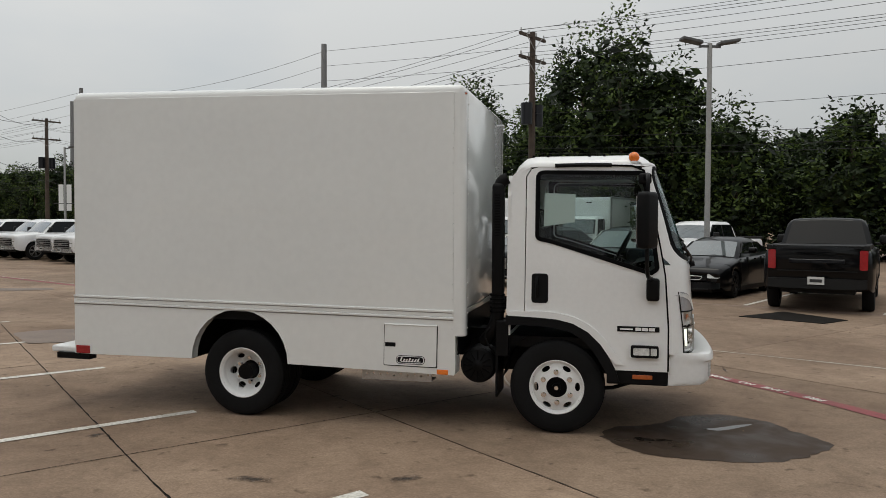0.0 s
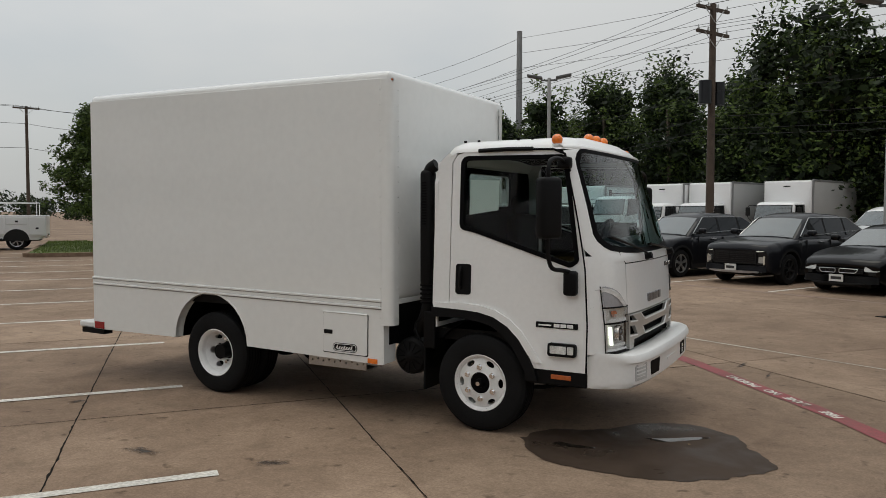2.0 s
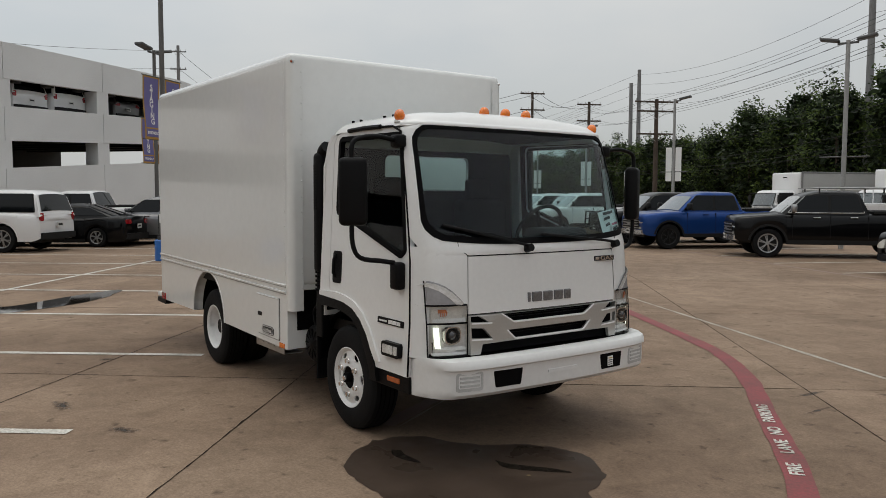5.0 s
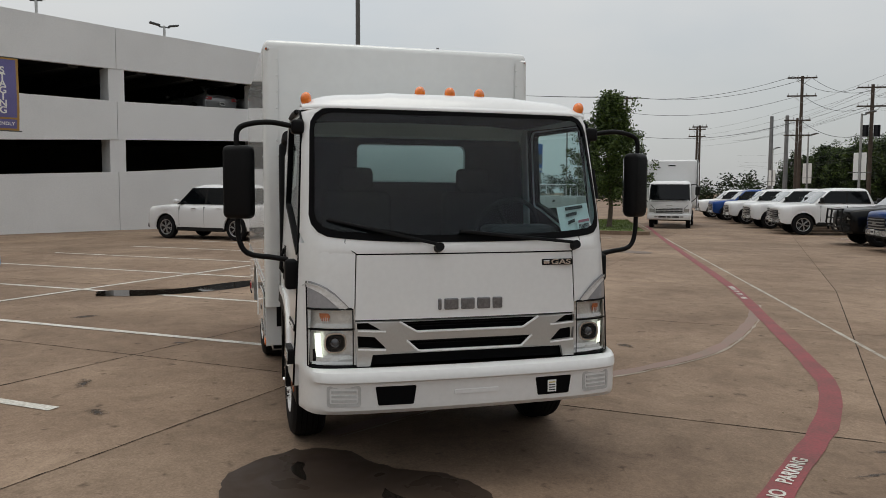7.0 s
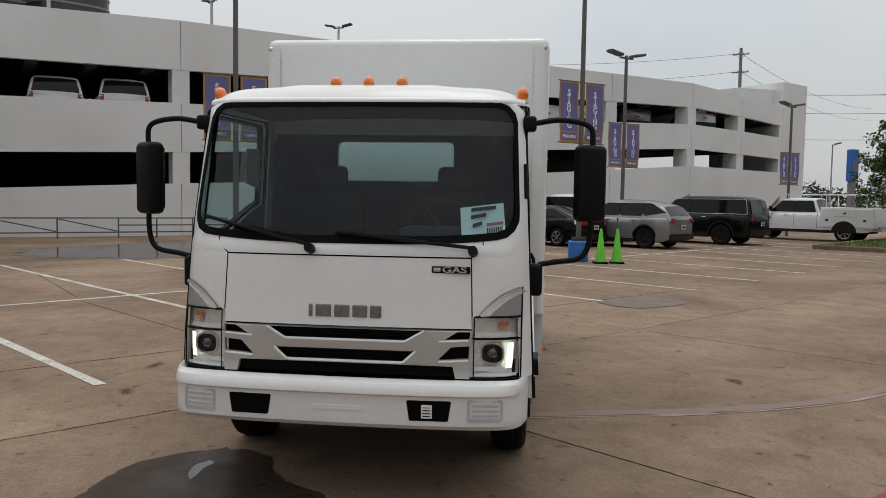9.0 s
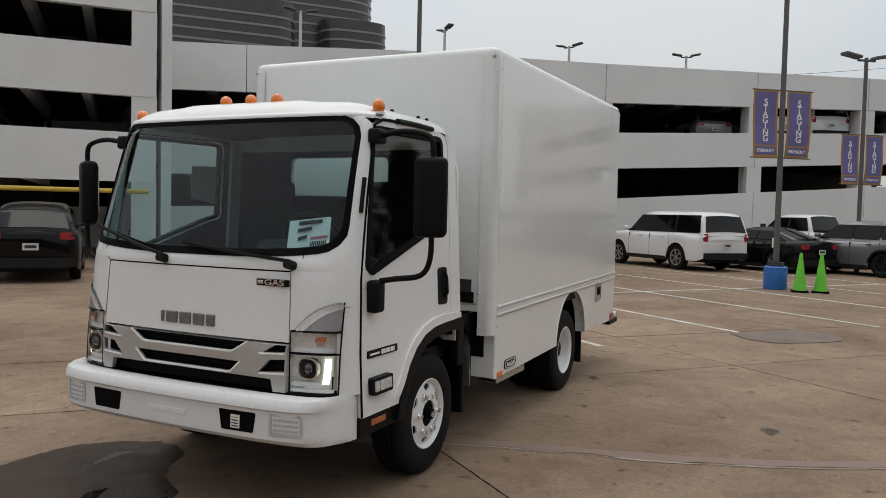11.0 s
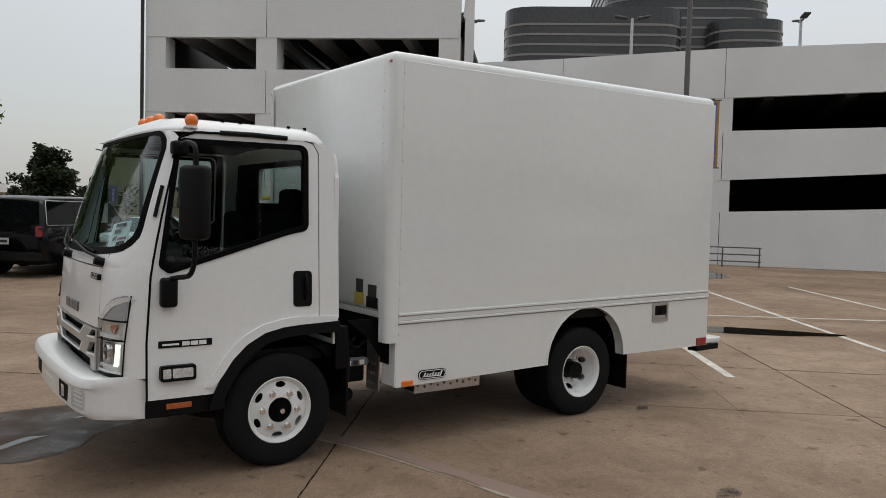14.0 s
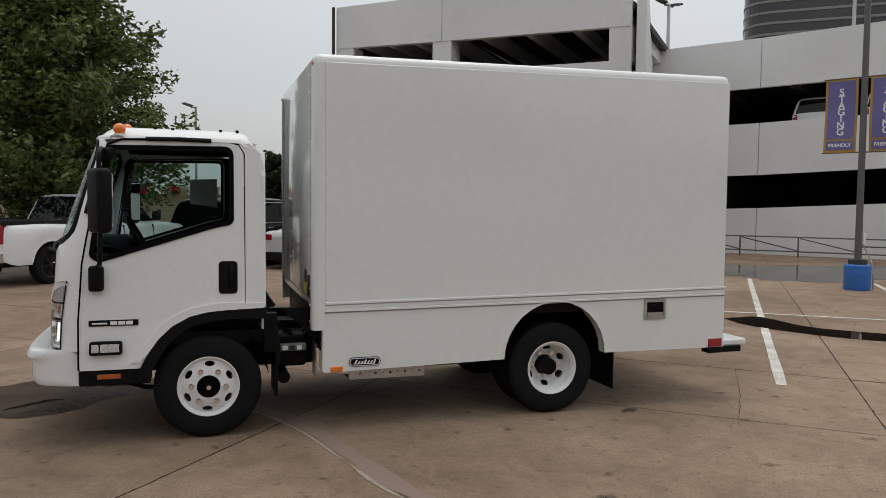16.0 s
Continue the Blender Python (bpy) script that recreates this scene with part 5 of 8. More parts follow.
part("perforated_bracket", plate(bmesh.new(), [(0.72, 0.40), (0.90, 0.40), (0.90, 0.78), (0.72, 0.78)], [[(0.75 + 0.045 * i + 0.011 * math.cos(a), 0.45 + 0.075 * j + 0.011 * math.sin(a)) for a in np.linspace(0, 5.5, 7)] for i in range(3) for j in range(4)], lambda y, z: (-0.80, y, z), lambda y, z: (-0.81, y, z)), STEEL, truck, "perforated steel bracket")
part("gap_panel", B(-0.84, -0.82, -1.0, 1.0, 0.62, 0.98), CHASSIS, truck)
# air intake stack behind the passenger door, with cleaner and hose
stack = B(-0.545, -0.445, -0.99, -0.86, 1.12, 2.06, bevel=0.035, seg=4)
intake = part("air_intake", stack, BLACKP, truck, "black ribbed air intake stack", 50)
part("intake_top", tube(bmesh.new(), smooth_line([(-0.49, -0.925, 2.02), (-0.47, -0.925, 2.07), (-0.42, -0.92, 2.10)], 4), 0.05, 12), BLACKP, intake, "", 50)
for k in range(16):
    part("intake_rib", B(-0.518, -0.472, -0.9925, -0.96, 1.62 + k * 0.022, 1.631 + k * 0.022), SEAL, intake)
part("intake_hose", tube(bmesh.new(), smooth_line([(-0.50, -0.92, 1.14), (-0.50, -0.92, 0.95), (-0.55, -0.9, 0.82), (-0.62, -0.85, 0.72)], 5), 0.055, 12), BLACKP, intake, "", 50)
for k in range(5):
    part("hose_band", C((-0.50, -0.92, 0.98 + 0.035 * k), (-0.50, -0.92, 0.995 + 0.035 * k), 0.064, 14), SEAL, intake)
cl = bmesh.new()
lathe(cl, [(0.0, 0.10), (0.03, 0.10), (0.05, 0.085), (0.13, 0.08), (0.15, 0.06), (0.155, 0.0), (0.15, -0.22), (0.0, -0.22)], 28, -0.86, -0.66, 0.53, -1)
cleaner = part("air_cleaner", cl, BLACKP, truck, "round black air cleaner drum", 40)
for k in range(6):
    a = k * math.pi / 6
    part("drum_rib", tube(bmesh.new(), [(-0.66 - 0.12 * math.cos(a), -0.944, 0.53 - 0.12 * math.sin(a)), (-0.66 + 0.12 * math.cos(a), -0.944, 0.53 + 0.12 * math.sin(a))], 0.006, 5), SEAL, cleaner)
bot = bmesh.new()
cyl(bot, (-0.475, -0.95, 0.74), (-0.465, -0.95, 0.83), 0.035, 14)
cyl(bot, (-0.465, -0.95, 0.83), (-0.46, -0.95, 0.86), 0.022, 12)
part("washer_bottle", bot, RIMW, truck, "small white fluid bottle", 40)
part("cable", tube(bmesh.new(), smooth_line([(-0.5, -0.93, 0.62), (-0.56, -0.96, 0.7), (-0.60, -0.96, 0.8), (-0.52, -0.95, 0.88)], 4), 0.008, 6), CHASSIS, truck, "", 40)
for y in (0.6, 0.75):
    part("cable", tube(bmesh.new(), smooth_line([(-0.43, y, 0.95), (-0.55, y + 0.05, 0.78), (-0.68, y, 0.7), (-0.80, y - 0.05, 0.75)], 4), 0.014, 6), CHASSIS, truck, "", 40)
part("tie_rod", tube(bmesh.new(), [(0.10, -0.8, 0.34), (0.45, -0.75, 0.36), (0.75, -0.62, 0.44)], 0.018, 6), CHASSIS, truck, "", 40)
part("tie_rod", tube(bmesh.new(), [(0.10, 0.8, 0.34), (0.45, 0.75, 0.36), (0.75, 0.62, 0.44)], 0.018, 6), CHASSIS, truck, "", 40)

# wheels
TYRE = [(0.205, -0.10), (0.23, -0.112), (0.30, -0.118), (0.352, -0.108), (0.378, -0.088), (0.385, -0.05), (0.386, 0.0), (0.385, 0.05), (0.378, 0.088), (0.352, 0.108), (0.345, 0.110), (0.30, 0.118), (0.255, 0.114), (0.23, 0.112), (0.205, 0.10)]


def wheel(name, x, y, sgn, front):
    t = bmesh.new()
    lathe(t, TYRE, 56, y, x, 0.385, sgn)
    w = part(name, t, RUBBER, truck, "white steel wheel with a black tyre", 40)
    for o in (-0.055, -0.02, 0.02, 0.055):
        g = bmesh.new()
        lathe(g, [(0.383, o - 0.004), (0.3875, o - 0.004), (0.3875, o + 0.004), (0.383, o + 0.004)], 56, y, x, 0.385, sgn)
        part("tread_groove", g, SEAL, w)
    r = bmesh.new()
    lathe(r, [(0.205, -0.10), (0.20, -0.06), (0.19, 0.06), (0.205, 0.085), (0.222, 0.098), (0.226, 0.108), (0.219, 0.112), (0.205, 0.10), (0.195, 0.088)], 48, y, x, 0.385, sgn)
    rim = part("rim", r, RIMW, w, "white steel rim", 40)

    def face(rad):
        if front:
            return 0.085 + 0.035 * math.cos(min(1, rad / 0.19) * math.pi / 2)
        return -0.055 + 0.12 * max(0, (rad - 0.12) / 0.08) ** 1.5
    outer = [(0.196 * math.cos(a), 0.196 * math.sin(a)) for a in np.linspace(0, 2 * math.pi, 48, endpoint=False)]
    mid = [(0.085 * math.cos(a), 0.085 * math.sin(a)) for a in np.linspace(0, 2 * math.pi, 24, endpoint=False)]
    holes = []
    hr, hw, lr = (0.168, 0.037, 0.124) if front else (0.152, 0.034, 0.112)
    for k in range(6):
        a0 = radians(k * 60 + (33 if sgn > 0 else 2))
        holes.append([(hr * math.cos(a0) + hw * math.cos(b) * math.cos(a0 + 1.57) + 0.0205 * math.sin(b) * math.cos(a0), hr * math.sin(a0) + hw * math.cos(b) * math.sin(a0 + 1.57) + 0.0205 * math.sin(b) * math.sin(a0)) for b in np.linspace(0, 2 * math.pi, 12, endpoint=False)])
    rings = bmesh.new()
    f1 = lambda u, v: (x + u, y + sgn * face(math.hypot(u, v)), 0.385 + v)
    f2 = lambda u, v: (x + u, y + sgn * (face(math.hypot(u, v)) - 0.012), 0.385 + v)
    plate(rings, outer, [mid, *holes], f1, f2)
    disc = part("wheel_disc", rings, RIMW, w, "white wheel disc with hand holes")
    part("drum", C((x, y - sgn * 0.09, 0.385), (x, y - sgn * (0.0 if front else 0.075), 0.385), 0.175, 24), SEAL, w)
    for k in range(6):
        a = radians(k * 60 + (3 if sgn > 0 else 32))
        u, v = lr * math.cos(a), lr * math.sin(a)
        o = face(lr)
        n = C((x + u, y + sgn * (o - 0.01), 0.385 + v), (x + u, y + sgn * (o + 0.028), 0.385 + v), 0.017, 6)
        cyl(n, (x + u, y + sgn * (o - 0.01), 0.385 + v), (x + u, y + sgn * (o + 0.008), 0.385 + v), 0.022, 12)
        part("lug_nut", n, NUTCHROME, w, "bright lug nut")
    o = face(0.085)
    if front:
        part("hub_plate", C((x, y + sgn * (o - 0.04), 0.385), (x, y + sgn * (o - 0.012), 0.385), 0.084, 24), SEAL, w, "black hub", 40)
        part("hub_cap", C((x, y + sgn * (o - 0.02), 0.385), (x, y + sgn * (o + 0.028), 0.385), 0.040, 20, 0.034), SEAL, w, "", 40)
        part("hub_nut", C((x, y + sgn * o, 0.385), (x, y + sgn * (o + 0.04), 0.385), 0.026, 12, 0.017), NUTCHROME, w, "", 40)
    else:
        part("hub_cap", C((x, y + sgn * (o - 0.03), 0.385), (x, y + sgn * (o + 0.105), 0.385), 0.076, 24, 0.070), CHASSIS, w, "black hub cap", 40)
    return w


for s in (-1, 1):
    wheel("front_wheel", 0.0, s * 0.862, s, True)
    wheel("rear_wheel", -2.77, s * 0.915, s, False)
    wheel("inner_rear_wheel", -2.77, s * 0.655, s, False)

# ---- parking garage ----
GARW = material("garage concrete paint", (0.75, 0.745, 0.735), 0.8, 0, 0.10, 0.35, 25, 0.08)
# Near-black concrete: the shade inside the decks is put into its colour.
GARSHADE = material("shade-dark garage concrete", (0.05, 0.048, 0.045), 0.9, 0, 0.2, 0.5, 15, 0.1)
GARGREY = material("grey galvanised rail", (0.40, 0.40, 0.39), 0.5, 0.5, 0.15, 3, 40)
garage = thing("parking_garage", "white concrete parking garage with long open decks", "garage")
# stations along the front: place, and heights of (lower opening, upper opening, parapet top)
FRONT = [
    ((-16.0, -24.1), (1.55, 2.9, 4.9, 6.3, 8.2)),
    ((-20.6, -18.0), (1.78, 3.06, 5.05, 6.40, 8.28)),
    ((-24.4, -12.9), (2.08, 3.32, 5.24, 6.53, 8.45)),
    ((-29.8, -5.6), (2.45, 3.80, 5.39, 6.72, 8.41)),
    ((-33.2, 0.4), (2.90, 4.07, 5.56, 6.73, 8.27)),
    ((-35.7, 4.9), (3.25, 4.29, 5.69, 6.74, 8.16)),
    ((-38.1, 9.4), (3.60, 4.52, 5.83, 6.73, 8.00)),
    ((-41.0, 12.7), (3.55, 4.42, 5.72, 6.55, 7.70)),
    ((-43.8, 15.8), (3.50, 4.30, 5.57, 6.30, 7.35)),
]


def slab_between(p, q, zp, zq, d0, d1, cut=0.012, fixed=None):
    """A wall piece from p to q; zp, zq: its foot and top at either end; d0, d1: distances behind the front line."""
    p, q = Vector((*p, 0)), Vector((*q, 0))
    d = (q - p).normalized()
    back = Vector((-d.y, d.x, 0))
    if back.dot(Vector((1, 0, 0))) > 0:
        back = -back
    if fixed is not None:
        back = fixed
    a, b = p + d * cut, q - d * cut
    bm = bmesh.new()
    vs = [bm.verts.new(e + back * o + Vector((0, 0, z))) for e, zz in ((a, zp), (b, zq)) for o in (d0, d1) for z in zz]
    for f in ((0, 1, 3, 2), (4, 6, 7, 5), (0, 4, 5, 1), (2, 3, 7, 6), (0, 2, 6, 4), (1, 5, 7, 3)):
        bm.faces.new([vs[i] for i in f])
    return bm


def post_at(p, q, zz, w, d0, d1, t=0.0):
    """A column at p (moved t along the front)."""
    p, q = Vector((*p, 0)), Vector((*q, 0))
    d = (q - p).normalized()
    a = p + d * (t - w)
    return slab_between(a.xy, (p + d * (t + w)).xy, zz, zz, d0, d1, 0.0)


INWARD = Vector((-0.84, -0.54, 0))
for k in range(len(FRONT) - 1):
    (p, h), (q, g) = FRONT[k], FRONT[k + 1]
    part("spandrel", slab_between(p, q, (-0.6, h[0]), (-0.6 if k < 5 else 2.1, g[0]), 0.0, 0.25), GARW, garage)
    part("spandrel", slab_between(p, q, (h[1], h[2]), (g[1], g[2]), 0.0, 0.25), GARW, garage)
    part("parapet", slab_between(p, q, (h[3], h[4]), (g[3], g[4]), 0.0, 0.25), GARW, garage)
    for i in (0, 2, 4):
        lo0 = (h[i - 1] if i else 0.2) + (1.0 if i == 2 else 0.55)
        lo1 = (g[i - 1] if i else 0.2) + (1.0 if i == 2 else 0.55)
        part("deck", slab_between(p, q, (lo0 - 0.25, lo0), (lo1 - 0.25, lo1), 0.25, 17.0, 0.0, INWARD), GARSHADE, garage)
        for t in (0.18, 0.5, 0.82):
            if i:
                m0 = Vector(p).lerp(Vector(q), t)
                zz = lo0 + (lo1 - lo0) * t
                part("beam", post_at(m0, q, (zz - 0.62, zz - 0.24), 0.2, 0.4, 16.5), GARSHADE, garage)
    # Back wall added to shut daylight out of the decks.
    part("back_wall", slab_between(p, q, (-0.5, h[4] - 1.0), (-0.5, g[4] - 1.0), 17.0, 17.3, 0.0, INWARD), GARSHADE, garage)
    if k > 1:
        for i in (0, 2):
            part("column", post_at(p, q, (h[i] - 0.02, h[i + 1] + 0.02), 0.33, 0.02, 0.9), GARW, garage)
part("column", post_at(FRONT[-1][0], FRONT[-2][0], (3.0, 7.0), 0.3, 0.02, 0.9), GARW, garage)
part("end_wall", slab_between(FRONT[-1][0], (-45.6, 17.7), (-0.5, 8.9), (-0.5, 8.9), 0.0, 5.0), GARW, garage)
part("low_wall", slab_between((-34.0, 1.9), (-38.6, 9.9), (-0.5, 2.3), (-0.5, 2.4), 0.3, 0.5), GARW, garage)
part("low_wall", slab_between((-38.1, 9.4), (-45, 17), (-0.5, 0.9), (-0.5, 0.9), 0.0, 0.3), GARSHADE, garage)
part("tower_vent", slab_between((-41.5, 13.2), (-43.8, 15.8), (7.0, 8.3), (7.0, 8.5), 0.6, 3.0), GARW, garage)
# Wall added to hide sky behind the decks, shade in its colour.
part("near_end_wall", slab_between(FRONT[0][0], (-30.0, -33.0), (-0.5, 8.0), (-0.5, 8.0), 0.0, 0.3), GARSHADE, garage)
# taller block at the near end
BLK = [(-5.0, -22.4), (-8.3, -19.7), (-13.3, -15.3)]
for k in range(2):
    p, q = BLK[k], BLK[k + 1]
    for z0, z1 in ((2.40, 3.90), (5.0, 6.5), (7.58, 9.1)):
        part("block_spandrel", slab_between(p, q, (z0, z1), (z0, z1 + (0.1 if z1 > 9 else 0)), 0.0, 0.25), GARW, garage)
    for z in (3.1, 5.75, 8.4):
        part("deck", slab_between(p, q, (z - 0.22, z), (z - 0.22, z), 0.25, 15.0, -0.05), GARSHADE, garage)
        for t in (0.2, 0.45, 0.7, 0.95):
            m0 = Vector(p).lerp(Vector(q), t)
            part("beam", post_at(m0, q, (z - 0.7, z - 0.2), 0.13, 0.5, 14.0), GARW, garage)
    # Added rear wall of the block, likewise keeping its decks dark.
    part("block_wall", slab_between(p, q, (0, 8), (0, 8), 15.0, 15.3, -0.1), GARSHADE, garage)
    for z0, z1 in ((0.0, 2.42), (3.88, 5.02), (6.48, 7.6)):
        part("column", post_at(p, q, (z0, z1), 0.36, 0.02, 0.8, 0.36 if k == 0 else 0.0), GARW, garage)
for z0, z1 in ((0.0, 2.42), (3.88, 5.02), (6.48, 7.6)):
    part("column", post_at(BLK[2], BLK[1], (z0, z1), 0.36, 0.02, 0.8, 0.36), GARW, garage)
part("block_side", slab_between((-13.45, -15.25), (-21.5, -27.0), (-0.3, 9.2), (-0.3, 6.8), 0.0, 0.3), GARW, garage)
# Added wall in place of the block's open, shaded end.
part("block_end", slab_between(BLK[0], (-11.6, -34.2), (2.4, 8.9), (2.4, 8.9), 0.3, 0.6), GARSHADE, garage)
part("block_edge", C((-4.9, -22.4, 0), (-4.9, -22.4, 9.1), 0.06, 10), GARSHADE, garage)
YPIPE = material("yellow clearance bar", (0.62, 0.44, 0.06), 0.5, 0, 0.1)
part("clearance_bar", C((-6.3, -21.0, 2.1), (-12.9, -15.2, 2.1), 0.07, 12), YPIPE, garage, "yellow clearance bar")
for t in (0.2, 0.45, 0.7):
    c = Vector((-34.0, 1.9)).lerp(Vector((-38.6, 9.9)), t)
    v = part("louvre", post_at(c, (-38.6, 9.9), (1.35, 1.9), 0.6, 0.24, 0.32), GARSHADE, garage, "grey louvred vent")
    for k in range(4):
        part("louvre_slat", post_at(c, (-38.6, 9.9), (1.4 + k * 0.13, 1.45 + k * 0.13), 0.55, 0.2, 0.26), GARW, v)
# steel barrier at the foot of the wall
RAILDK = material("weathered dark steel rail", (0.11, 0.11, 0.11), 0.6, 0.3, 0.25, 2, 40)
barrier = thing("crash_barrier", "low dark steel barrier with diagonal braces before the garage wall", "barrier", pose(-24.2, -10.9, 0, 0, 0, math.degrees(math.atan2(-0.8, 0.6))))
for z, l in ((0.20, 12.1), (0.46, 4.05), (0.72, 12.1)):
    part("rail", B(0, l, -0.025, 0.03, z, z + 0.045, bevel=0.012, seg=1), RAILDK, barrier)
for x in (0.06, 1.36, 2.68, 4.02, 6.04, 8.06, 10.08, 12.06):
    part("post", B(x - 0.025, x + 0.025, -0.02, 0.02, 0.0, 0.75), RAILDK, barrier)
for x in (4.06, 6.08, 8.10, 10.12):
    part("brace", tube(bmesh.new(), [(x, 0.0, 0.26), (x + 1.92, 0.0, 0.70)], 0.022, 6), RAILDK, barrier)

POLE = material("dark bronze pole", (0.13, 0.125, 0.12), 0.5, 0.3, 0.15, 3, 40)
POLEG = material("grey galvanised pole", (0.36, 0.36, 0.35), 0.55, 0.3, 0.2, 2, 40)
POLEP = material("pale painted pole", (0.62, 0.62, 0.60), 0.5, 0, 0.1, 3, 40)
LAMPH = material("lamp head metal", (0.10, 0.10, 0.10), 0.5, 0.3, 0.1)


def street_lamp(x, y, h, yaw, z0=0.0, mat=None, r=0.07, heads=2, arms=False, label="", group=""):
    p = thing("street_lamp", label or "tall lot lamp with two flat heads", "lamp", pose(x, y, z0, 0, 0, yaw), group)
    part("pole", C((0, 0, 0), (0, 0, h), r, 10, r * 0.8), mat or POLEG, p, "", 50)
    for s in ((-1, 1) if heads == 2 else (1,)):
        part("lamp_arm", B(*sorted((s * 0.05, s * 0.32)), -0.04, 0.04, h - 0.12, h - 0.06), LAMPH, p)
        hd = B(*sorted((s * 0.26, s * 0.86)), -0.17, 0.17, h - 0.10, h + 0.0, bevel=0.03, seg=2)
        for v in hd.verts:
            v.co.z += abs(v.co.x) * 0.18
        part("lamp_head", hd, LAMPH, p, "flat lamp head")
    if arms:
        for z in (3.1,):
            part("banner_bar", C((-0.75, 0, z), (0.75, 0, z), 0.025, 8), LAMPH, p)
    return p


for k, (x, y, h, deck) in enumerate(((-20.9, -24.7, 4.2, 7.0), (-35.1, -16.2, 4.85, 7.1), (-41.4, -10.9, 4.7, 7.2), (-45.6, -4.7, 4.5, 7.2), (-27.4, -20.4, 4.45, 7.05))):
    street_lamp(x, y, h, 30 * k + 20, deck, POLEP, 0.09, label="lamp with two flat heads on the garage roof", group="lamps on the garage roof")

# ---- banner poles with their drums ----
BANP = material("purple banner cloth", (0.15, 0.14, 0.33), 0.8, 0, 0.15, 1.5, 50)
BANY = material("gold banner edge", (0.42, 0.24, 0.06), 0.8, 0, 0.15, 2, 50)
BLUE = material("blue plastic drum", (0.03, 0.15, 0.48), 0.38, 0, 0.10, 2, 12)
GREEN = material("lime plastic cone", (0.16, 0.62, 0.05), 0.5, 0, 0.15, 4, 60)


def banner(parent, side, z0, z1, w):
    """A hanging cloth beside the pole, in the pole's own frame."""
    a, b = sorted((side * 0.12, side * (0.12 + w)))

    def bend(lift):
        return lambda x, z: (x, lift + 0.05 * math.sin((z - z0) * 3.0 + side) * (1 - (z - z0) / (z1 - z0)), z)

    def cloth(x0, x1, q0, q1, lift):
        bm = bmesh.new()
        n = 10
        f = [[bend(lift)(x, q0 + (q1 - q0) * k / n) for x in (x0, x1)] for k in range(n + 1)]
        r = [[bend(-lift)(x, q0 + (q1 - q0) * k / n) for x in (x0, x1)] for k in range(n + 1)]
        grid(bm, f)
        grid(bm, r)
        return bm
    ban = part("banner", cloth(a, b, z0, z1, 0.002), BANY, parent, "purple and gold hanging banner", 60)
    part("banner_field", cloth(a + 0.05, b - 0.05, z0 + 0.30, z1 - 0.05, 0.005), BANP, ban, "purple field", 60)
    part("banner_foot", cloth(a + 0.05, b - 0.05, z0 + 0.06, z0 + 0.26, 0.005), BANP, ban, "", 60)
    mid = (a + b) / 2
    n = 7
    for i, ch in enumerate("STAGING"):
        z = z1 - 0.30 - i * (z1 - z0 - 0.75) / (n - 1)
        off = bend(0.0)(mid, z)[1]
        for s in (1, -1):
            words(ch, 0.21, PAPER, ban, pose(mid, off + s * 0.010, z, 90, 0, 180 if s > 0 else 0), "banner_letter")
    for s in (1, -1):
        words("FRIENDLY", 0.105, PAPER, ban, pose(mid, bend(0.0)(mid, z0 + 0.16)[1] + s * 0.010, z0 + 0.16, 90, 0, 180 if s > 0 else 0), "banner_word")
    part("banner_rod", C((side * 0.05, 0, z1), (side * (0.16 + w), 0, z1), 0.014, 6), LAMPH, parent)
    part("banner_rod", C((side * 0.05, 0, z0), (side * (0.16 + w), 0, z0), 0.014, 6), LAMPH, parent)


def banner_pole(x, y, yaw, drum=True, h=7.35, lift=0.0):
    p = street_lamp(x, y, h, yaw, 0, POLE, 0.075, 2, False, "bronze lot lamp pole carrying two purple banners", "banner poles")
    for s in (-1, 1):
        banner(p, s, 3.0 + lift, 4.62 + lift, 0.66)
    if drum:
        d = thing("pole_drum", "blue plastic drum around a lamp pole base", "drum", pose(x, y, 0), "drums at the poles")
        bm = bmesh.new()
        prof = [(0.10, 0.56), (0.25, 0.56), (0.275, 0.53), (0.268, 0.40), (0.278, 0.36), (0.268, 0.32), (0.278, 0.06), (0.26, 0.0)]
        grid(bm, [[(r * math.cos(2 * math.pi * k / 28), r * math.sin(2 * math.pi * k / 28), z) for k in range(28)] for r, z in prof], closed=True)
        part("drum_shell", bm, BLUE, d, "", 40)
        part("concrete_plug", C((0, 0, 0.4), (0, 0, 0.66), 0.19, 18), GARSHADE, d, "", 40)
        part("junction_box", B(-0.10, 0.02, -0.17, -0.07, 1.0, 1.24, bevel=0.01, seg=1), PAPER, p, "pale junction box")
        part("cable", tube(bmesh.new(), smooth_line([(-0.06, -0.13, 1.02), (-0.10, -0.20, 0.86), (-0.20, -0.22, 0.66), (-0.24, -0.16, 0.58), (-0.28, -0.12, 0.3), (-0.29, -0.12, 0.02)], 5), 0.014, 6), GARGREY, p)
    return p


banner_pole(-13.72, -6.45, -60)
banner_pole(-16.1, 2.24, -52, lift=0.18)
banner_pole(-24.4, 4.3, -52, False, 7.0, -0.1)
banner_pole(-36.0, 13.85, -52, False, 6.6, -0.4)
banner_pole(-11.7, -60.2, -20, False).location.z = -1.35
for x, y in ((-15.64, 2.8), (-15.77, 3.24)):
    c = thing("traffic_cone", "tall lime green plastic traffic cone on a black base", "cone", pose(x, y, 0, 0, 0, x * 40), "green cones")
    part("cone", C((0, 0, 0.04), (0, 0, 0.92), 0.15, 20, 0.03), GREEN, c, "", 50)
    part("cone_base", B(-0.19, 0.19, -0.19, 0.19, 0.0, 0.045, bevel=0.02), SEAL, c, "black rubber base")

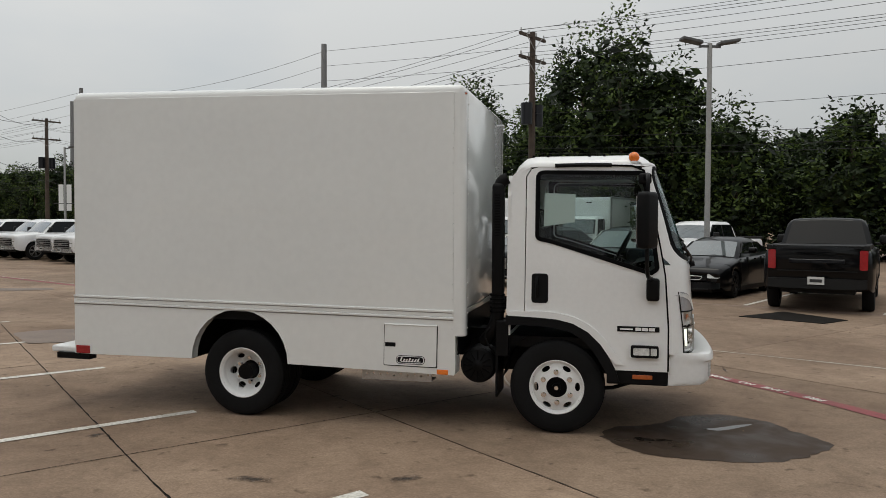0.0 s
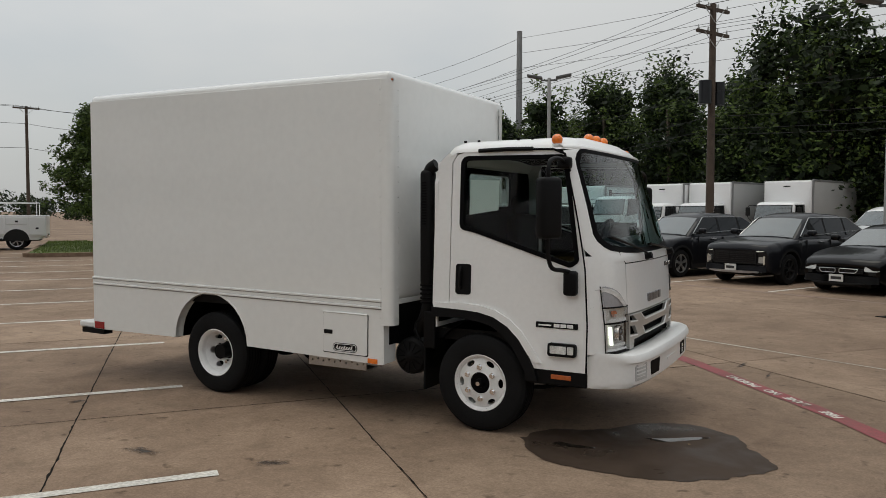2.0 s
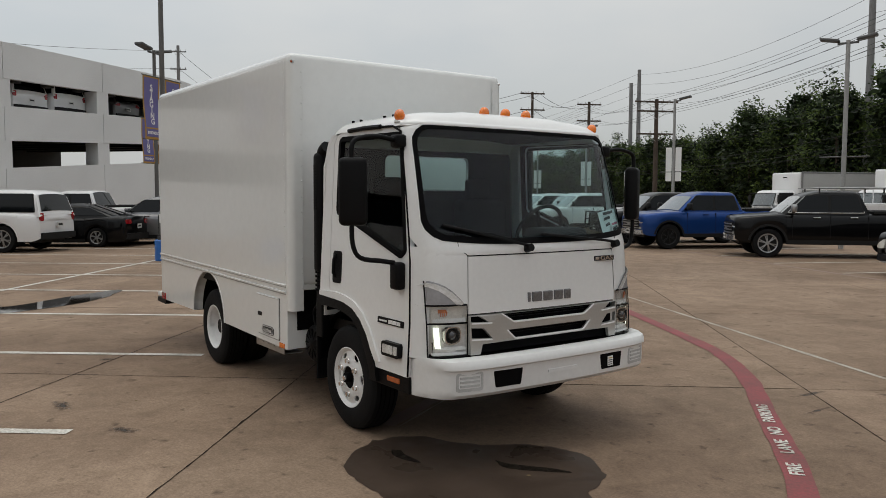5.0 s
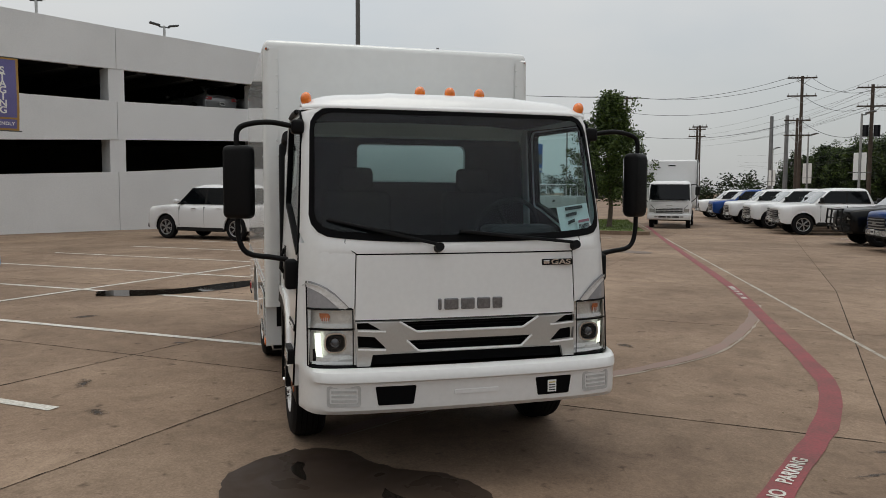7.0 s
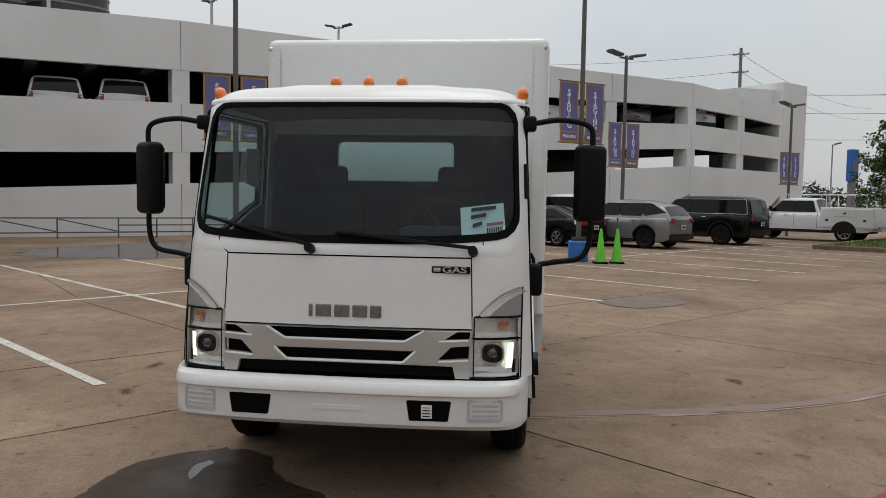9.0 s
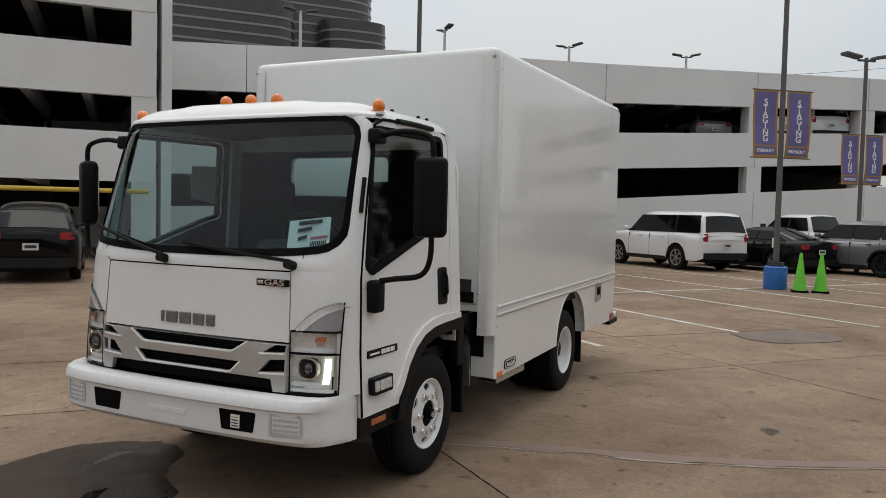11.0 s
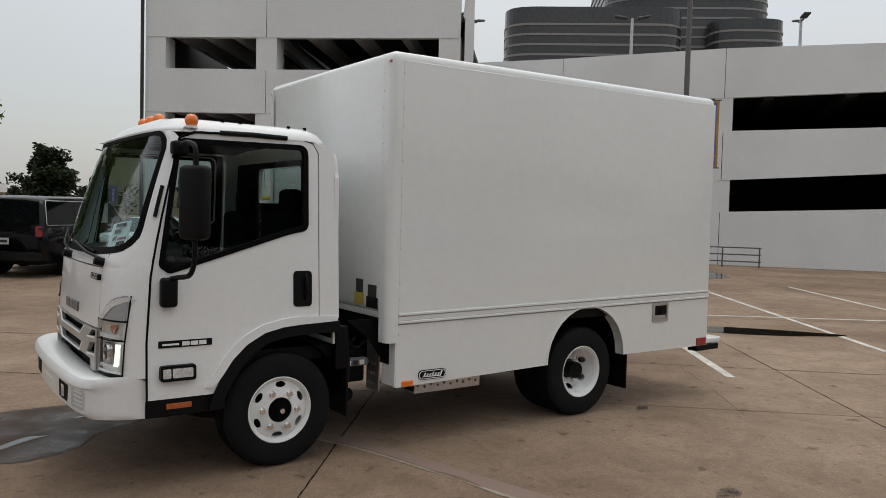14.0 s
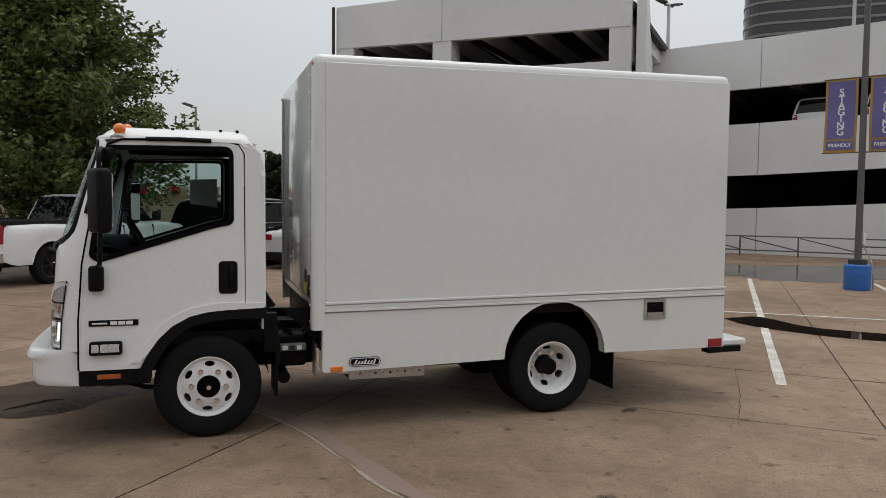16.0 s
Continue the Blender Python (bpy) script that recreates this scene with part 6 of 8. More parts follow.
# ---- dark glass tower far behind the garage ----
TGLASS = material("dark bronze glass", (0.06, 0.062, 0.065), 0.25, 0.2, 0.25, 0.05, 1.5)
TBAND = material("grey spandrel band", (0.23, 0.225, 0.22), 0.5, 0.1, 0.1, 0.05, 1.0)
tower = thing("office_tower", "dark glass office tower with pale horizontal bands", "tower")
fw, rt = Vector((-0.6415, -0.766, 0)).normalized(), Vector((-0.766, 0.6415, 0)).normalized()
tm = Matrix((rt.to_4d(), fw.to_4d(), (0, 0, 1, 0), (0, 0, 0, 1))).transposed()
tm.translation = Vector((2.5, 5.4, 0)) + fw * 150
tm[3][3] = 1.0
tower.matrix_world = tm


def storey_wall(x0, x1, y0, y1, z1, rr):
    outline = rounded([(x0, y0), (x1, y0), (x1, y1), (x0, y1)], [rr, rr, 0, 0], 8)
    part("glass_wall", plate(bmesh.new(), outline, [], lambda x, y: (x, y, z1), lambda x, y: (x, y, 0)), TGLASS, tower, "dark glass wall")
    for k in range(1, int(z1 / 1.9)):
        z = k * 1.9
        part("floor_band", plate(bmesh.new(), inset(outline, -0.12), [], lambda x, y, z=z: (x, y, z + 0.42), lambda x, y, z=z: (x, y, z)), TBAND, tower)


storey_wall(-1.0, 33, 0, 30, 41.5, 6)
storey_wall(19.5, 52.5, 10, 44, 62, 8)
storey_wall(39, 53, 4, 20, 40.5, 5)

# ---- parked vehicles ----
def paint(name, c, metal=0.0, rough=0.3):
    return material(name, c, rough, metal, 0.05, 1.0, 40, 0, 0.5 if c[0] > 0.1 else 0.42, spec=0.3 if c[0] > 0.1 else 0.05)


CARWHITE = paint("white car paint", (0.76, 0.76, 0.76))
CARBLACK = paint("black car paint", (0.003, 0.003, 0.0035))
CARGREY = paint("dark grey car paint", (0.012, 0.0125, 0.015), 0.3)
CARSILVER = paint("silver car paint", (0.24, 0.24, 0.245), 0.6)
CARBLUE = paint("blue car paint", (0.012, 0.05, 0.20), 0.4)
CARGLASS = material("dark car glass", (0.004, 0.005, 0.006), 0.04, 0, 0.1, 2, 30, 0, 0.08, spec=0.22)
# Raised, mottled base colour carries part of the sky's reflection.
LIGHTGLASS = material("windshield glass with sky sheen", (0.045, 0.062, 0.064), 0.04, 0, 0.5, 1.2, 8, 0, 1.0, spec=1.0)
BOXGREY = material("pale grey box panels", (0.42, 0.42, 0.41), 0.5, 0, 0.1, 0.6, 20)
BOXRAIL = material("dull aluminium rail", (0.26, 0.26, 0.26), 0.5, 0.4, 0.15, 2, 30)
TRIM = material("black car trim", (0.010, 0.010, 0.010), 0.6, 0, 0.2, 5, 80, spec=0.25)
LAMPC = material("car lamp glass", (0.40, 0.40, 0.38), 0.12, 0.3, 0.2, 12, 60, 0, 0.8)
PALELAMP = material("cloudy lamp cover", (0.55, 0.53, 0.46), 0.15, 0, 0.15, 6, 30, 0, 0.9)
ALLOY = material("alloy wheel", (0.42, 0.42, 0.42), 0.3, 0.8, 0.2, 8, 60)
DARKALLOY = material("black alloy wheel", (0.02, 0.02, 0.02), 0.4, 0.4, 0.2, 8, 60)
PLATEM = material("number plate", (0.6, 0.6, 0.58), 0.5, 0, 0.1)

# shapes: half-plan, axles, tyre, and the lines of hood, roof and tail, from the front axle backwards
SHAPES = {
    "sedan": dict(W=1.84, wb=2.80, fo=0.92, ro=1.06, r=0.33, sill=0.20, top=[(0.92, 0.60), (0.88, 0.68), (0.70, 0.76), (0.0, 0.89), (-0.62, 0.96), (-2.2, 0.985), (-3.2, 1.02), (-3.72, 1.01), (-3.82, 0.95), (-3.86, 0.84)], roof=[(-0.42, 0.93), (-1.25, 1.36), (-1.65, 1.435), (-2.25, 1.42), (-3.35, 1.03)], pillars=[-1.98], bow=0.20),
    "suv": dict(W=1.90, wb=2.86, fo=0.93, ro=0.98, r=0.37, sill=0.27, top=[(0.93, 0.80), (0.90, 0.90), (0.76, 0.965), (0.1, 1.05), (-0.52, 1.09), (-2.6, 1.10), (-3.5, 1.13), (-3.76, 1.10), (-3.84, 0.98)], roof=[(-0.36, 1.07), (-1.16, 1.60), (-1.6, 1.70), (-2.7, 1.66), (-3.42, 1.50), (-3.78, 1.12)], pillars=[-1.78, -2.72], bow=0.20),
    "bigsuv": dict(W=2.05, wb=3.07, fo=1.0, ro=1.22, r=0.41, sill=0.34, top=[(1.0, 0.95), (0.97, 1.07), (0.8, 1.13), (0.1, 1.18), (-0.50, 1.21), (-3.0, 1.21), (-4.1, 1.20), (-4.24, 1.14), (-4.29, 0.98)], roof=[(-0.36, 1.19), (-1.02, 1.78), (-1.45, 1.89), (-3.7, 1.87), (-4.05, 1.80), (-4.23, 1.20)], pillars=[-1.74, -2.90], bow=0.13),
    "pickup": dict(W=2.05, wb=3.80, fo=0.98, ro=1.15, r=0.42, sill=0.44, top=[(0.98, 1.02), (0.95, 1.13), (0.80, 1.18), (0.1, 1.24), (-0.50, 1.27), (-2.6, 1.27), (-4.80, 1.30), (-4.93, 1.28), (-4.95, 1.18)], roof=[(-0.36, 1.25), (-0.98, 1.80), (-1.35, 1.91), (-2.45, 1.90), (-2.72, 1.28)], pillars=[-1.66], bow=0.12),
}


def arch(cx, cz, r, a0, a1, n=9):
    return [(cx + r * math.cos(radians(a0 + (a1 - a0) * k / n)), cz + r * math.sin(radians(a0 + (a1 - a0) * k / n))) for k in range(n + 1)]


def car(kind, mat, at, heading, label, category="car", wheelmat=None, glass=None, group="", rack=False, guard=False, service=False, bright=False, face=""):
    """A parked vehicle; at: the middle of its front axle on the ground."""
    sh = SHAPES[kind]
    W, wb, r = sh["W"] / 2, sh["wb"], sh["r"]
    top = thing(kind.replace("bigsuv", "suv").replace("sedan", "sedan_car").replace("pickup", "pickup_truck"), label, category, pose(at[0], at[1], 0, 0, 0, yaw_of(Vector((*heading, 0)))), group)
    fo, ro, sill, bow = sh["fo"], sh["ro"], sh["sill"], sh["bow"]
    ar = r * 1.17
    back = -wb - ro
    line = smooth_line([(x, 0, z) for x, z in sh["top"]], 5)
    lx, lz = [p.x for p in line][::-1], [p.z for p in line][::-1]

    def z_top(x):
        return float(np.interp(x, lx, lz))

    def z_low(x):
        for c in (0.0, -wb):
            if abs(x - c) < ar + 1e-6:
                return r + math.sqrt(max(0.0, ar * ar - (x - c) ** 2))
        lift = max(0.0, (x - fo + 0.30) / 0.30, (back + 0.30 - x) / 0.30)
        return sill + 0.10 * lift * lift

    def plan(x):
        k = max(0.0, (x - fo + 0.62) / 0.62, (back + 0.62 - x) / 0.62)
        k2 = max(0.0, (x - fo + 0.16) / 0.16, (back + 0.16 - x) / 0.16)
        return 1 - 0.075 * k * k - 0.055 * k2 * k2

    def bent(x, y):
        """Nose and tail are bowed in plan."""
        kf, kr = max(0.0, (x - fo + 1.0)), max(0.0, back + 0.8 - x) / 0.8
        return x - bow * kf * kf * (y / W) ** 2 + 0.09 * kr * kr * (y / W) ** 2

    def front_x(y):
        return bent(fo, y)

    def rear_x(y):
        return bent(back, y)
    stations = set(np.linspace(back, fo, 40).tolist()) | {fo - 0.01, fo - 0.03, fo - 0.07, fo - 0.12, back + 0.02, back + 0.06, back + 0.12}
    stations = {x for x in stations if abs(x) > ar + 0.03 and abs(x + wb) > ar + 0.03}
    for c in (0.0, -wb):
        stations |= {c + ar * math.cos(radians(a)) for a in range(0, 181, 12)} | {c + ar + 0.006, c - ar - 0.006}
    sect = [(0.0, 0.975), (0.10, 0.988), (0.28, 1.0), (0.52, 1.0), (0.74, 0.992), (0.86, 0.972), (0.935, 0.935), (0.98, 0.88), (1.0, 0.80)]
    bm = bmesh.new()
    rows = []
    for x in sorted(stations):
        zb, zt_, w = z_low(x), z_top(x), W * plan(x)
        half = [(w * fy, zb + (zt_ - zb) * f) for f, fy in sect] + [(w * 0.45, zt_ + 0.022), (0.0, zt_ + 0.03)]
        rows.append([(bent(x, y), y, z) for y, z in half] + [(bent(x, y), -y, z) for y, z in half[-2::-1]])
    vs = grid(bm, rows)
    bm.faces.new(vs[0])
    bm.faces.new(vs[-1][::-1])
    part("body", bm, mat, top, "", 40)
    # cabin
    roof = sh["roof"]
    zb = min(roof[0][1], roof[-1][1]) - 0.06
    zt = max(z for _, z in roof)

    def cab_y(z):
        return W - 0.085 - (0.17 if kind in ("pickup", "bigsuv") else 0.23) * max(0, (z - zb)) / (zt - zb)
    rl = rounded([(x, z) for x, z in roof], [0, *([0.14] * (len(roof) - 2)), 0], 4)
    rl = [(roof[0][0] + 0.02, zb)] + rl + [(roof[-1][0] - 0.02, zb)]
    cb = bmesh.new()
    rows = []
    for x, z in rl:
        lo = zb - 0.05
        half = [(cab_y(zb), lo), (cab_y(max(lo, z - 0.10)), max(lo, z - 0.10)), (cab_y(z) - 0.03, max(lo, z - 0.035)), (cab_y(z) - 0.11, z), (cab_y(z) * 0.5, z + 0.02), (0, z + 0.028)]
        rows.append([(x, y, q) for y, q in half] + [(x, -y, q) for y, q in half[-2::-1]])
    grid(cb, rows)
    part("cabin", cb, mat, top, "", 40)
    # side glass between pillars
    gl = glass or CARGLASS
    zlo, zhi = max(roof[0][1], roof[-1][1]) + 0.03, zt - 0.125

    def edge_x(z, front):
        pts = roof if front else roof[::-1]
        for (xa, za), (xb, zb2) in zip(pts, pts[1:]):
            if za <= z <= zb2:
                return xa + (xb - xa) * (z - za) / max(1e-6, zb2 - za)
        return pts[0][0]
    cuts = sh["pillars"]
    fa, ra = (0.15, 0.10), (0.17, 0.12)
    kick = 0.13 if kind == "suv" else 0.0
    for s in (-1, 1):
        xs_ = [None, *cuts, None]
        dlo = rounded([(edge_x(zlo, False) + ra[0] - 0.04, zlo - 0.015 + kick), (edge_x(zlo, True) - fa[0] + 0.05, zlo - 0.015), (edge_x(zhi, True) - fa[1] + 0.03, zhi + 0.015), (edge_x(zhi, False) + ra[1] - 0.03, zhi + 0.015)], 0.05)
        part("window_surround", plate(bmesh.new(), dlo, [], lambda x, z, s=s: (x, s * (cab_y(z) + 0.004), z), lambda x, z, s=s: (x, s * (cab_y(z) - 0.02), z)), TRIM, top)
        if bright:
            loop = [(x, s * (cab_y(z) + 0.008), z) for x, z in dlo]
            part("bright_trim", tube(bmesh.new(), loop[:len(loop) // 2 + 1] if kind == "pickup" else loop + loop[:1], 0.013, 5), ALLOY, top, "bright window trim")
        for a, b in zip(xs_, xs_[1:]):
            x1l, x1h = (edge_x(zlo, True) - fa[0], edge_x(zhi, True) - fa[1]) if a is None else (a - 0.04, a - 0.04)
            x0l, x0h = (edge_x(zlo, False) + ra[0], edge_x(zhi, False) + ra[1]) if b is None else (b + 0.04, b + 0.04)
            if x0l > x1l - 0.1:
                continue
            poly = rounded([(x0l, zlo + (kick if b is None else 0)), (x1l, zlo), (x1h, zhi), (x0h, zhi)], 0.04)
            part("side_window", plate(bmesh.new(), poly, [], lambda x, z, s=s: (x, s * (cab_y(z) + 0.010), z), lambda x, z, s=s: (x, s * (cab_y(z) - 0.015), z)), gl, top)
        part("sill_trim", B(-wb + ar, -ar, *sorted((s * (W - 0.09), s * (W - 0.012))), sill - 0.05, sill + 0.10, bevel=0.02, seg=1), TRIM, top)
        mx = edge_x(zlo, True) - 0.30
        hm = 0.22 if kind == "pickup" else 0.14
        mb = B(mx, mx + 0.15, *sorted((s * (W + 0.0), s * (W + 0.20))), zlo + 0.01, zlo + 0.01 + hm, bevel=0.045)
        part("door_mirror", mb, ALLOY if bright and kind == "pickup" else (mat if kind != "pickup" else TRIM), top, "", 50)
        part("mirror_foot", B(mx + 0.02, mx + 0.09, *sorted((s * (W - 0.10), s * (W + 0.04))), zlo - 0.01, zlo + 0.05, bevel=0.01, seg=1), TRIM, top)
        for c in ([edge_x(zlo, True) - 0.25] + cuts[:1]):
            part("door_handle", B(c - 0.78 + 0.06, c - 0.78 + 0.26, *sorted((s * (W - 0.04), s * (W + 0.022))), zlo - 0.16, zlo - 0.13, bevel=0.01, seg=1), ALLOY if bright else mat, top)
        for c in [edge_x(zlo, True) - 0.22] + cuts[:1] + [max(cuts[0] - 1.0, roof[-1][0] + 0.05)]:
            part("door_seam", B(c - 0.005, c + 0.005, *sorted((s * (W - 0.05), s * (W + 0.0015))), sill + 0.12, zlo - 0.10), TRIM, top)
    # front and rear glass lie on the cabin's slopes

    def slope_glass(p, q, name, mt):
        (xa, za), (xb, zb2) = p, q
        d = Vector((xb - xa, 0, zb2 - za))
        nrm = Vector((-d.z, 0, d.x)).normalized()
        if nrm.z < 0:
            nrm = -nrm
        bmg = bmesh.new()
        rows = []
        for t in (0.06, 0.35, 0.65, 0.90):
            c = Vector((xa, 0, za)) + d * t + nrm * 0.010
            w = cab_y(c.z) - 0.095
            rows.append([(c.x, y, c.z + 0.030 * (1 - (y / w) ** 2)) for y in np.linspace(-w, w, 9)])
        grid(bmg, rows)
        part(name, bmg, mt, top, "", 60)
    slope_glass(roof[0], roof[1], "front_window", LIGHTGLASS)
    slope_glass(roof[-1], roof[-2], "rear_window", gl)
    for s in (-1, 1):
        wx, wz = roof[0][0] - 0.02, roof[0][1] + 0.035
        part("wiper", tube(bmesh.new(), [(wx, s * 0.12 - 0.2, wz), (wx - 0.07, s * 0.12 + 0.35, wz + 0.045)], 0.012, 4), TRIM, top)
    part("hood_gap", B(roof[0][0] - 0.02, roof[0][0] + 0.05, -W * 0.72, W * 0.72, roof[0][1] - 0.03, roof[0][1] + 0.036, bevel=0.01, seg=1), TRIM, top)
    # wheels
    for x in (0.0, -wb):
        for s in (-1, 1):
            t = bmesh.new()
            lathe(t, [(r * 0.62, -0.10), (r * 0.8, -0.115), (r * 0.95, -0.105), (r, -0.07), (r, 0.07), (r * 0.95, 0.105), (r * 0.8, 0.115), (r * 0.66, 0.105), (r * 0.62, 0.07)], 28, s * (W - 0.135), x, r, s)
            w = part("wheel", t, RUBBER, top, "", 40)
            d = bmesh.new()
            lathe(d, [(r * 0.66, 0.08), (r * 0.66, 0.10), (r * 0.60, 0.098), (r * 0.58, 0.05), (0.0, 0.045)], 28, s * (W - 0.135), x, r, s)
            part("wheel_well", d, TRIM, w, "", 40)
            rim = bmesh.new()
            lathe(rim, [(r * 0.67, 0.09), (r * 0.66, 0.108), (r * 0.60, 0.10), (r * 0.59, 0.085)], 28, s * (W - 0.135), x, r, s)
            wm = wheelmat or ALLOY
            part("rim", rim, wm, w, "", 40)
            sp = bmesh.new()
            arms = 5 if face == "old" else 6
            for k in range(arms):
                a = k * 2 * math.pi / arms + 0.3
                for off in ((-0.16, -0.08, 0.08, 0.16) if face == "old" else (-0.12, 0.12)):
                    c0 = Vector((x + 0.03 * math.cos(a), s * (W - 0.135 + 0.095), r + 0.03 * math.sin(a)))
                    c1 = Vector((x + r * 0.62 * math.cos(a + off), s * (W - 0.135 + 0.085), r + r * 0.62 * math.sin(a + off)))
                    tube(sp, [c0, c1], 0.016, 4)
            cyl(sp, (x, s * (W - 0.08), r), (x, s * (W - 0.03), r), 0.055, 10)
            part("spokes", sp, wm, w)
            well = bmesh.new()
            pts_a = arch(x, r, ar * 0.985, 180, 0, 10)
            grid(well, [[(px, s * py, pz) for px, pz in pts_a] for py in (W - 0.5, W - 0.05)])
            part("wheel_arch", well, TRIM, top)
            if kind != "sedan":
                lip_pts = arch(x, r, ar * 1.0, 172, 8, 12) + arch(x, r, ar * 1.12, 8, 172, 12)
                part("arch_trim", plate(bmesh.new(), lip_pts, [], lambda px, pz, s=s: (px, s * (W + 0.002), pz), lambda px, pz, s=s: (px, s * (W - 0.06), pz)), TRIM if mat is not CARWHITE or kind == "suv" else mat, top)
    part("underbody", B(-wb - ro + 0.25, fo - 0.25, -W + 0.35, W - 0.35, sill - 0.05, sill + 0.35), TRIM, top)
    # face: lamps, grille, bumper, plate
    def strip(y0, y1, z0, z1, out, depth, at_x, sgn, lean=0.0, n=8):
        """A bar along nose or tail that follows its bow."""
        sm = bmesh.new()
        rws = []
        for k in range(n + 1):
            y = y0 + (y1 - y0) * k / n
            xx = at_x(y)
            b_ = 0.012 if 0 < k < n else 0.0
            rws.append([(xx + sgn * out, y, z0 + 0.012 - b_), (xx + sgn * (out - lean), y, z1 - 0.012 + b_), (xx - sgn * depth, y, z1), (xx - sgn * depth, y, z0)])
        vv = grid(sm, rws, closed=True)
        sm.faces.new(vv[0])
        sm.faces.new(vv[-1][::-1])
        return sm
    big = kind in ("pickup", "bigsuv")
    zn = sh["top"][0][1]
    wn_ = W * 0.87
    light = mat in (CARWHITE, CARBLUE) or bright
    g0, g1 = (sill + 0.22, zn - 0.02) if kind != "sedan" else (sill + 0.24, zn - 0.04)
    gw = wn_ * (0.74 if big else 0.62)
    if face == "old":
        # split grille with bright surrounds and a bar between
        for z0, z1 in ((zn - 0.08, zn + 0.005), (zn - 0.27, zn - 0.12)):
            part("grille_surround", strip(-0.45, 0.45, z0 - 0.018, z1 + 0.018, 0.010, 0.05, front_x, 1), ALLOY, top, "bright grille surround")
            part("grille", strip(-0.42, 0.42, z0, z1, 0.018, 0.05, front_x, 1), TRIM, top, "black mesh grille")
            for k in range(3):
                zz = z0 + (z1 - z0) * (k + 0.6) / 3.4
                part("grille_bar", strip(-0.415, 0.415, zz, zz + 0.010, 0.022, 0.02, front_x, 1), CARGREY, top)
        part("grille_mark", strip(-0.10, 0.10, zn - 0.125, zn - 0.065, 0.03, 0.02, front_x, 1, 0, 3), ALLOY, top, "plain bright mark")
        part("lower_grille", strip(-0.55, 0.55, sill + 0.10, sill + 0.17, 0.03, 0.03, front_x, 1), TRIM, top)
    elif face == "new":
        part("grille", strip(-wn_ * 0.72, wn_ * 0.72, sill + 0.24, zn + 0.0, 0.010, 0.05, front_x, 1), TRIM, top, "dark mesh grille")
        for k in range(5):
            zz = sill + 0.28 + k * (zn - sill - 0.30) / 5
            part("grille_bar", strip(-wn_ * 0.70, wn_ * 0.70, zz, zz + 0.022, 0.020, 0.02, front_x, 1), CARGREY, top)
            for j in range(8):
                y = -0.53 + 1.06 * j / 7
                part("grille_cell", strip(y - 0.012, y + 0.012, zz + 0.018, zz + 0.06, 0.018, 0.02, front_x, 1, 0, 2), CARGREY, top)
        part("chin_bar", strip(-wn_ * 0.80, wn_ * 0.80, sill + 0.03, sill + 0.075, 0.075, 0.1, front_x, 1), ALLOY, top, "silver chin bar")
        for s in (-1, 1):
            part("day_lamp", strip(s * wn_ * 0.70, s * wn_ * 0.93, zn - 0.005, zn + 0.025, 0.010, 0.06, front_x, 1, 0.02, 4), PALELAMP, top, "slim white day lamp")
            part("side_lamp", strip(s * wn_ * 0.90, s * wn_ * 0.94, sill + 0.22, zn - 0.10, 0.016, 0.05, front_x, 1, 0, 2), PALELAMP, top, "upright white lamp")
            part("lamp_pocket", strip(s * wn_ * 0.78, s * wn_ * 0.90, sill + 0.26, zn - 0.12, 0.010, 0.05, front_x, 1, 0, 2), LAMPC, top)
    else:
        part("grille", strip(-gw, gw, g0, g1, 0.008, 0.05, front_x, 1), TRIM, top, "black grille")
        for k in range(4 if big else 3):
            zz = g0 + (g1 - g0) * (k + 0.25) / (4 if big else 3)
            part("grille_bar", strip(-gw * 0.98, gw * 0.98, zz, zz + (0.035 if light else 0.02), 0.022, 0.02, front_x, 1), ALLOY if light else CARGREY, top)
        if kind == "sedan" and mat is CARBLACK:
            for s in (-1, 1):
                rim_pts = rounded([(s * 0.04, g0 + 0.02), (s * 0.36, g0 + 0.02), (s * 0.42, g1 - 0.02), (s * 0.04, g1 - 0.01)], 0.03)
                part("grille_surround", tube(bmesh.new(), [(front_x(y) + 0.026, y, z) for y, z in rim_pts + rim_pts[:1]], 0.009, 5), ALLOY, top, "bright grille surround")
        else:
            part("grille_mark", strip(-0.13, 0.13, (g0 + g1) / 2 - 0.02, (g0 + g1) / 2 + 0.045, 0.034, 0.02, front_x, 1, 0, 3), ALLOY, top, "plain bright mark")
    part("front_bumper", strip(-wn_ * 0.99, wn_ * 0.99, sill + 0.04, sill + 0.20, 0.05 if big else 0.022, 0.1, front_x, 1, 0.015), (CHROME if kind == "pickup" and light else TRIM if big else mat), top, "", 50)
    part("skid_strip", strip(-wn_ * 0.7, wn_ * 0.7, sill + 0.02, sill + 0.055, 0.06, 0.08, front_x, 1), ALLOY if kind == "suv" else TRIM, top)
    for s in (-1, 1):
        h0, h1 = (zn - 0.16, zn - 0.02) if big else (zn - 0.10, zn + 0.035)
        if face == "old":
            part("headlight", strip(s * wn_ * 0.60, s * wn_ * 0.995, zn - 0.20, zn + 0.01, 0.018, 0.30, front_x, 1, 0.04, 6), PALELAMP, top, "large cloudy headlight", 50)
        elif face != "new":
            part("headlight", strip(s * wn_ * (0.75 if big else 0.64), s * wn_ * 0.985, h0, h1, 0.006, 0.12, front_x, 1, 0.03 if big else 0.05, 6), LAMPC, top, "clear headlight", 50)
        part("fog_lamp", strip(s * wn_ * 0.74, s * wn_ * 0.9, sill + 0.22, sill + 0.30, 0.006, 0.04, front_x, 1, 0, 3), LAMPC if kind == "pickup" and light else TRIM, top)
        zr = sh["top"][-1][1]
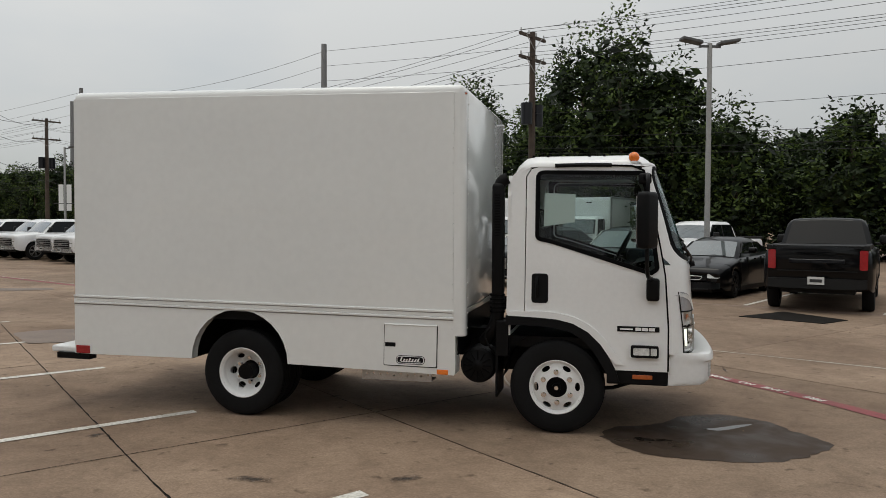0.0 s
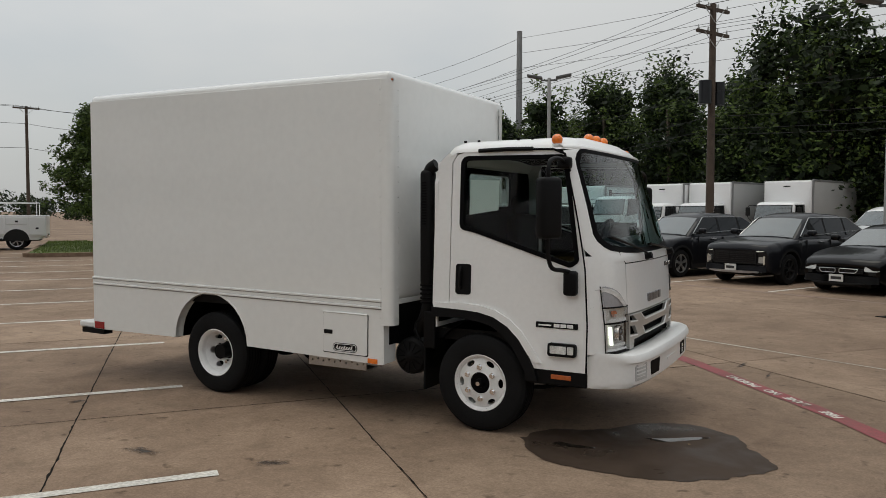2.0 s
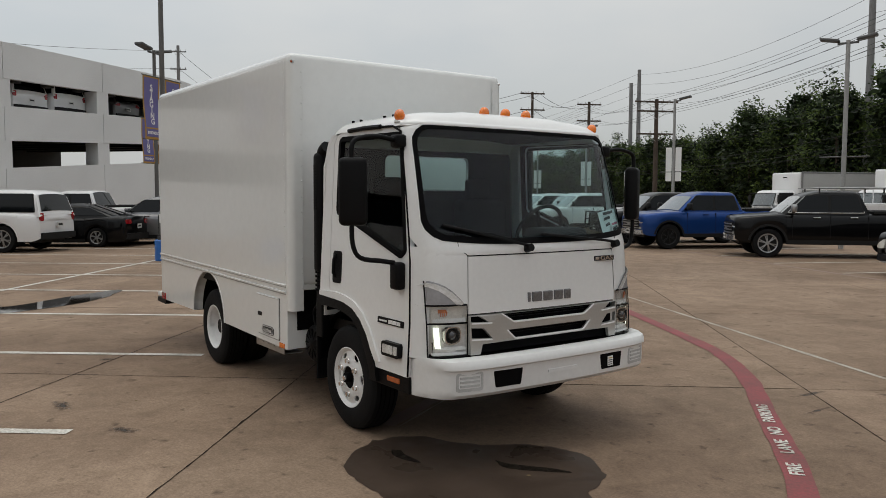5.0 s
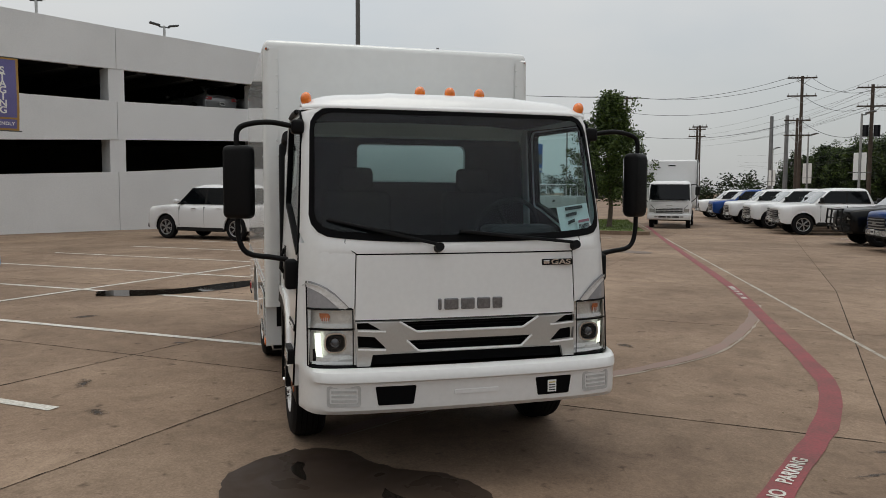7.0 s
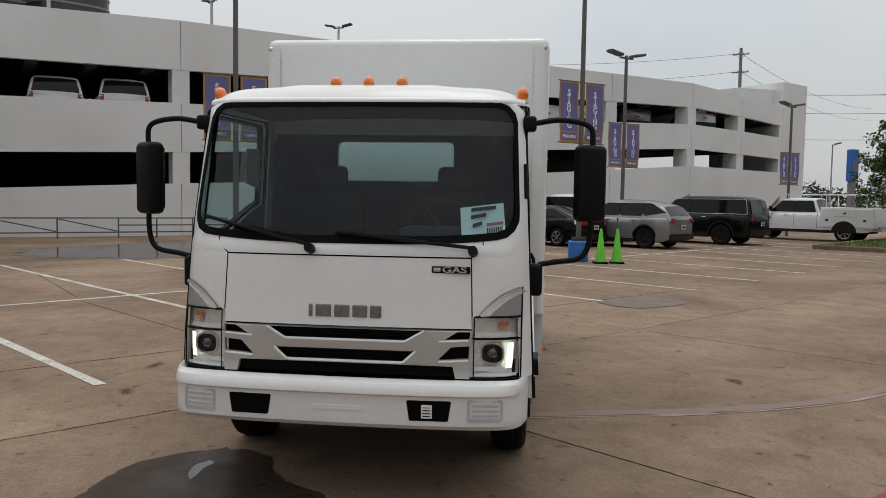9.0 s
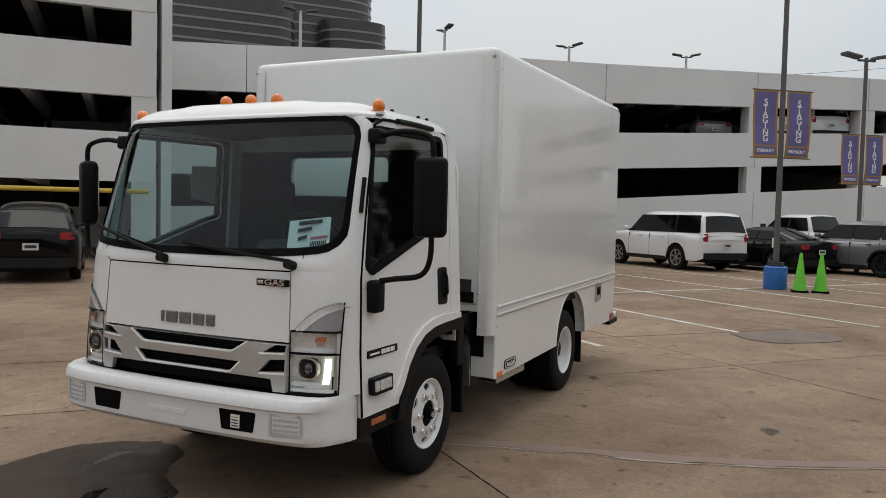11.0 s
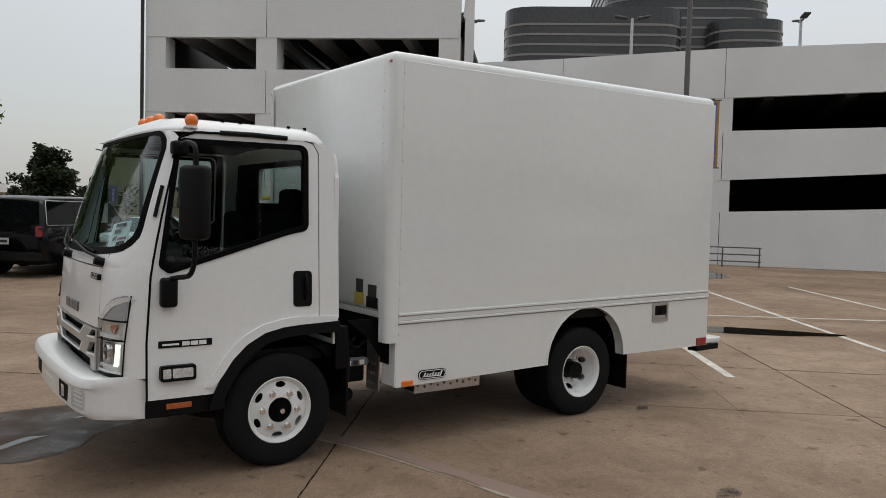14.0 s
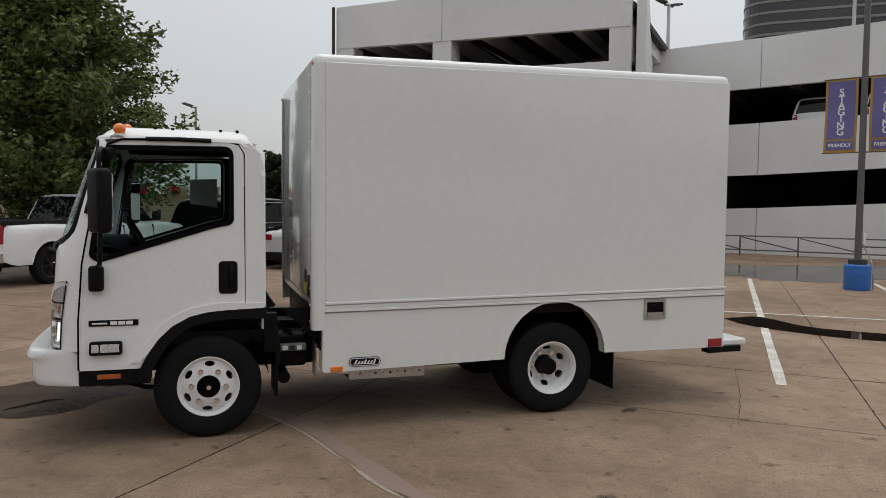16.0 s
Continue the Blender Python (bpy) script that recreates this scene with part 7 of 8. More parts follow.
        tz = (zr - 0.30, zr + 0.08) if kind == "pickup" else (zr - 0.02, zr + 0.22) if kind == "bigsuv" else (zr - 0.06, zr + 0.09)
        part("tail_lamp", strip(s * wn_ * (0.84 if big else 0.66), s * wn_ * 1.0, *tz, 0.012, 0.16, rear_x, -1, 0.0, 5), REDL, top, "red tail lamp", 50)
    xr = back
    part("rear_bumper", strip(-wn_ * 0.99, wn_ * 0.99, sill + 0.06, sill + 0.26, 0.07, 0.12, rear_x, -1), CHROME if kind == "pickup" and light else TRIM, top, "", 50)
    zp = sill + 0.22 if kind == "pickup" else sill + 0.5
    for xp, nm in ((xr - 0.085 if kind == "pickup" else xr - 0.022, "rear_plate"), (fo + 0.06, "front_plate")):
        zq = zp if nm == "rear_plate" else sill + 0.15
        pl = part("plate", B(xp - 0.006, xp + 0.006, -0.15, 0.15, zq - 0.075, zq + 0.075), PLATEM, top, "white plate")
        part("plate_bar", B(xp - 0.009, xp + 0.009, -0.11, 0.11, zq - 0.03, zq + 0.03), INK, pl)
    if kind == "pickup":
        if not service:
            # Dark panel on the closed body imitates the shaded hollow of a bed.
            part("bed_floor", B(-4.84, -2.84, -W + 0.20, W - 0.20, 1.24, 1.345), TRIM, top, "dark panel in place of the open bed's shade")
            for s in (-1, 1):
                part("bed_rail", B(-4.90, -2.80, *sorted((s * (W - 0.21), s * (W - 0.10))), 1.26, 1.36, bevel=0.02, seg=2), TRIM, top)
            part("tailgate_seam", B(-4.957, -4.90, -W * 0.70, W * 0.70, 0.84, 0.855), TRIM, top)
            part("tailgate_mark", B(-4.962, -4.90, -0.5, 0.5, 1.0, 1.08, bevel=0.01, seg=1), CARGREY if mat is CARBLACK else ALLOY, top, "plain tailgate mark")
        else:
            sb = part("service_body", B(-5.0, -2.80, -W - 0.04, W + 0.04, 0.62, 1.52, bevel=0.02), CARWHITE, top, "white utility body with lockers")
            for s in (-1, 1):
                for x0, x1, z0, z1 in ((-3.35, -2.86, 0.68, 1.46), (-4.25, -3.40, 1.12, 1.46), (-4.95, -4.30, 0.68, 1.46)):
                    dr = part("locker_door", B(x0, x1, *sorted((s * (W + 0.02), s * (W + 0.06))), z0, z1, bevel=0.015, seg=1), CARWHITE, sb)
                    part("locker_latch", B((x0 + x1) / 2 - 0.06, (x0 + x1) / 2 + 0.06, *sorted((s * (W + 0.05), s * (W + 0.075))), z0 + 0.3 * (z1 - z0), z0 + 0.3 * (z1 - z0) + 0.08), TRIM, dr)
                wl = bmesh.new()
                pts_a = [(-wb + 0.52 * math.cos(radians(a)), 0.41 + 0.52 * math.sin(radians(a))) for a in range(0, 181, 15)] + [(-wb - 0.52, 0.41)]
                plate(wl, pts_a[:-1], [], lambda x, z, s=s: (x, s * (W + 0.062), z), lambda x, z, s=s: (x, s * (W + 0.03), z))
                part("wheel_opening", wl, TRIM, sb)
            rack = True
    if rack:
        zr_ = 2.02 if service else zt + 0.04
        for s in (-1, 1):
            part("rack_bar", C((-1.2, s * (W - 0.25), zr_ + 0.06), (-4.7 if service else -3.2, s * (W - 0.25), zr_ + 0.06), 0.022, 6), CARWHITE if service else ALLOY, top)
            for x in ((-1.3, -2.95, -4.6) if service else (-1.4, -3.1)):
                part("rack_post", C((x, s * (W - 0.25), 1.5 if service and x < -2.8 else zt - 0.05), (x, s * (W - 0.25), zr_ + 0.06), 0.02, 6), CARWHITE if service else TRIM, top)
        if service:
            for x in (-1.3, -2.4, -3.5, -4.6):
                part("rack_cross", C((x, -W + 0.25, zr_ + 0.06), (x, W - 0.25, zr_ + 0.06), 0.02, 6), CARWHITE, top)
    if guard:
        gb = bmesh.new()
        for y in (-0.75, -0.3, 0.3, 0.75):
            tube(gb, [(fo + 0.08, y, 0.5), (fo + 0.16, y, 0.75), (fo + 0.12, y, 1.2)], 0.03, 6)
        for z in (0.62, 0.9, 1.18):
            tube(gb, [(fo + 0.10, -0.8, z), (fo + 0.15, 0, z), (fo + 0.10, 0.8, z)], 0.025, 6)
        part("brush_guard", gb, TRIM, top, "black brush guard")
    return top


def far_truck(at, heading, box_len, label, group="", has_box=True, grey=False, glass=None):
    """A cab-over box truck of the lot's far rows."""
    t = thing("delivery_truck", label, "truck", pose(at[0], at[1], 0, 0, 0, yaw_of(Vector((*heading, 0)))), group)

    def half(z):
        return 1.01 - 0.06 * max(0.0, z - 1.25)

    def face(z):
        return 1.08 if z < 1.3 else 1.08 - (z - 1.3) * 0.33
    # cab as a loft of rounded plan sections
    cabo = bmesh.new()
    rows = []
    for z, cut in ((0.62, 0.0), (0.70, 0.0), (1.0, 0.0), (1.28, 0.0), (1.36, 0.0), (1.7, 0.0), (2.02, 0.0), (2.14, 0.02), (2.22, 0.07), (2.27, 0.17)):
        w, xf_ = half(z) - cut, face(z) - cut * 1.3
        ring = [(xf_ - 0.05 * (y / w) ** 2, y) for y in np.linspace(-w + 0.14, w - 0.14, 7)]
        ring += [(xf_ - 0.09, w - 0.05), (xf_ - 0.20, w), (0.3, w), (-0.50 + cut, w), (-0.55 + cut, w - 0.05)]
        ring += [(-0.55 + cut, 0.0), (-0.55 + cut, -w + 0.05), (-0.50 + cut, -w), (0.3, -w), (xf_ - 0.20, -w), (xf_ - 0.09, -w + 0.05)]
        rows.append([(x, y, z) for x, y in ring])
    vs = grid(cabo, rows, closed=True)
    cabo.faces.new(vs[-1])
    cabo.faces.new(vs[0][::-1])
    part("cab", cabo, CARWHITE, t, "white cab", 50)

    def pane(name, z0, z1, ins, out, mt, parent):
        g_ = bmesh.new()
        zs = np.linspace(z0, z1, 4)
        grid(g_, [[(face(z) - 0.05 * (y / half(z)) ** 2 - 0.05 * (abs(y) / half(z)) ** 10 + out, y, z) for y in np.linspace(-half(z) + ins, half(z) - ins, 13)] for z in zs])
        return part(name, g_, mt, parent, "", 60)
    seal = pane("windshield_seal", 1.33, 2.10, 0.07, 0.008, TRIM, t)
    pane("windshield", 1.37, 2.06, 0.11, 0.014, glass or LIGHTGLASS, seal)
    for k in (-1, 0, 1):
        part("wiper", tube(bmesh.new(), [(face(1.36) + 0.02, 0.45 * k - 0.16, 1.36), (face(1.42) + 0.02, 0.45 * k + 0.26, 1.42)], 0.012, 4), TRIM, t)
    part("hood_line", B(1.06, 1.084, -0.82, 0.82, 1.272, 1.282), TRIM, t)
    part("name_mark", B(1.06, 1.09, -0.13, 0.13, 1.09, 1.125, bevel=0.008, seg=1), ALLOY, t, "plain bright mark")
    for s in (-1, 1):
        def out(o, s=s):
            return lambda x, z: (x, s * (half(z) + o), z)
        part("window_surround", plate(bmesh.new(), rounded([(-0.36, 1.42), (0.80, 1.27), (0.60, 2.11), (-0.36, 2.13)], 0.06), [], out(0.006), out(-0.02)), TRIM, t)
        part("side_window", plate(bmesh.new(), rounded([(-0.31, 1.46), (0.74, 1.32), (0.57, 2.07), (-0.31, 2.09)], 0.05), [], out(0.012), out(-0.015)), CARGLASS, t)
        for x in (-0.40, 0.86):
            part("door_line", plate(bmesh.new(), [(x - 0.007, 0.66), (x + 0.007, 0.66), (x + 0.007, 1.30), (x - 0.007, 1.30)], [], out(0.003), out(-0.02)), TRIM, t)
        part("door_handle", plate(bmesh.new(), rounded([(-0.33, 1.26), (-0.12, 1.26), (-0.12, 1.32), (-0.33, 1.32)], 0.02), [], out(0.02), out(-0.02)), TRIM, t)
        wl = [(0.53 * math.cos(radians(a)), 0.42 + 0.53 * math.sin(radians(a))) for a in range(22, 159, 8)]
        part("wheel_opening", plate(bmesh.new(), wl, [], out(0.004), out(-0.05)), TRIM, t)
        mir = part("mirror_arm", tube(bmesh.new(), smooth_line([(0.62, s * 0.95, 2.08), (0.85, s * 1.22, 2.08), (0.88, s * 1.27, 1.85), (0.88, s * 1.27, 1.55), (0.92, s * 1.1, 1.36), (0.90, s * 0.99, 1.26)], 3), 0.018, 6), TRIM, t)
        part("mirror", B(0.82, 0.93, *sorted((s * 1.16, s * 1.37)), 1.58, 2.0, bevel=0.035), TRIM, mir)
        # lamp cluster with its clear lens and raised fin
        lamp = part("headlight", plate(bmesh.new(), rounded([(s * 0.64, 0.74), (s * 0.93, 0.74), (s * 0.95, 1.16), (s * 0.86, 1.14), (s * 0.66, 0.96)], 0.02), [], lambda y, z: (1.092 - 0.06 * y * y - (0.05 if abs(y) > 0.9 else 0.0), y, z), lambda y, z: (0.95, y, z)), FINGREY, t, "silver lamp cluster")
        part("lamp_lens", plate(bmesh.new(), rounded([(s * 0.67, 0.77), (s * 0.90, 0.77), (s * 0.91, 0.95), (s * 0.68, 0.92)], 0.02), [], lambda y, z: (1.100 - 0.06 * y * y, y, z), lambda y, z: (1.0, y, z)), LAMPC, lamp)
        part("bumper_lamp", B(1.15, 1.226, *sorted((s * 0.52, s * 0.66)), 0.53, 0.59), LAMPC, t)
        for x, y in ((0, 0.86), (-2.9 - box_len * 0.12, 0.90)):
            ty = bmesh.new()
            lathe(ty, [(0.22, -0.1), (0.36, -0.11), (0.40, -0.07), (0.40, 0.07), (0.36, 0.11), (0.24, 0.105), (0.2, 0.05), (0.0, 0.04)], 24, s * y, x, 0.40, s)
            w = part("wheel", ty, RUBBER, t, "", 40)
            dsc = bmesh.new()
            lathe(dsc, [(0.22, 0.107), (0.2, 0.09), (0.1, 0.10), (0.0, 0.10)], 20, s * y, x, 0.40, s)
            part("rim", dsc, RIMW, w, "", 40)
    part("grille", B(1.0, 1.092, -0.62, 0.62, 0.72, 0.97, bevel=0.02), TRIM, t)
    for k in range(3):
        part("grille_bar", B(1.04, 1.108, -0.63, 0.63, 0.76 + 0.075 * k, 0.795 + 0.075 * k, bevel=0.008, seg=1), ALLOY, t)
    part("bumper", B(0.80, 1.22, -1.0, 1.0, 0.42, 0.69, bevel=0.05), CARWHITE, t, "", 40)
    for y0, y1 in ((-0.48, -0.13), (-0.09, 0.09), (0.13, 0.48)):
        part("bumper_slot", B(1.17, 1.223, y0, y1, 0.52, 0.59), TRIM, t)
    part("frame", B(-0.9 - box_len, 0.6, -0.45, 0.45, 0.5, 0.8), CHASSIS, t)
    part("engine_cover", B(-0.5, 0.7, -0.8, 0.8, 0.36, 0.62), CHASSIS, t)
    if has_box:
        box_ = part("cargo_box", B(-0.72 - box_len, -0.72, -1.21, 1.21, 0.95, 3.32, bevel=0.03), BOXGREY if grey else CARWHITE, t, "grey cargo box" if grey else "white cargo box", 40)
        part("nose_fairing", B(-0.76, -0.56, -1.17, 1.17, 1.0, 3.30, bevel=0.09, seg=3), CARWHITE, box_, "white box front with rounded edges", 40)
        for s in (-1, 1):
            part("corner_rail", B(-0.80, -0.70, *sorted((s * 1.15, s * 1.235)), 0.93, 3.34, bevel=0.02, seg=1), BOXRAIL, box_)
            part("top_rail", B(-0.72 - box_len, -0.74, *sorted((s * 1.16, s * 1.228)), 3.24, 3.345, bevel=0.02, seg=1), BOXRAIL, box_)
        part("box_mark", B(-0.562, -0.55, -0.17, 0.17, 3.0, 3.06), TRIM, box_)
    else:
        part("flat_bed", B(-0.72 - box_len, -0.72, -1.15, 1.15, 0.85, 1.0), TRIM, t)
        rack = part("headache_rack", B(-0.82, -0.74, -1.15, 1.15, 0.95, 1.6), TRIM, t, "black cab guard")
        for y in (-1.12, 1.12):
            part("guard_post", B(-0.83, -0.73, y - 0.06, y + 0.06, 0.95, 2.62), TRIM, rack)
        for z in (1.95, 2.2, 2.42):
            part("guard_bar", B(-0.80, -0.76, -1.12, 1.12, z, z + 0.05), TRIM, rack)
        for k in range(12):
            part("guard_mesh", C((-0.78, -1.1 + 0.2 * k, 1.55), (-0.78, -1.1 + 0.2 * k, 2.42), 0.012, 4), TRIM, rack)
    return t


minusN = (-N.x, -N.y)
hb = (HB.x, HB.y)
# far row
car("pickup", CARBLACK, (4.67 + 0.3 * 3.75, 10.3 + 0.954 * 3.75), (0.3, 0.954), "black pickup truck parked nose in, showing its tailgate", "pickup", DARKALLOY, group="")
car("sedan", CARBLACK, (2.46, 12.76), hb, "glossy black sedan parked beside a black pickup", "car", DARKALLOY)
car("suv", CARGREY, (0.16, 14.06), hb, "dark grey family SUV with bright window trim", "car", DARKALLOY, bright=True, face="new")
car("suv", CARGREY, (-2.54, 14.96), hb, "older dark grey SUV with cloudy headlights and silver wheels", "car", bright=True, face="old")
car("pickup", CARBLACK, (-8.44, 17.6), (-0.72, -0.69), "black crew cab pickup truck with chrome mirrors and wheels", "pickup", bright=True, rack=True)
car("pickup", CARWHITE, (-12.4, 25.4), hb, "white work pickup with a pale ladder rack behind the far row", "pickup", service=True)
car("pickup", CARBLUE, (-12.6, 17.9), hb, "blue crew cab pickup truck with black wheels", "pickup", DARKALLOY)
car("pickup", CARBLACK, (-15.4, 19.2), hb, "black pickup truck with a black brush guard", "pickup", DARKALLOY, guard=True)
p1 = car("pickup", CARWHITE, (-22.0, 21.9), hb, "white crew cab pickup truck in a row of like pickups", "pickup", group="white pickups")
for k in range(1, 9):
    p = Vector((-22.0, 21.9, 0)) + RB * (2.75 * k) - HB * (0.5 * (k % 2))
    if k == 6:
        car("pickup", CARBLUE, (p.x, p.y), hb, "blue crew cab pickup in a row of white pickups", "pickup")
    else:
        copy_thing(p1, pose(p.x, p.y, 0, 0, 0, yaw_of(HB)))
p2 = car("pickup", CARWHITE, (2.6, 21.6), (-0.55, -0.83), "white single cab pickup truck below the trees", "pickup")
p2.location.z = fall(2.6, 21.6)
# cars past the banner poles
car("suv", CARSILVER, (-25.1, 3.2), minusN, "silver compact SUV parked nose to the garage", "car", DARKALLOY)
car("bigsuv", CARBLACK, (-28.9, 6.5), minusN, "black large SUV with bright side trim", "car", DARKALLOY, bright=True)
car("pickup", CARWHITE, (-33.5, 12.1), minusN, "white service pickup with locker body and ladder rack", "pickup", service=True)
car("bigsuv", CARWHITE, (-24.3, -2.7), (-0.65, -0.76), "white large SUV with silver wheels", "car")
car("sedan", CARBLACK, (-25.2, 0.2), minusN, "black sedan parked near the garage", "car")
car("pickup", CARWHITE, (-30.2, 1.3), minusN, "white pickup truck parked near the garage", "pickup")
# by the garage block
car("pickup", CARWHITE, (1.51, -14.88), (-0.60, -0.80), "white pickup truck with black wheels under a tree", "pickup", DARKALLOY)
gb_ = (-0.65, -0.76)
car("bigsuv", CARBLACK, (-2.7, -17.7), gb_, "black large SUV parked by the garage entrance", "car", bright=True)
car("suv", CARBLACK, (-8.85, -14.5), gb_, "black SUV parked by the garage entrance", "car", DARKALLOY)
car("sedan", CARWHITE, (-4.75, -16.8), gb_, "white sedan parked by the garage entrance", "car")
car("suv", CARSILVER, (-3.25, -19.7), gb_, "silver SUV parked in the garage shade", "car")
# box trucks
far_truck((-28.0, 19.6), (0.82, -0.57), 4.6, "white box truck standing in the lane beside a tree island", "", glass=CARGLASS)
for k, (x, y, l, has, grey) in enumerate(((-11.9, 36.2, 5.0, True, False), (-8.6, 32.6, 4.5, False, False), (-7.4, 35.3, 5.2, True, False), (-4.9, 34.9, 5.4, True, True), (-1.2, 34.8, 5.4, True, True), (-14.2, 37.4, 5.2, True, False), (-21.0, 39.0, 6.6, True, True))):
    ft = far_truck((x, y), (-0.33, -0.944), l, ("white flatbed truck with a black cab guard" if not has else "white box truck in a row before the trees"), "trucks below the trees", has, grey)
    ft.location.z = fall(x, y) + (0.35 if not has else 0.0)
# cars on the garage decks, their roofs above the spandrels
deck_cars = [o for o in scene.objects if o.get("category") == "car" and o.parent is None]
silver = next(o for o in deck_cars if "silver compact" in o["label"])
pale = next(o for o in deck_cars if "white large" in o["label"])
deck_yaw = math.degrees(math.atan2(INWARD.y, INWARD.x))
for k, f, lvl, src in ((1, 0.30, 1, pale), (1, 0.68, 1, pale), (3, 0.8, 1, silver), (4, 0.35, 1, pale), (4, 0.75, 1, pale), (5, 0.5, 1, silver), (6, 0.4, 1, pale), (3, 0.4, 0, silver), (4, 0.5, 0, pale)):
    (a, ha), (b, hb_) = FRONT[k], FRONT[k + 1]
    i = 1 if lvl else 0
    top = (ha[1] + (hb_[1] - ha[1]) * f + 1.0) if lvl else 0.75
    c = Vector(a).lerp(Vector(b), f) + Vector(INWARD.xy) * 4.9
    d = copy_thing(src, pose(c.x, c.y, top + 0.02, 0, 0, deck_yaw))
    tagged(d, "car parked on a garage deck behind the parapet", "car", "cars on the garage decks")

# ---- trees ----
BARK = material("grey bark", (0.11, 0.085, 0.065), 0.9, 0, 0.4, 8, 60, 0.5)


def leaf_material(name, c, dark):
    m = bpy.data.materials.new(name)
    m.use_nodes = True
    n, l = m.node_tree.nodes, m.node_tree.links
    b = n["Principled BSDF"]
    geo, ramp = n.new("ShaderNodeNewGeometry"), n.new("ShaderNodeValToRGB")
    ramp.color_ramp.elements[0].color, ramp.color_ramp.elements[1].color = (*dark, 1), (*c, 1)
    l.new(geo.outputs["Random Per Island"], ramp.inputs["Fac"])
    l.new(ramp.outputs["Color"], b.inputs["Base Color"])
    b.inputs["Roughness"].default_value = 0.55
    b.inputs["Specular IOR Level"].default_value = 0.3
    tr, mix = n.new("ShaderNodeBsdfTranslucent"), n.new("ShaderNodeMixShader")
    l.new(ramp.outputs["Color"], tr.inputs["Color"])
    mix.inputs[0].default_value = 0.25
    l.new(b.outputs[0], mix.inputs[1])
    l.new(tr.outputs[0], mix.inputs[2])
    l.new(mix.outputs[0], n["Material Output"].inputs["Surface"])
    return m


LEAFA = leaf_material("green leaves", (0.108, 0.158, 0.036), (0.013, 0.026, 0.008))
LEAFC = leaf_material("fresh green leaves", (0.165, 0.215, 0.062), (0.035, 0.058, 0.018))
# Darker copy of the leaf colours, with the woods' inner shade in it.
LEAFB = leaf_material("shade-dark green leaves", (0.030, 0.050, 0.015), (0.005, 0.010, 0.004))


def leaves(rng, clumps, per, size, spread):
    """Loose leaf pairs round clump centres, as one point and face list."""
    c = np.repeat(clumps, per, axis=0)
    k = len(c)
    p = c[:, :3] + np.clip(rng.normal(0, 1, (k, 3)), -1.7, 1.7) * (c[:, 3:4] * spread)
    a, b = rng.normal(0, 1, (k, 3)), rng.normal(0, 1, (k, 3))
    a[:, 2] *= 0.6
    a /= np.linalg.norm(a, axis=1, keepdims=True)
    b -= a * (a * b).sum(1, keepdims=True)
    b /= np.linalg.norm(b, axis=1, keepdims=True)
    s = size * rng.uniform(0.6, 1.3, (k, 1))
    v = np.stack([p - a * s, p + b * s * 0.45, p + a * s, p - b * s * 0.45], 1).reshape(-1, 3)
    f = np.arange(k * 4).reshape(-1, 4)
    return v, f


def tree(x, y, h, crown_r, base, seed, label, mat=None, clumps=150, per=60, size=0.085, squash=1.0, group="", trunk_r=0.11):
    rng = np.random.default_rng(seed)
    t = thing("tree", label, "tree", pose(x, y, 0), group)
    tk = bmesh.new()
    bend = [Vector((0, 0, 0)), Vector((rng.normal(0, 0.06), rng.normal(0, 0.06), base * 0.6)), Vector((rng.normal(0, 0.12), rng.normal(0, 0.12), base * 1.3)), Vector((0, 0, h * 0.75))]
    line = smooth_line(bend, 5)
    rows = []
    for i, p in enumerate(line):
        r = trunk_r * (1.25 - 1.05 * i / (len(line) - 1)) + (0.05 if i == 0 else 0)
        rows.append([p + Vector((r * math.cos(2 * math.pi * k / 9), r * math.sin(2 * math.pi * k / 9), 0)) for k in range(9)])
    grid(tk, rows, closed=True)
    part("trunk", tk, BARK, t, "", 60)
    cent = []
    limbs = clumps // 6
    for k in range(limbs):
        # limbs leave the trunk all the way up, shorter towards the tip, and rise outwards
        f = (k + rng.uniform(0, 0.9)) / limbs
        az = k * 2.4 + rng.normal(0, 0.35)
        z0 = base * 0.85 + (h * 0.93 - base * 0.85) * f
        ln = crown_r * squash * max(0.16, 1 - f ** 1.5) * rng.uniform(0.72, 1.12)
        up = ln * rng.uniform(0.12, 0.5)
        tip = Vector((ln * math.cos(az), ln * math.sin(az), z0 + up))
        bent_ = Vector((tip.x * 0.5, tip.y * 0.5, z0 + up * 0.65))
        for j in range(6):
            q = (j + rng.uniform(0.4, 1.0)) / 6
            c = Vector((0, 0, z0)).lerp(bent_, q * 2) if q < 0.5 else bent_.lerp(tip, q * 2 - 1)
            w = 0.10 + 0.30 * (1 - q)
            c += Vector((rng.normal(0, w), rng.normal(0, w), rng.normal(0, w * 0.5)))
            cent.append((c.x, c.y, c.z, crown_r * (0.085 - 0.035 * q)))
        if k % 3:
            continue
        limb = smooth_line([(0, 0, z0), bent_, tip], 4)
        lb = bmesh.new()
        rows = []
        for i, p in enumerate(limb):
            r = trunk_r * 0.38 * (1.1 - i / (len(limb) - 0.5))
            rows.append([p + Vector((r * math.cos(2 * math.pi * j / 5), r * math.sin(2 * math.pi * j / 5), r * 0.3 * math.sin(j))) for j in range(5)])
        grid(lb, rows, closed=True)
        part("limb", lb, BARK, t)
    v, f = leaves(rng, np.array(cent), per, size, 1.0)
    me = bpy.data.meshes.new("crown")
    me.from_pydata(v.tolist(), [], f.tolist())
    me.materials.append(mat or LEAFA)
    ob = new("crown", me)
    ob.parent = t
    return t


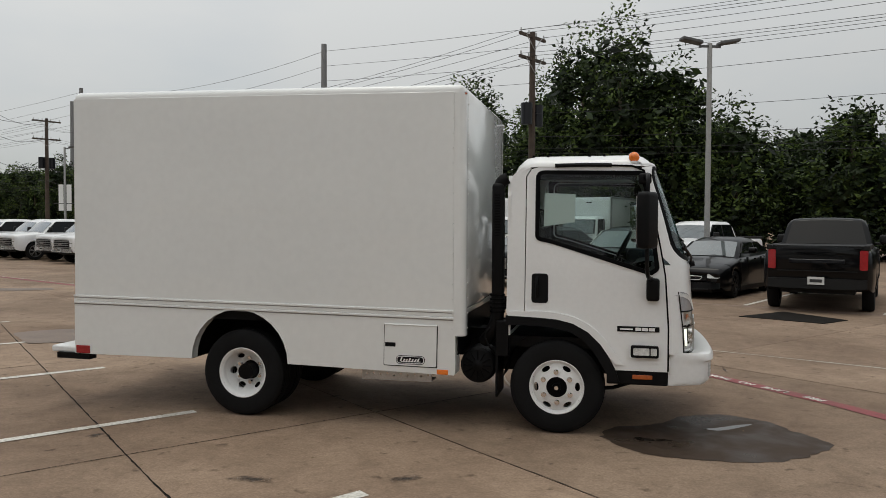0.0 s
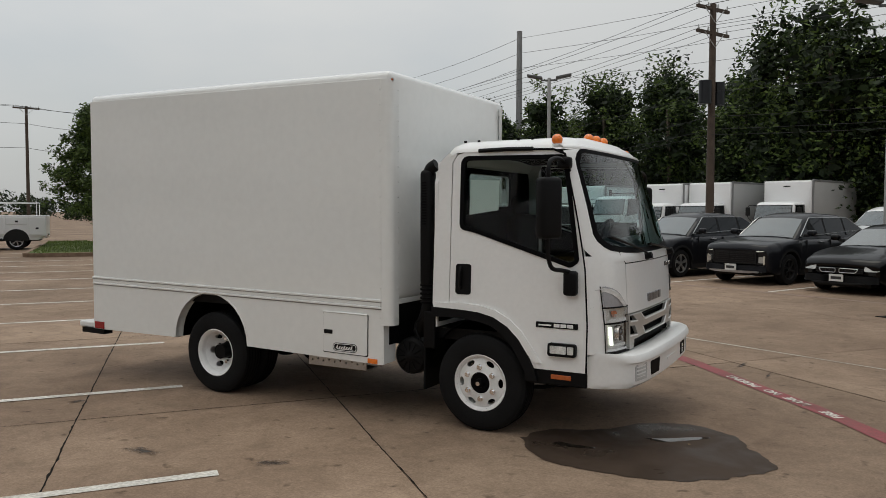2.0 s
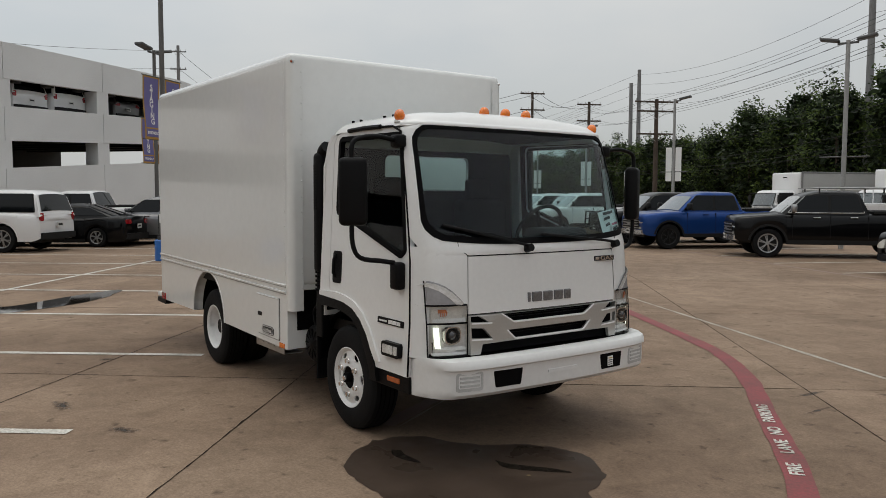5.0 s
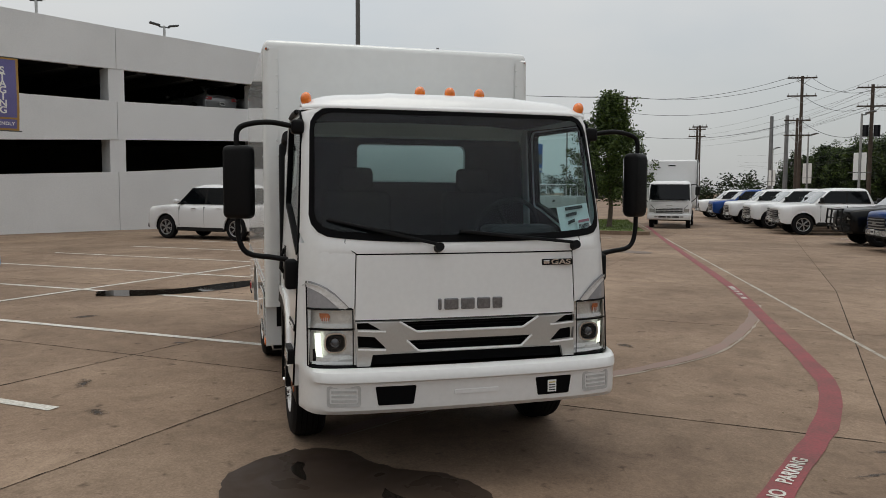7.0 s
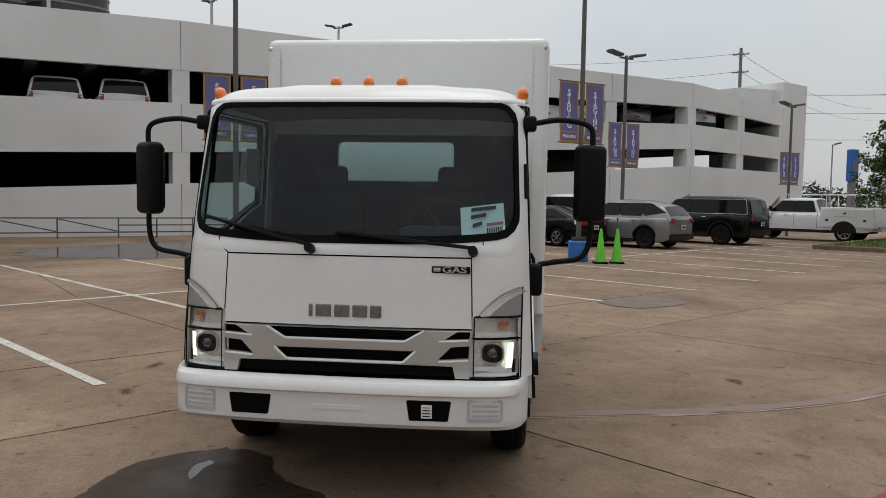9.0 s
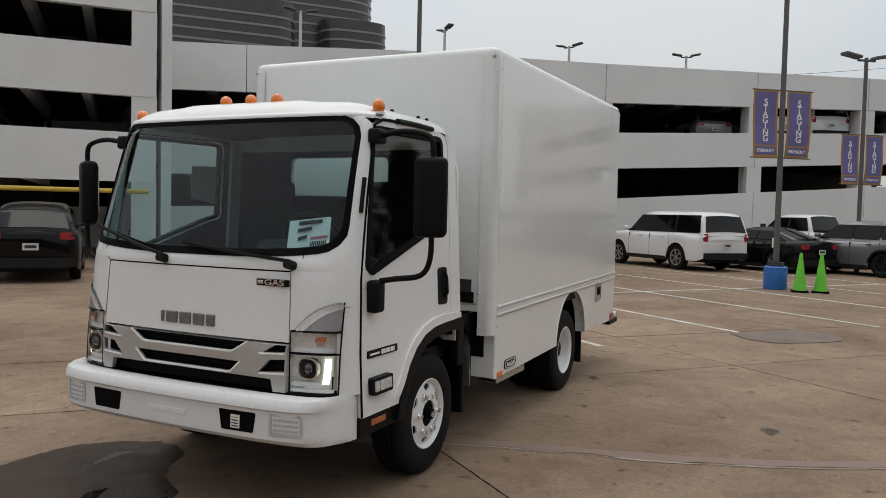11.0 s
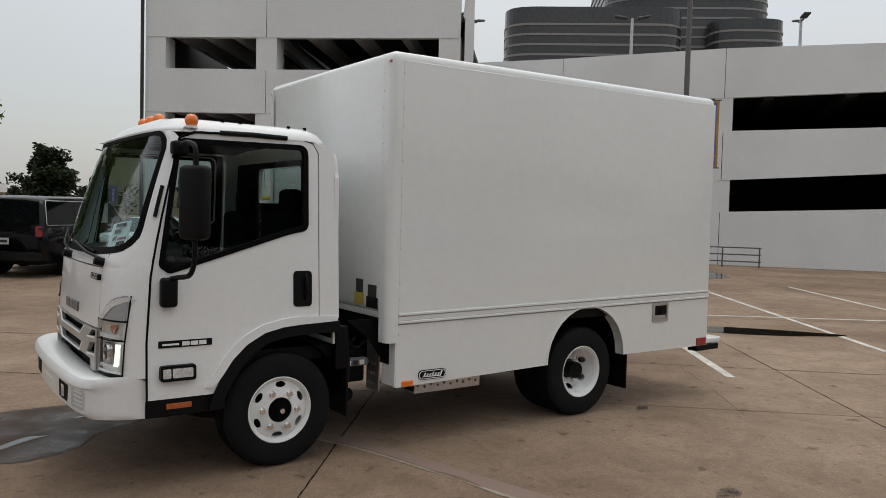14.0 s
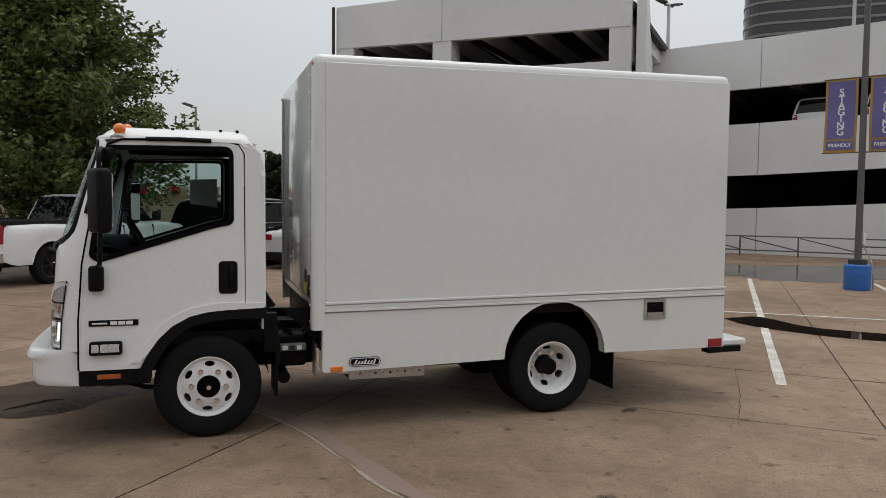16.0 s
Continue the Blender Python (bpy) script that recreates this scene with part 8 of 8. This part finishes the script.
def at_grass_island():
    ring = [Vector((a, b, 0)) for a, b in rounded([(-24.8, 11.1), (-35.1, 19.1), (-34.4, 21.0), (-21.8, 14.9)], 0.7, 6)]
    outer = [(p.x, p.y) for p in ring]
    inner = inset(outer, 0.18) if sum(a[0] * b[1] - b[0] * a[1] for a, b in zip(outer, outer[1:] + outer[:1])) > 0 else inset(outer, -0.18)
    kerb = part("kerb", plate(bmesh.new(), outer, [inner], lambda x, y: (x, y, 0.15), lambda x, y: (x, y, -0.02)), CONC, None, "tan concrete kerb round a planted island", None, "kerb", "structure")
    GRASS = material("lawn soil", (0.10, 0.13, 0.035), 0.9, 0, 0.4, 1.5, 40, 0.4)
    part("lawn", plate(bmesh.new(), inner, [], lambda x, y: (x, y, 0.13), lambda x, y: (x, y, 0.0)), GRASS, None, "patchy grass on a kerbed island", None, "lawn", "structure")
    rng = np.random.default_rng(3)
    f, g_ = rng.uniform(0.03, 0.97, 5000), rng.uniform(0.06, 0.94, 5000)
    px = (-24.8 - 10.3 * f) * (1 - g_) + (-21.8 - 12.6 * f) * g_
    py = (11.1 + 8.0 * f) * (1 - g_) + (14.9 + 6.1 * f) * g_
    a = rng.uniform(0, 6.28, 5000)
    hgt = rng.uniform(0.04, 0.11, 5000)
    w = 0.012
    v = np.stack([np.stack([px - w * np.cos(a), py - w * np.sin(a), np.full(5000, 0.12)], 1), np.stack([px + w * np.cos(a), py + w * np.sin(a), np.full(5000, 0.12)], 1), np.stack([px + 0.03 * np.sin(a), py, 0.13 + hgt], 1)], 1).reshape(-1, 3)
    me = bpy.data.meshes.new("grass")
    me.from_pydata(v.tolist(), [], np.arange(15000).reshape(-1, 3).tolist())
    me.materials.append(leaf_material("grass blades", (0.15, 0.20, 0.05), (0.06, 0.09, 0.02)))
    tagged(new("grass", me), "short green grass on a kerbed island", "grass", "", "stuff")


at_grass_island()
tree(-26.3, 15.4, 6.3, 2.2, 1.7, 11, "young street tree with airy green leaves on a kerbed island", LEAFA, 420, 60, 0.075)
tree(3.6, -15.2, 10.6, 3.55, 1.3, 12, "leafy green tree beside a parked white pickup", LEAFC, 1320, 70, 0.09, trunk_r=0.15)
tree(-4.6, -39.5, 4.7, 2.3, 1.6, 13, "distant round street tree", LEAFB, 180, 60, 0.12)
tree(8.0, -60, 8.0, 3.6, 1.8, 14, "distant round street tree", LEAFB, 180, 60, 0.13)

# woods behind the far row: many crowns, one stand
rng = np.random.default_rng(21)
stand = []
for k in range(82):
    f = k / 81
    s = -32 + 166 * f
    base = Vector((11.3, 37.2, 0)) + RB * s
    deep = (k % 3) * 2.6 + rng.uniform(-0.6, 0.6)
    p = base - HB * deep
    top = next(h for x, h in ((9, 7.9), (4, 8.6), (1.5, 11.2), (-4, 12.6), (-9, 11.2), (-17, 12.6), (-25, 11.5), (-40, 11.0), (-999, 9.2)) if p.x > x)
    stand.append((p.x, p.y, top * rng.uniform(0.86, 1.06), rng.uniform(2.2, 3.1)))
stand += [(0.6, 40.6, 14.2, 3.5), (-1.6, 41.6, 13.8, 3.0), (3.6, 41.0, 11.6, 3.0)]
cl, cld, core = [], [], []
for i, (x, y, h, r) in enumerate(stand):
    z0 = fall(x, y)
    for j in range(125):
        d = rng.normal(0, 1, 3)
        d /= np.linalg.norm(d)
        rr = rng.uniform(0.3, 1.0) ** 0.4
        wob = 1 + 0.45 * noise.noise(Vector(d * 2.3) + Vector((i * 3.1, 0, 0)))
        z = h * 0.55 + d[2] * h * 0.45 * rr * wob
        (cl if j % 3 else cld).append((x + d[0] * r * rr * wob, y + d[1] * r * rr * wob, max(0.4, z) + z0, r * 0.13))
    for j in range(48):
        # the heart of each crown, its shade put into the leaf colour
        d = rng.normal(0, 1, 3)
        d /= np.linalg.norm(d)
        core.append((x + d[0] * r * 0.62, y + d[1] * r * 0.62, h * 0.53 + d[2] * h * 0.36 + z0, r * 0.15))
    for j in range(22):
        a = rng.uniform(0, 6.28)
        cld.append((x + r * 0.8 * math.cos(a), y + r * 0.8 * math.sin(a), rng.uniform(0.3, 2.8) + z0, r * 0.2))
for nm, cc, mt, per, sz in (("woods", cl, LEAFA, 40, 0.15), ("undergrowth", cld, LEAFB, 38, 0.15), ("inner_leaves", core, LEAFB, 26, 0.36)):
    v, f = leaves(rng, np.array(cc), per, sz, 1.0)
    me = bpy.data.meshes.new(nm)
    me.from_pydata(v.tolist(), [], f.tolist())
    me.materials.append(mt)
    tagged(new(nm, me), "dense dark green trees behind the lot" if nm == "woods" else "undergrowth and inner leaves of the woods, shade in their green", "trees", "", "stuff")
# thicket in the shade-dark leaf colour behind the stand closes it near the ground
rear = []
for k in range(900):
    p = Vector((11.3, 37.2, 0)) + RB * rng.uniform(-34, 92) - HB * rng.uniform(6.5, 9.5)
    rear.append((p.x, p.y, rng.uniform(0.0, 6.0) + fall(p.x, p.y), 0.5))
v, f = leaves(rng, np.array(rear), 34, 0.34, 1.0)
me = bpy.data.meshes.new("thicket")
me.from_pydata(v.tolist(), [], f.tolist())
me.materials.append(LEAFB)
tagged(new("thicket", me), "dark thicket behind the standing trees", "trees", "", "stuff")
stems = bmesh.new()
for i, (x, y, h, r) in enumerate(stand):
    tube(stems, [(x, y, fall(x, y) - 0.1), (x + 0.1, y, h * 0.4), (x - 0.1, y + 0.1, h * 0.75)], 0.13, 6)
part("woods_stems", stems, BARK, None, "trunks in the woods", 60, "trees", "stuff")
# low distant tree belt all round the horizon
belt = []
for k in range(420):
    a = k / 420 * 2 * math.pi
    rad = 150 + rng.uniform(-15, 25)
    for j in range(5):
        belt.append((rad * math.cos(a) + rng.normal(0, 2.5), rad * math.sin(a) + rng.normal(0, 2.5), rng.uniform(0.5, 5.2) * (0.8 + 0.35 * noise.noise(Vector((a * 6, 0, 0)))), 0.8))
v, f = leaves(rng, np.array(belt), 90, 0.32, 1.0)
me = bpy.data.meshes.new("tree_belt")
me.from_pydata(v.tolist(), [], f.tolist())
me.materials.append(LEAFB)
tagged(new("tree_belt", me), "low belt of distant trees along the horizon", "trees", "", "stuff")

# ---- utility poles, wires, lamps ----
WOOD = material("weathered pole wood", (0.075, 0.055, 0.042), 0.9, 0, 0.35, 3, 50, 0.3)
STEELP = material("grey steel pole", (0.22, 0.22, 0.22), 0.6, 0.3, 0.15, 1, 20)
WIRE = material("black cable", (0.02, 0.02, 0.022), 0.6, 0, 0.1)


def utility_pole(x, y, h, yaw, arms, mat=WOOD, r=0.15, transformer=False, label="", group="utility poles"):
    p = thing("utility_pole", label or "weathered wooden utility pole with crossarms", "pole", pose(x, y, 0, 0, 0, yaw), group)
    part("mast", C((0, 0, -0.3), (0, 0, h), r, 10, r * 0.7), mat, p, "", 60)
    for z, w in arms:
        part("crossarm", B(-w, w, -0.06, 0.06, z - 0.06, z + 0.06), mat, p)
        for i in range(4):
            xx = -w + 0.1 + i * (2 * w - 0.2) / 3
            part("insulator", C((xx, 0, z + 0.05), (xx, 0, z + 0.24), 0.04, 8, 0.025), GARGREY, p)
        part("arm_brace", tube(bmesh.new(), [(-w * 0.6, 0.07, z), (0, 0.12, z - 0.6), (w * 0.6, 0.07, z)], 0.02, 5), GARGREY, p)
    if transformer:
        for xx in (-0.45, 0.45):
            part("transformer", C((xx, 0, h * 0.60), (xx, 0, h * 0.60 + 0.95), 0.26, 16), CARGREY, p, "grey transformer can", 40)
    return p


def wire(pts, sag, r=0.014):
    bm = bmesh.new()
    line = []
    for a, b in zip(pts, pts[1:]):
        a, b = Vector(a), Vector(b)
        for k in range(14):
            t = k / 14
            line.append(a.lerp(b, t) - Vector((0, 0, sag * 4 * t * (1 - t))))
    line.append(Vector(pts[-1]))
    tube(bm, line, r, 4)
    return part("cable", bm, WIRE, None, "thin black overhead cable between utility poles", None, "cable")


ax = yaw_of(RB) + 90
PA = (-3.3, 27.6)
utility_pole(*PA, 10.35, ax, ((10.15, 1.05), (9.15, 1.05)), WOOD, 0.18, True, "brown wooden utility pole with two transformer cans")
PB = (-47.8, 50.9)
utility_pole(*PB, 10.8, ax, ((10.55, 1.2), (9.0, 1.2)), WOOD, 0.19, True, "brown wooden utility pole with two transformer cans")
PC = (-51.4, 46.9)
utility_pole(*PC, 11.8, ax, ((11.65, 1.2), (10.1, 1.2)), WOOD, 0.17)
PD = (-65.2, 37.7)
utility_pole(*PD, 11.3, ax, ((11.1, 1.1),), WOOD, 0.17)
PE = (32.0, 10.6)
utility_pole(*PE, 10.35, ax, ((10.15, 1.05), (9.15, 1.05)), WOOD, 0.18)
PF = (-33.7, 43.5)
utility_pole(*PF, 9.1, ax, ((8.9, 1.7), (8.2, 1.5), (6.5, 1.5)), WOOD, 0.2)
utility_pole(-47.8, 43.5, 7.8, ax, ((7.6, 1.0), (6.4, 1.0)), WOOD, 0.14)
utility_pole(-60.6, 43.1, 8.2, ax, ((8.05, 0.7),), WOOD, 0.14)
utility_pole(-70.0, 49.1, 8.95, ax, ((8.7, 0.9), (7.9, 0.9)), WOOD, 0.16)
PG = (-87.0, 24.0)
utility_pole(*PG, 19.1, ax, ((18.4, 0.9), (16.4, 0.9)), STEELP, 0.24)
for x, y, h in ((-24.7, 57.0, 17.5), (-88.1, 73.2, 12.5), (-86.8, 74.7, 12.55), (-68.0, 79.9, 17.4), (-67.2, 80.6, 19.2)):
    utility_pole(x, y, h, ax, (), STEELP, 0.34, False, "tall grey steel transmission pole")
for z, o in ((10.3, -0.95), (10.3, 0.35), (10.3, 0.95), (9.3, -0.8), (9.3, 0.1), (9.3, 0.8), (6.75, 0.0), (5.7, 0.1), (5.2, -0.1), (4.95, 0.1)):
    d = Vector((math.cos(radians(ax)), math.sin(radians(ax)), 0)) * o
    wire([(PE[0] + d.x, PE[1] + d.y, z + 0.1), (PA[0] + d.x, PA[1] + d.y, z), (PF[0] + d.x, PF[1] + d.y, z - 1.3), (PB[0] + d.x, PB[1] + d.y, z - 0.2), (-110 + d.x, 84 + d.y, z + 1.4)], 0.6 + 0.1 * o, 0.010)
for z, o in ((11.75, -0.9), (11.75, 0.9), (10.2, 0.0), (8.0, 0.0)):
    wire([(PB[0], PB[1] + o, z - 1.1), (PC[0], PC[1] + o, z), (PD[0], PD[1] + o, z - 0.5), (-62, -2 + o, z + 0.6)], 0.9, 0.02)
for z in (18.5, 16.5):
    wire([(-140, 60, z), (*PG, z), (-60, -30, z - 4)], 1.5, 0.022)
for z in (16.9, 15.6, 14.3, 13.0):
    wire([(60, 20, z), (-24.7, 57.0, z), (-67, 80, z + 1.6), (-160, 110, z)], 1.5, 0.016)
street_lamp(3.0, 16.1, 6.95, 20, 0, POLEG, 0.085, 2, False, "grey lot lamp with two flat heads before the trees")
street_lamp(-8.5, 22.4, 6.95, 20, 0, POLEG, 0.085, 2, True, "grey lot lamp with banner bars")
for x, y in ((-21.9, 30.6), (-36.6, 39.1), (-53.3, 49.4), (-72.3, 60.9)):
    q = street_lamp(x, y, 6.95, 20, 0, POLEG, 0.085, 1, True, "grey lot lamp with pale banners", "lamps of the far rows")
    for s in (-1, 1):
        part("pale_banner", B(*sorted((s * 0.10, s * 0.42)), -0.01, 0.01, 2.6, 4.4), PAPER, q, "faded pale banner")
for x, y in ((-56, 27), (-64, 33), (-75, 30), (4.6, -30), (0, -42)):
    street_lamp(x, y, 7.5, 35, 0, POLEG, 0.08, 1, False, "distant slim grey lot lamp")
# small buildings and a blue sign far off
TAN = material("tan stucco", (0.36, 0.29, 0.20), 0.85, 0, 0.1, 0.5, 10)
inn = thing("hotel", "distant tan building with a low pitched roof", "building", pose(-38, -152, 0, 0, 0, 20))
part("wall", B(-5, 5, -6, 6, 0, 13.5), TAN, inn)
rf = bmesh.new()
bmesh.ops.create_cone(rf, cap_ends=True, segments=4, radius1=8.6, radius2=0.5, depth=2.0, matrix=Matrix.Translation((0, 0, 14.5)) @ pose(0, 0, 0, 0, 0, 45))
part("roof", rf, WOOD, inn)
for k in range(4):
    for j in range(4):
        part("window", B(-3.9 + 2.3 * k, -2.7 + 2.3 * k, 5.98, 6.05, 1.5 + 3.1 * j, 3.2 + 3.1 * j), TGLASS, inn)
shop = thing("store_building", "distant low shop with a red and white striped awning", "building", pose(6, -80, 0, 0, 0, 0))
part("wall", B(-12, 12, -6, 6, 0, 3.4), TAN, shop)
for k in range(16):
    part("awning_stripe", B(-12 + 1.5 * k, -11.25 + 1.5 * k, 6.0, 7.0, 2.6, 3.3), REDL if k % 2 else PAPER, shop)
sign = thing("pole_sign", "blue sign on a tall grey pole beyond the garage", "sign", pose(-64.3, 27.8, 0, 0, 0, -67))
part("sign_post", B(-0.22, 0.22, -0.22, 0.22, 0, 3.6), STEELP, sign)
part("sign_face", B(-0.40, 0.40, -0.28, 0.28, 3.6, 6.3, bevel=0.05), BLUE, sign, "blue sign face")
part("sign_bar", B(-0.27, 0.27, 0.275, 0.295, 4.4, 5.3, bevel=0.008, seg=1), CARSILVER, sign)
part("sign_bar", B(-0.27, 0.27, 0.275, 0.295, 3.75, 4.0, bevel=0.008, seg=1), PAPER, sign)
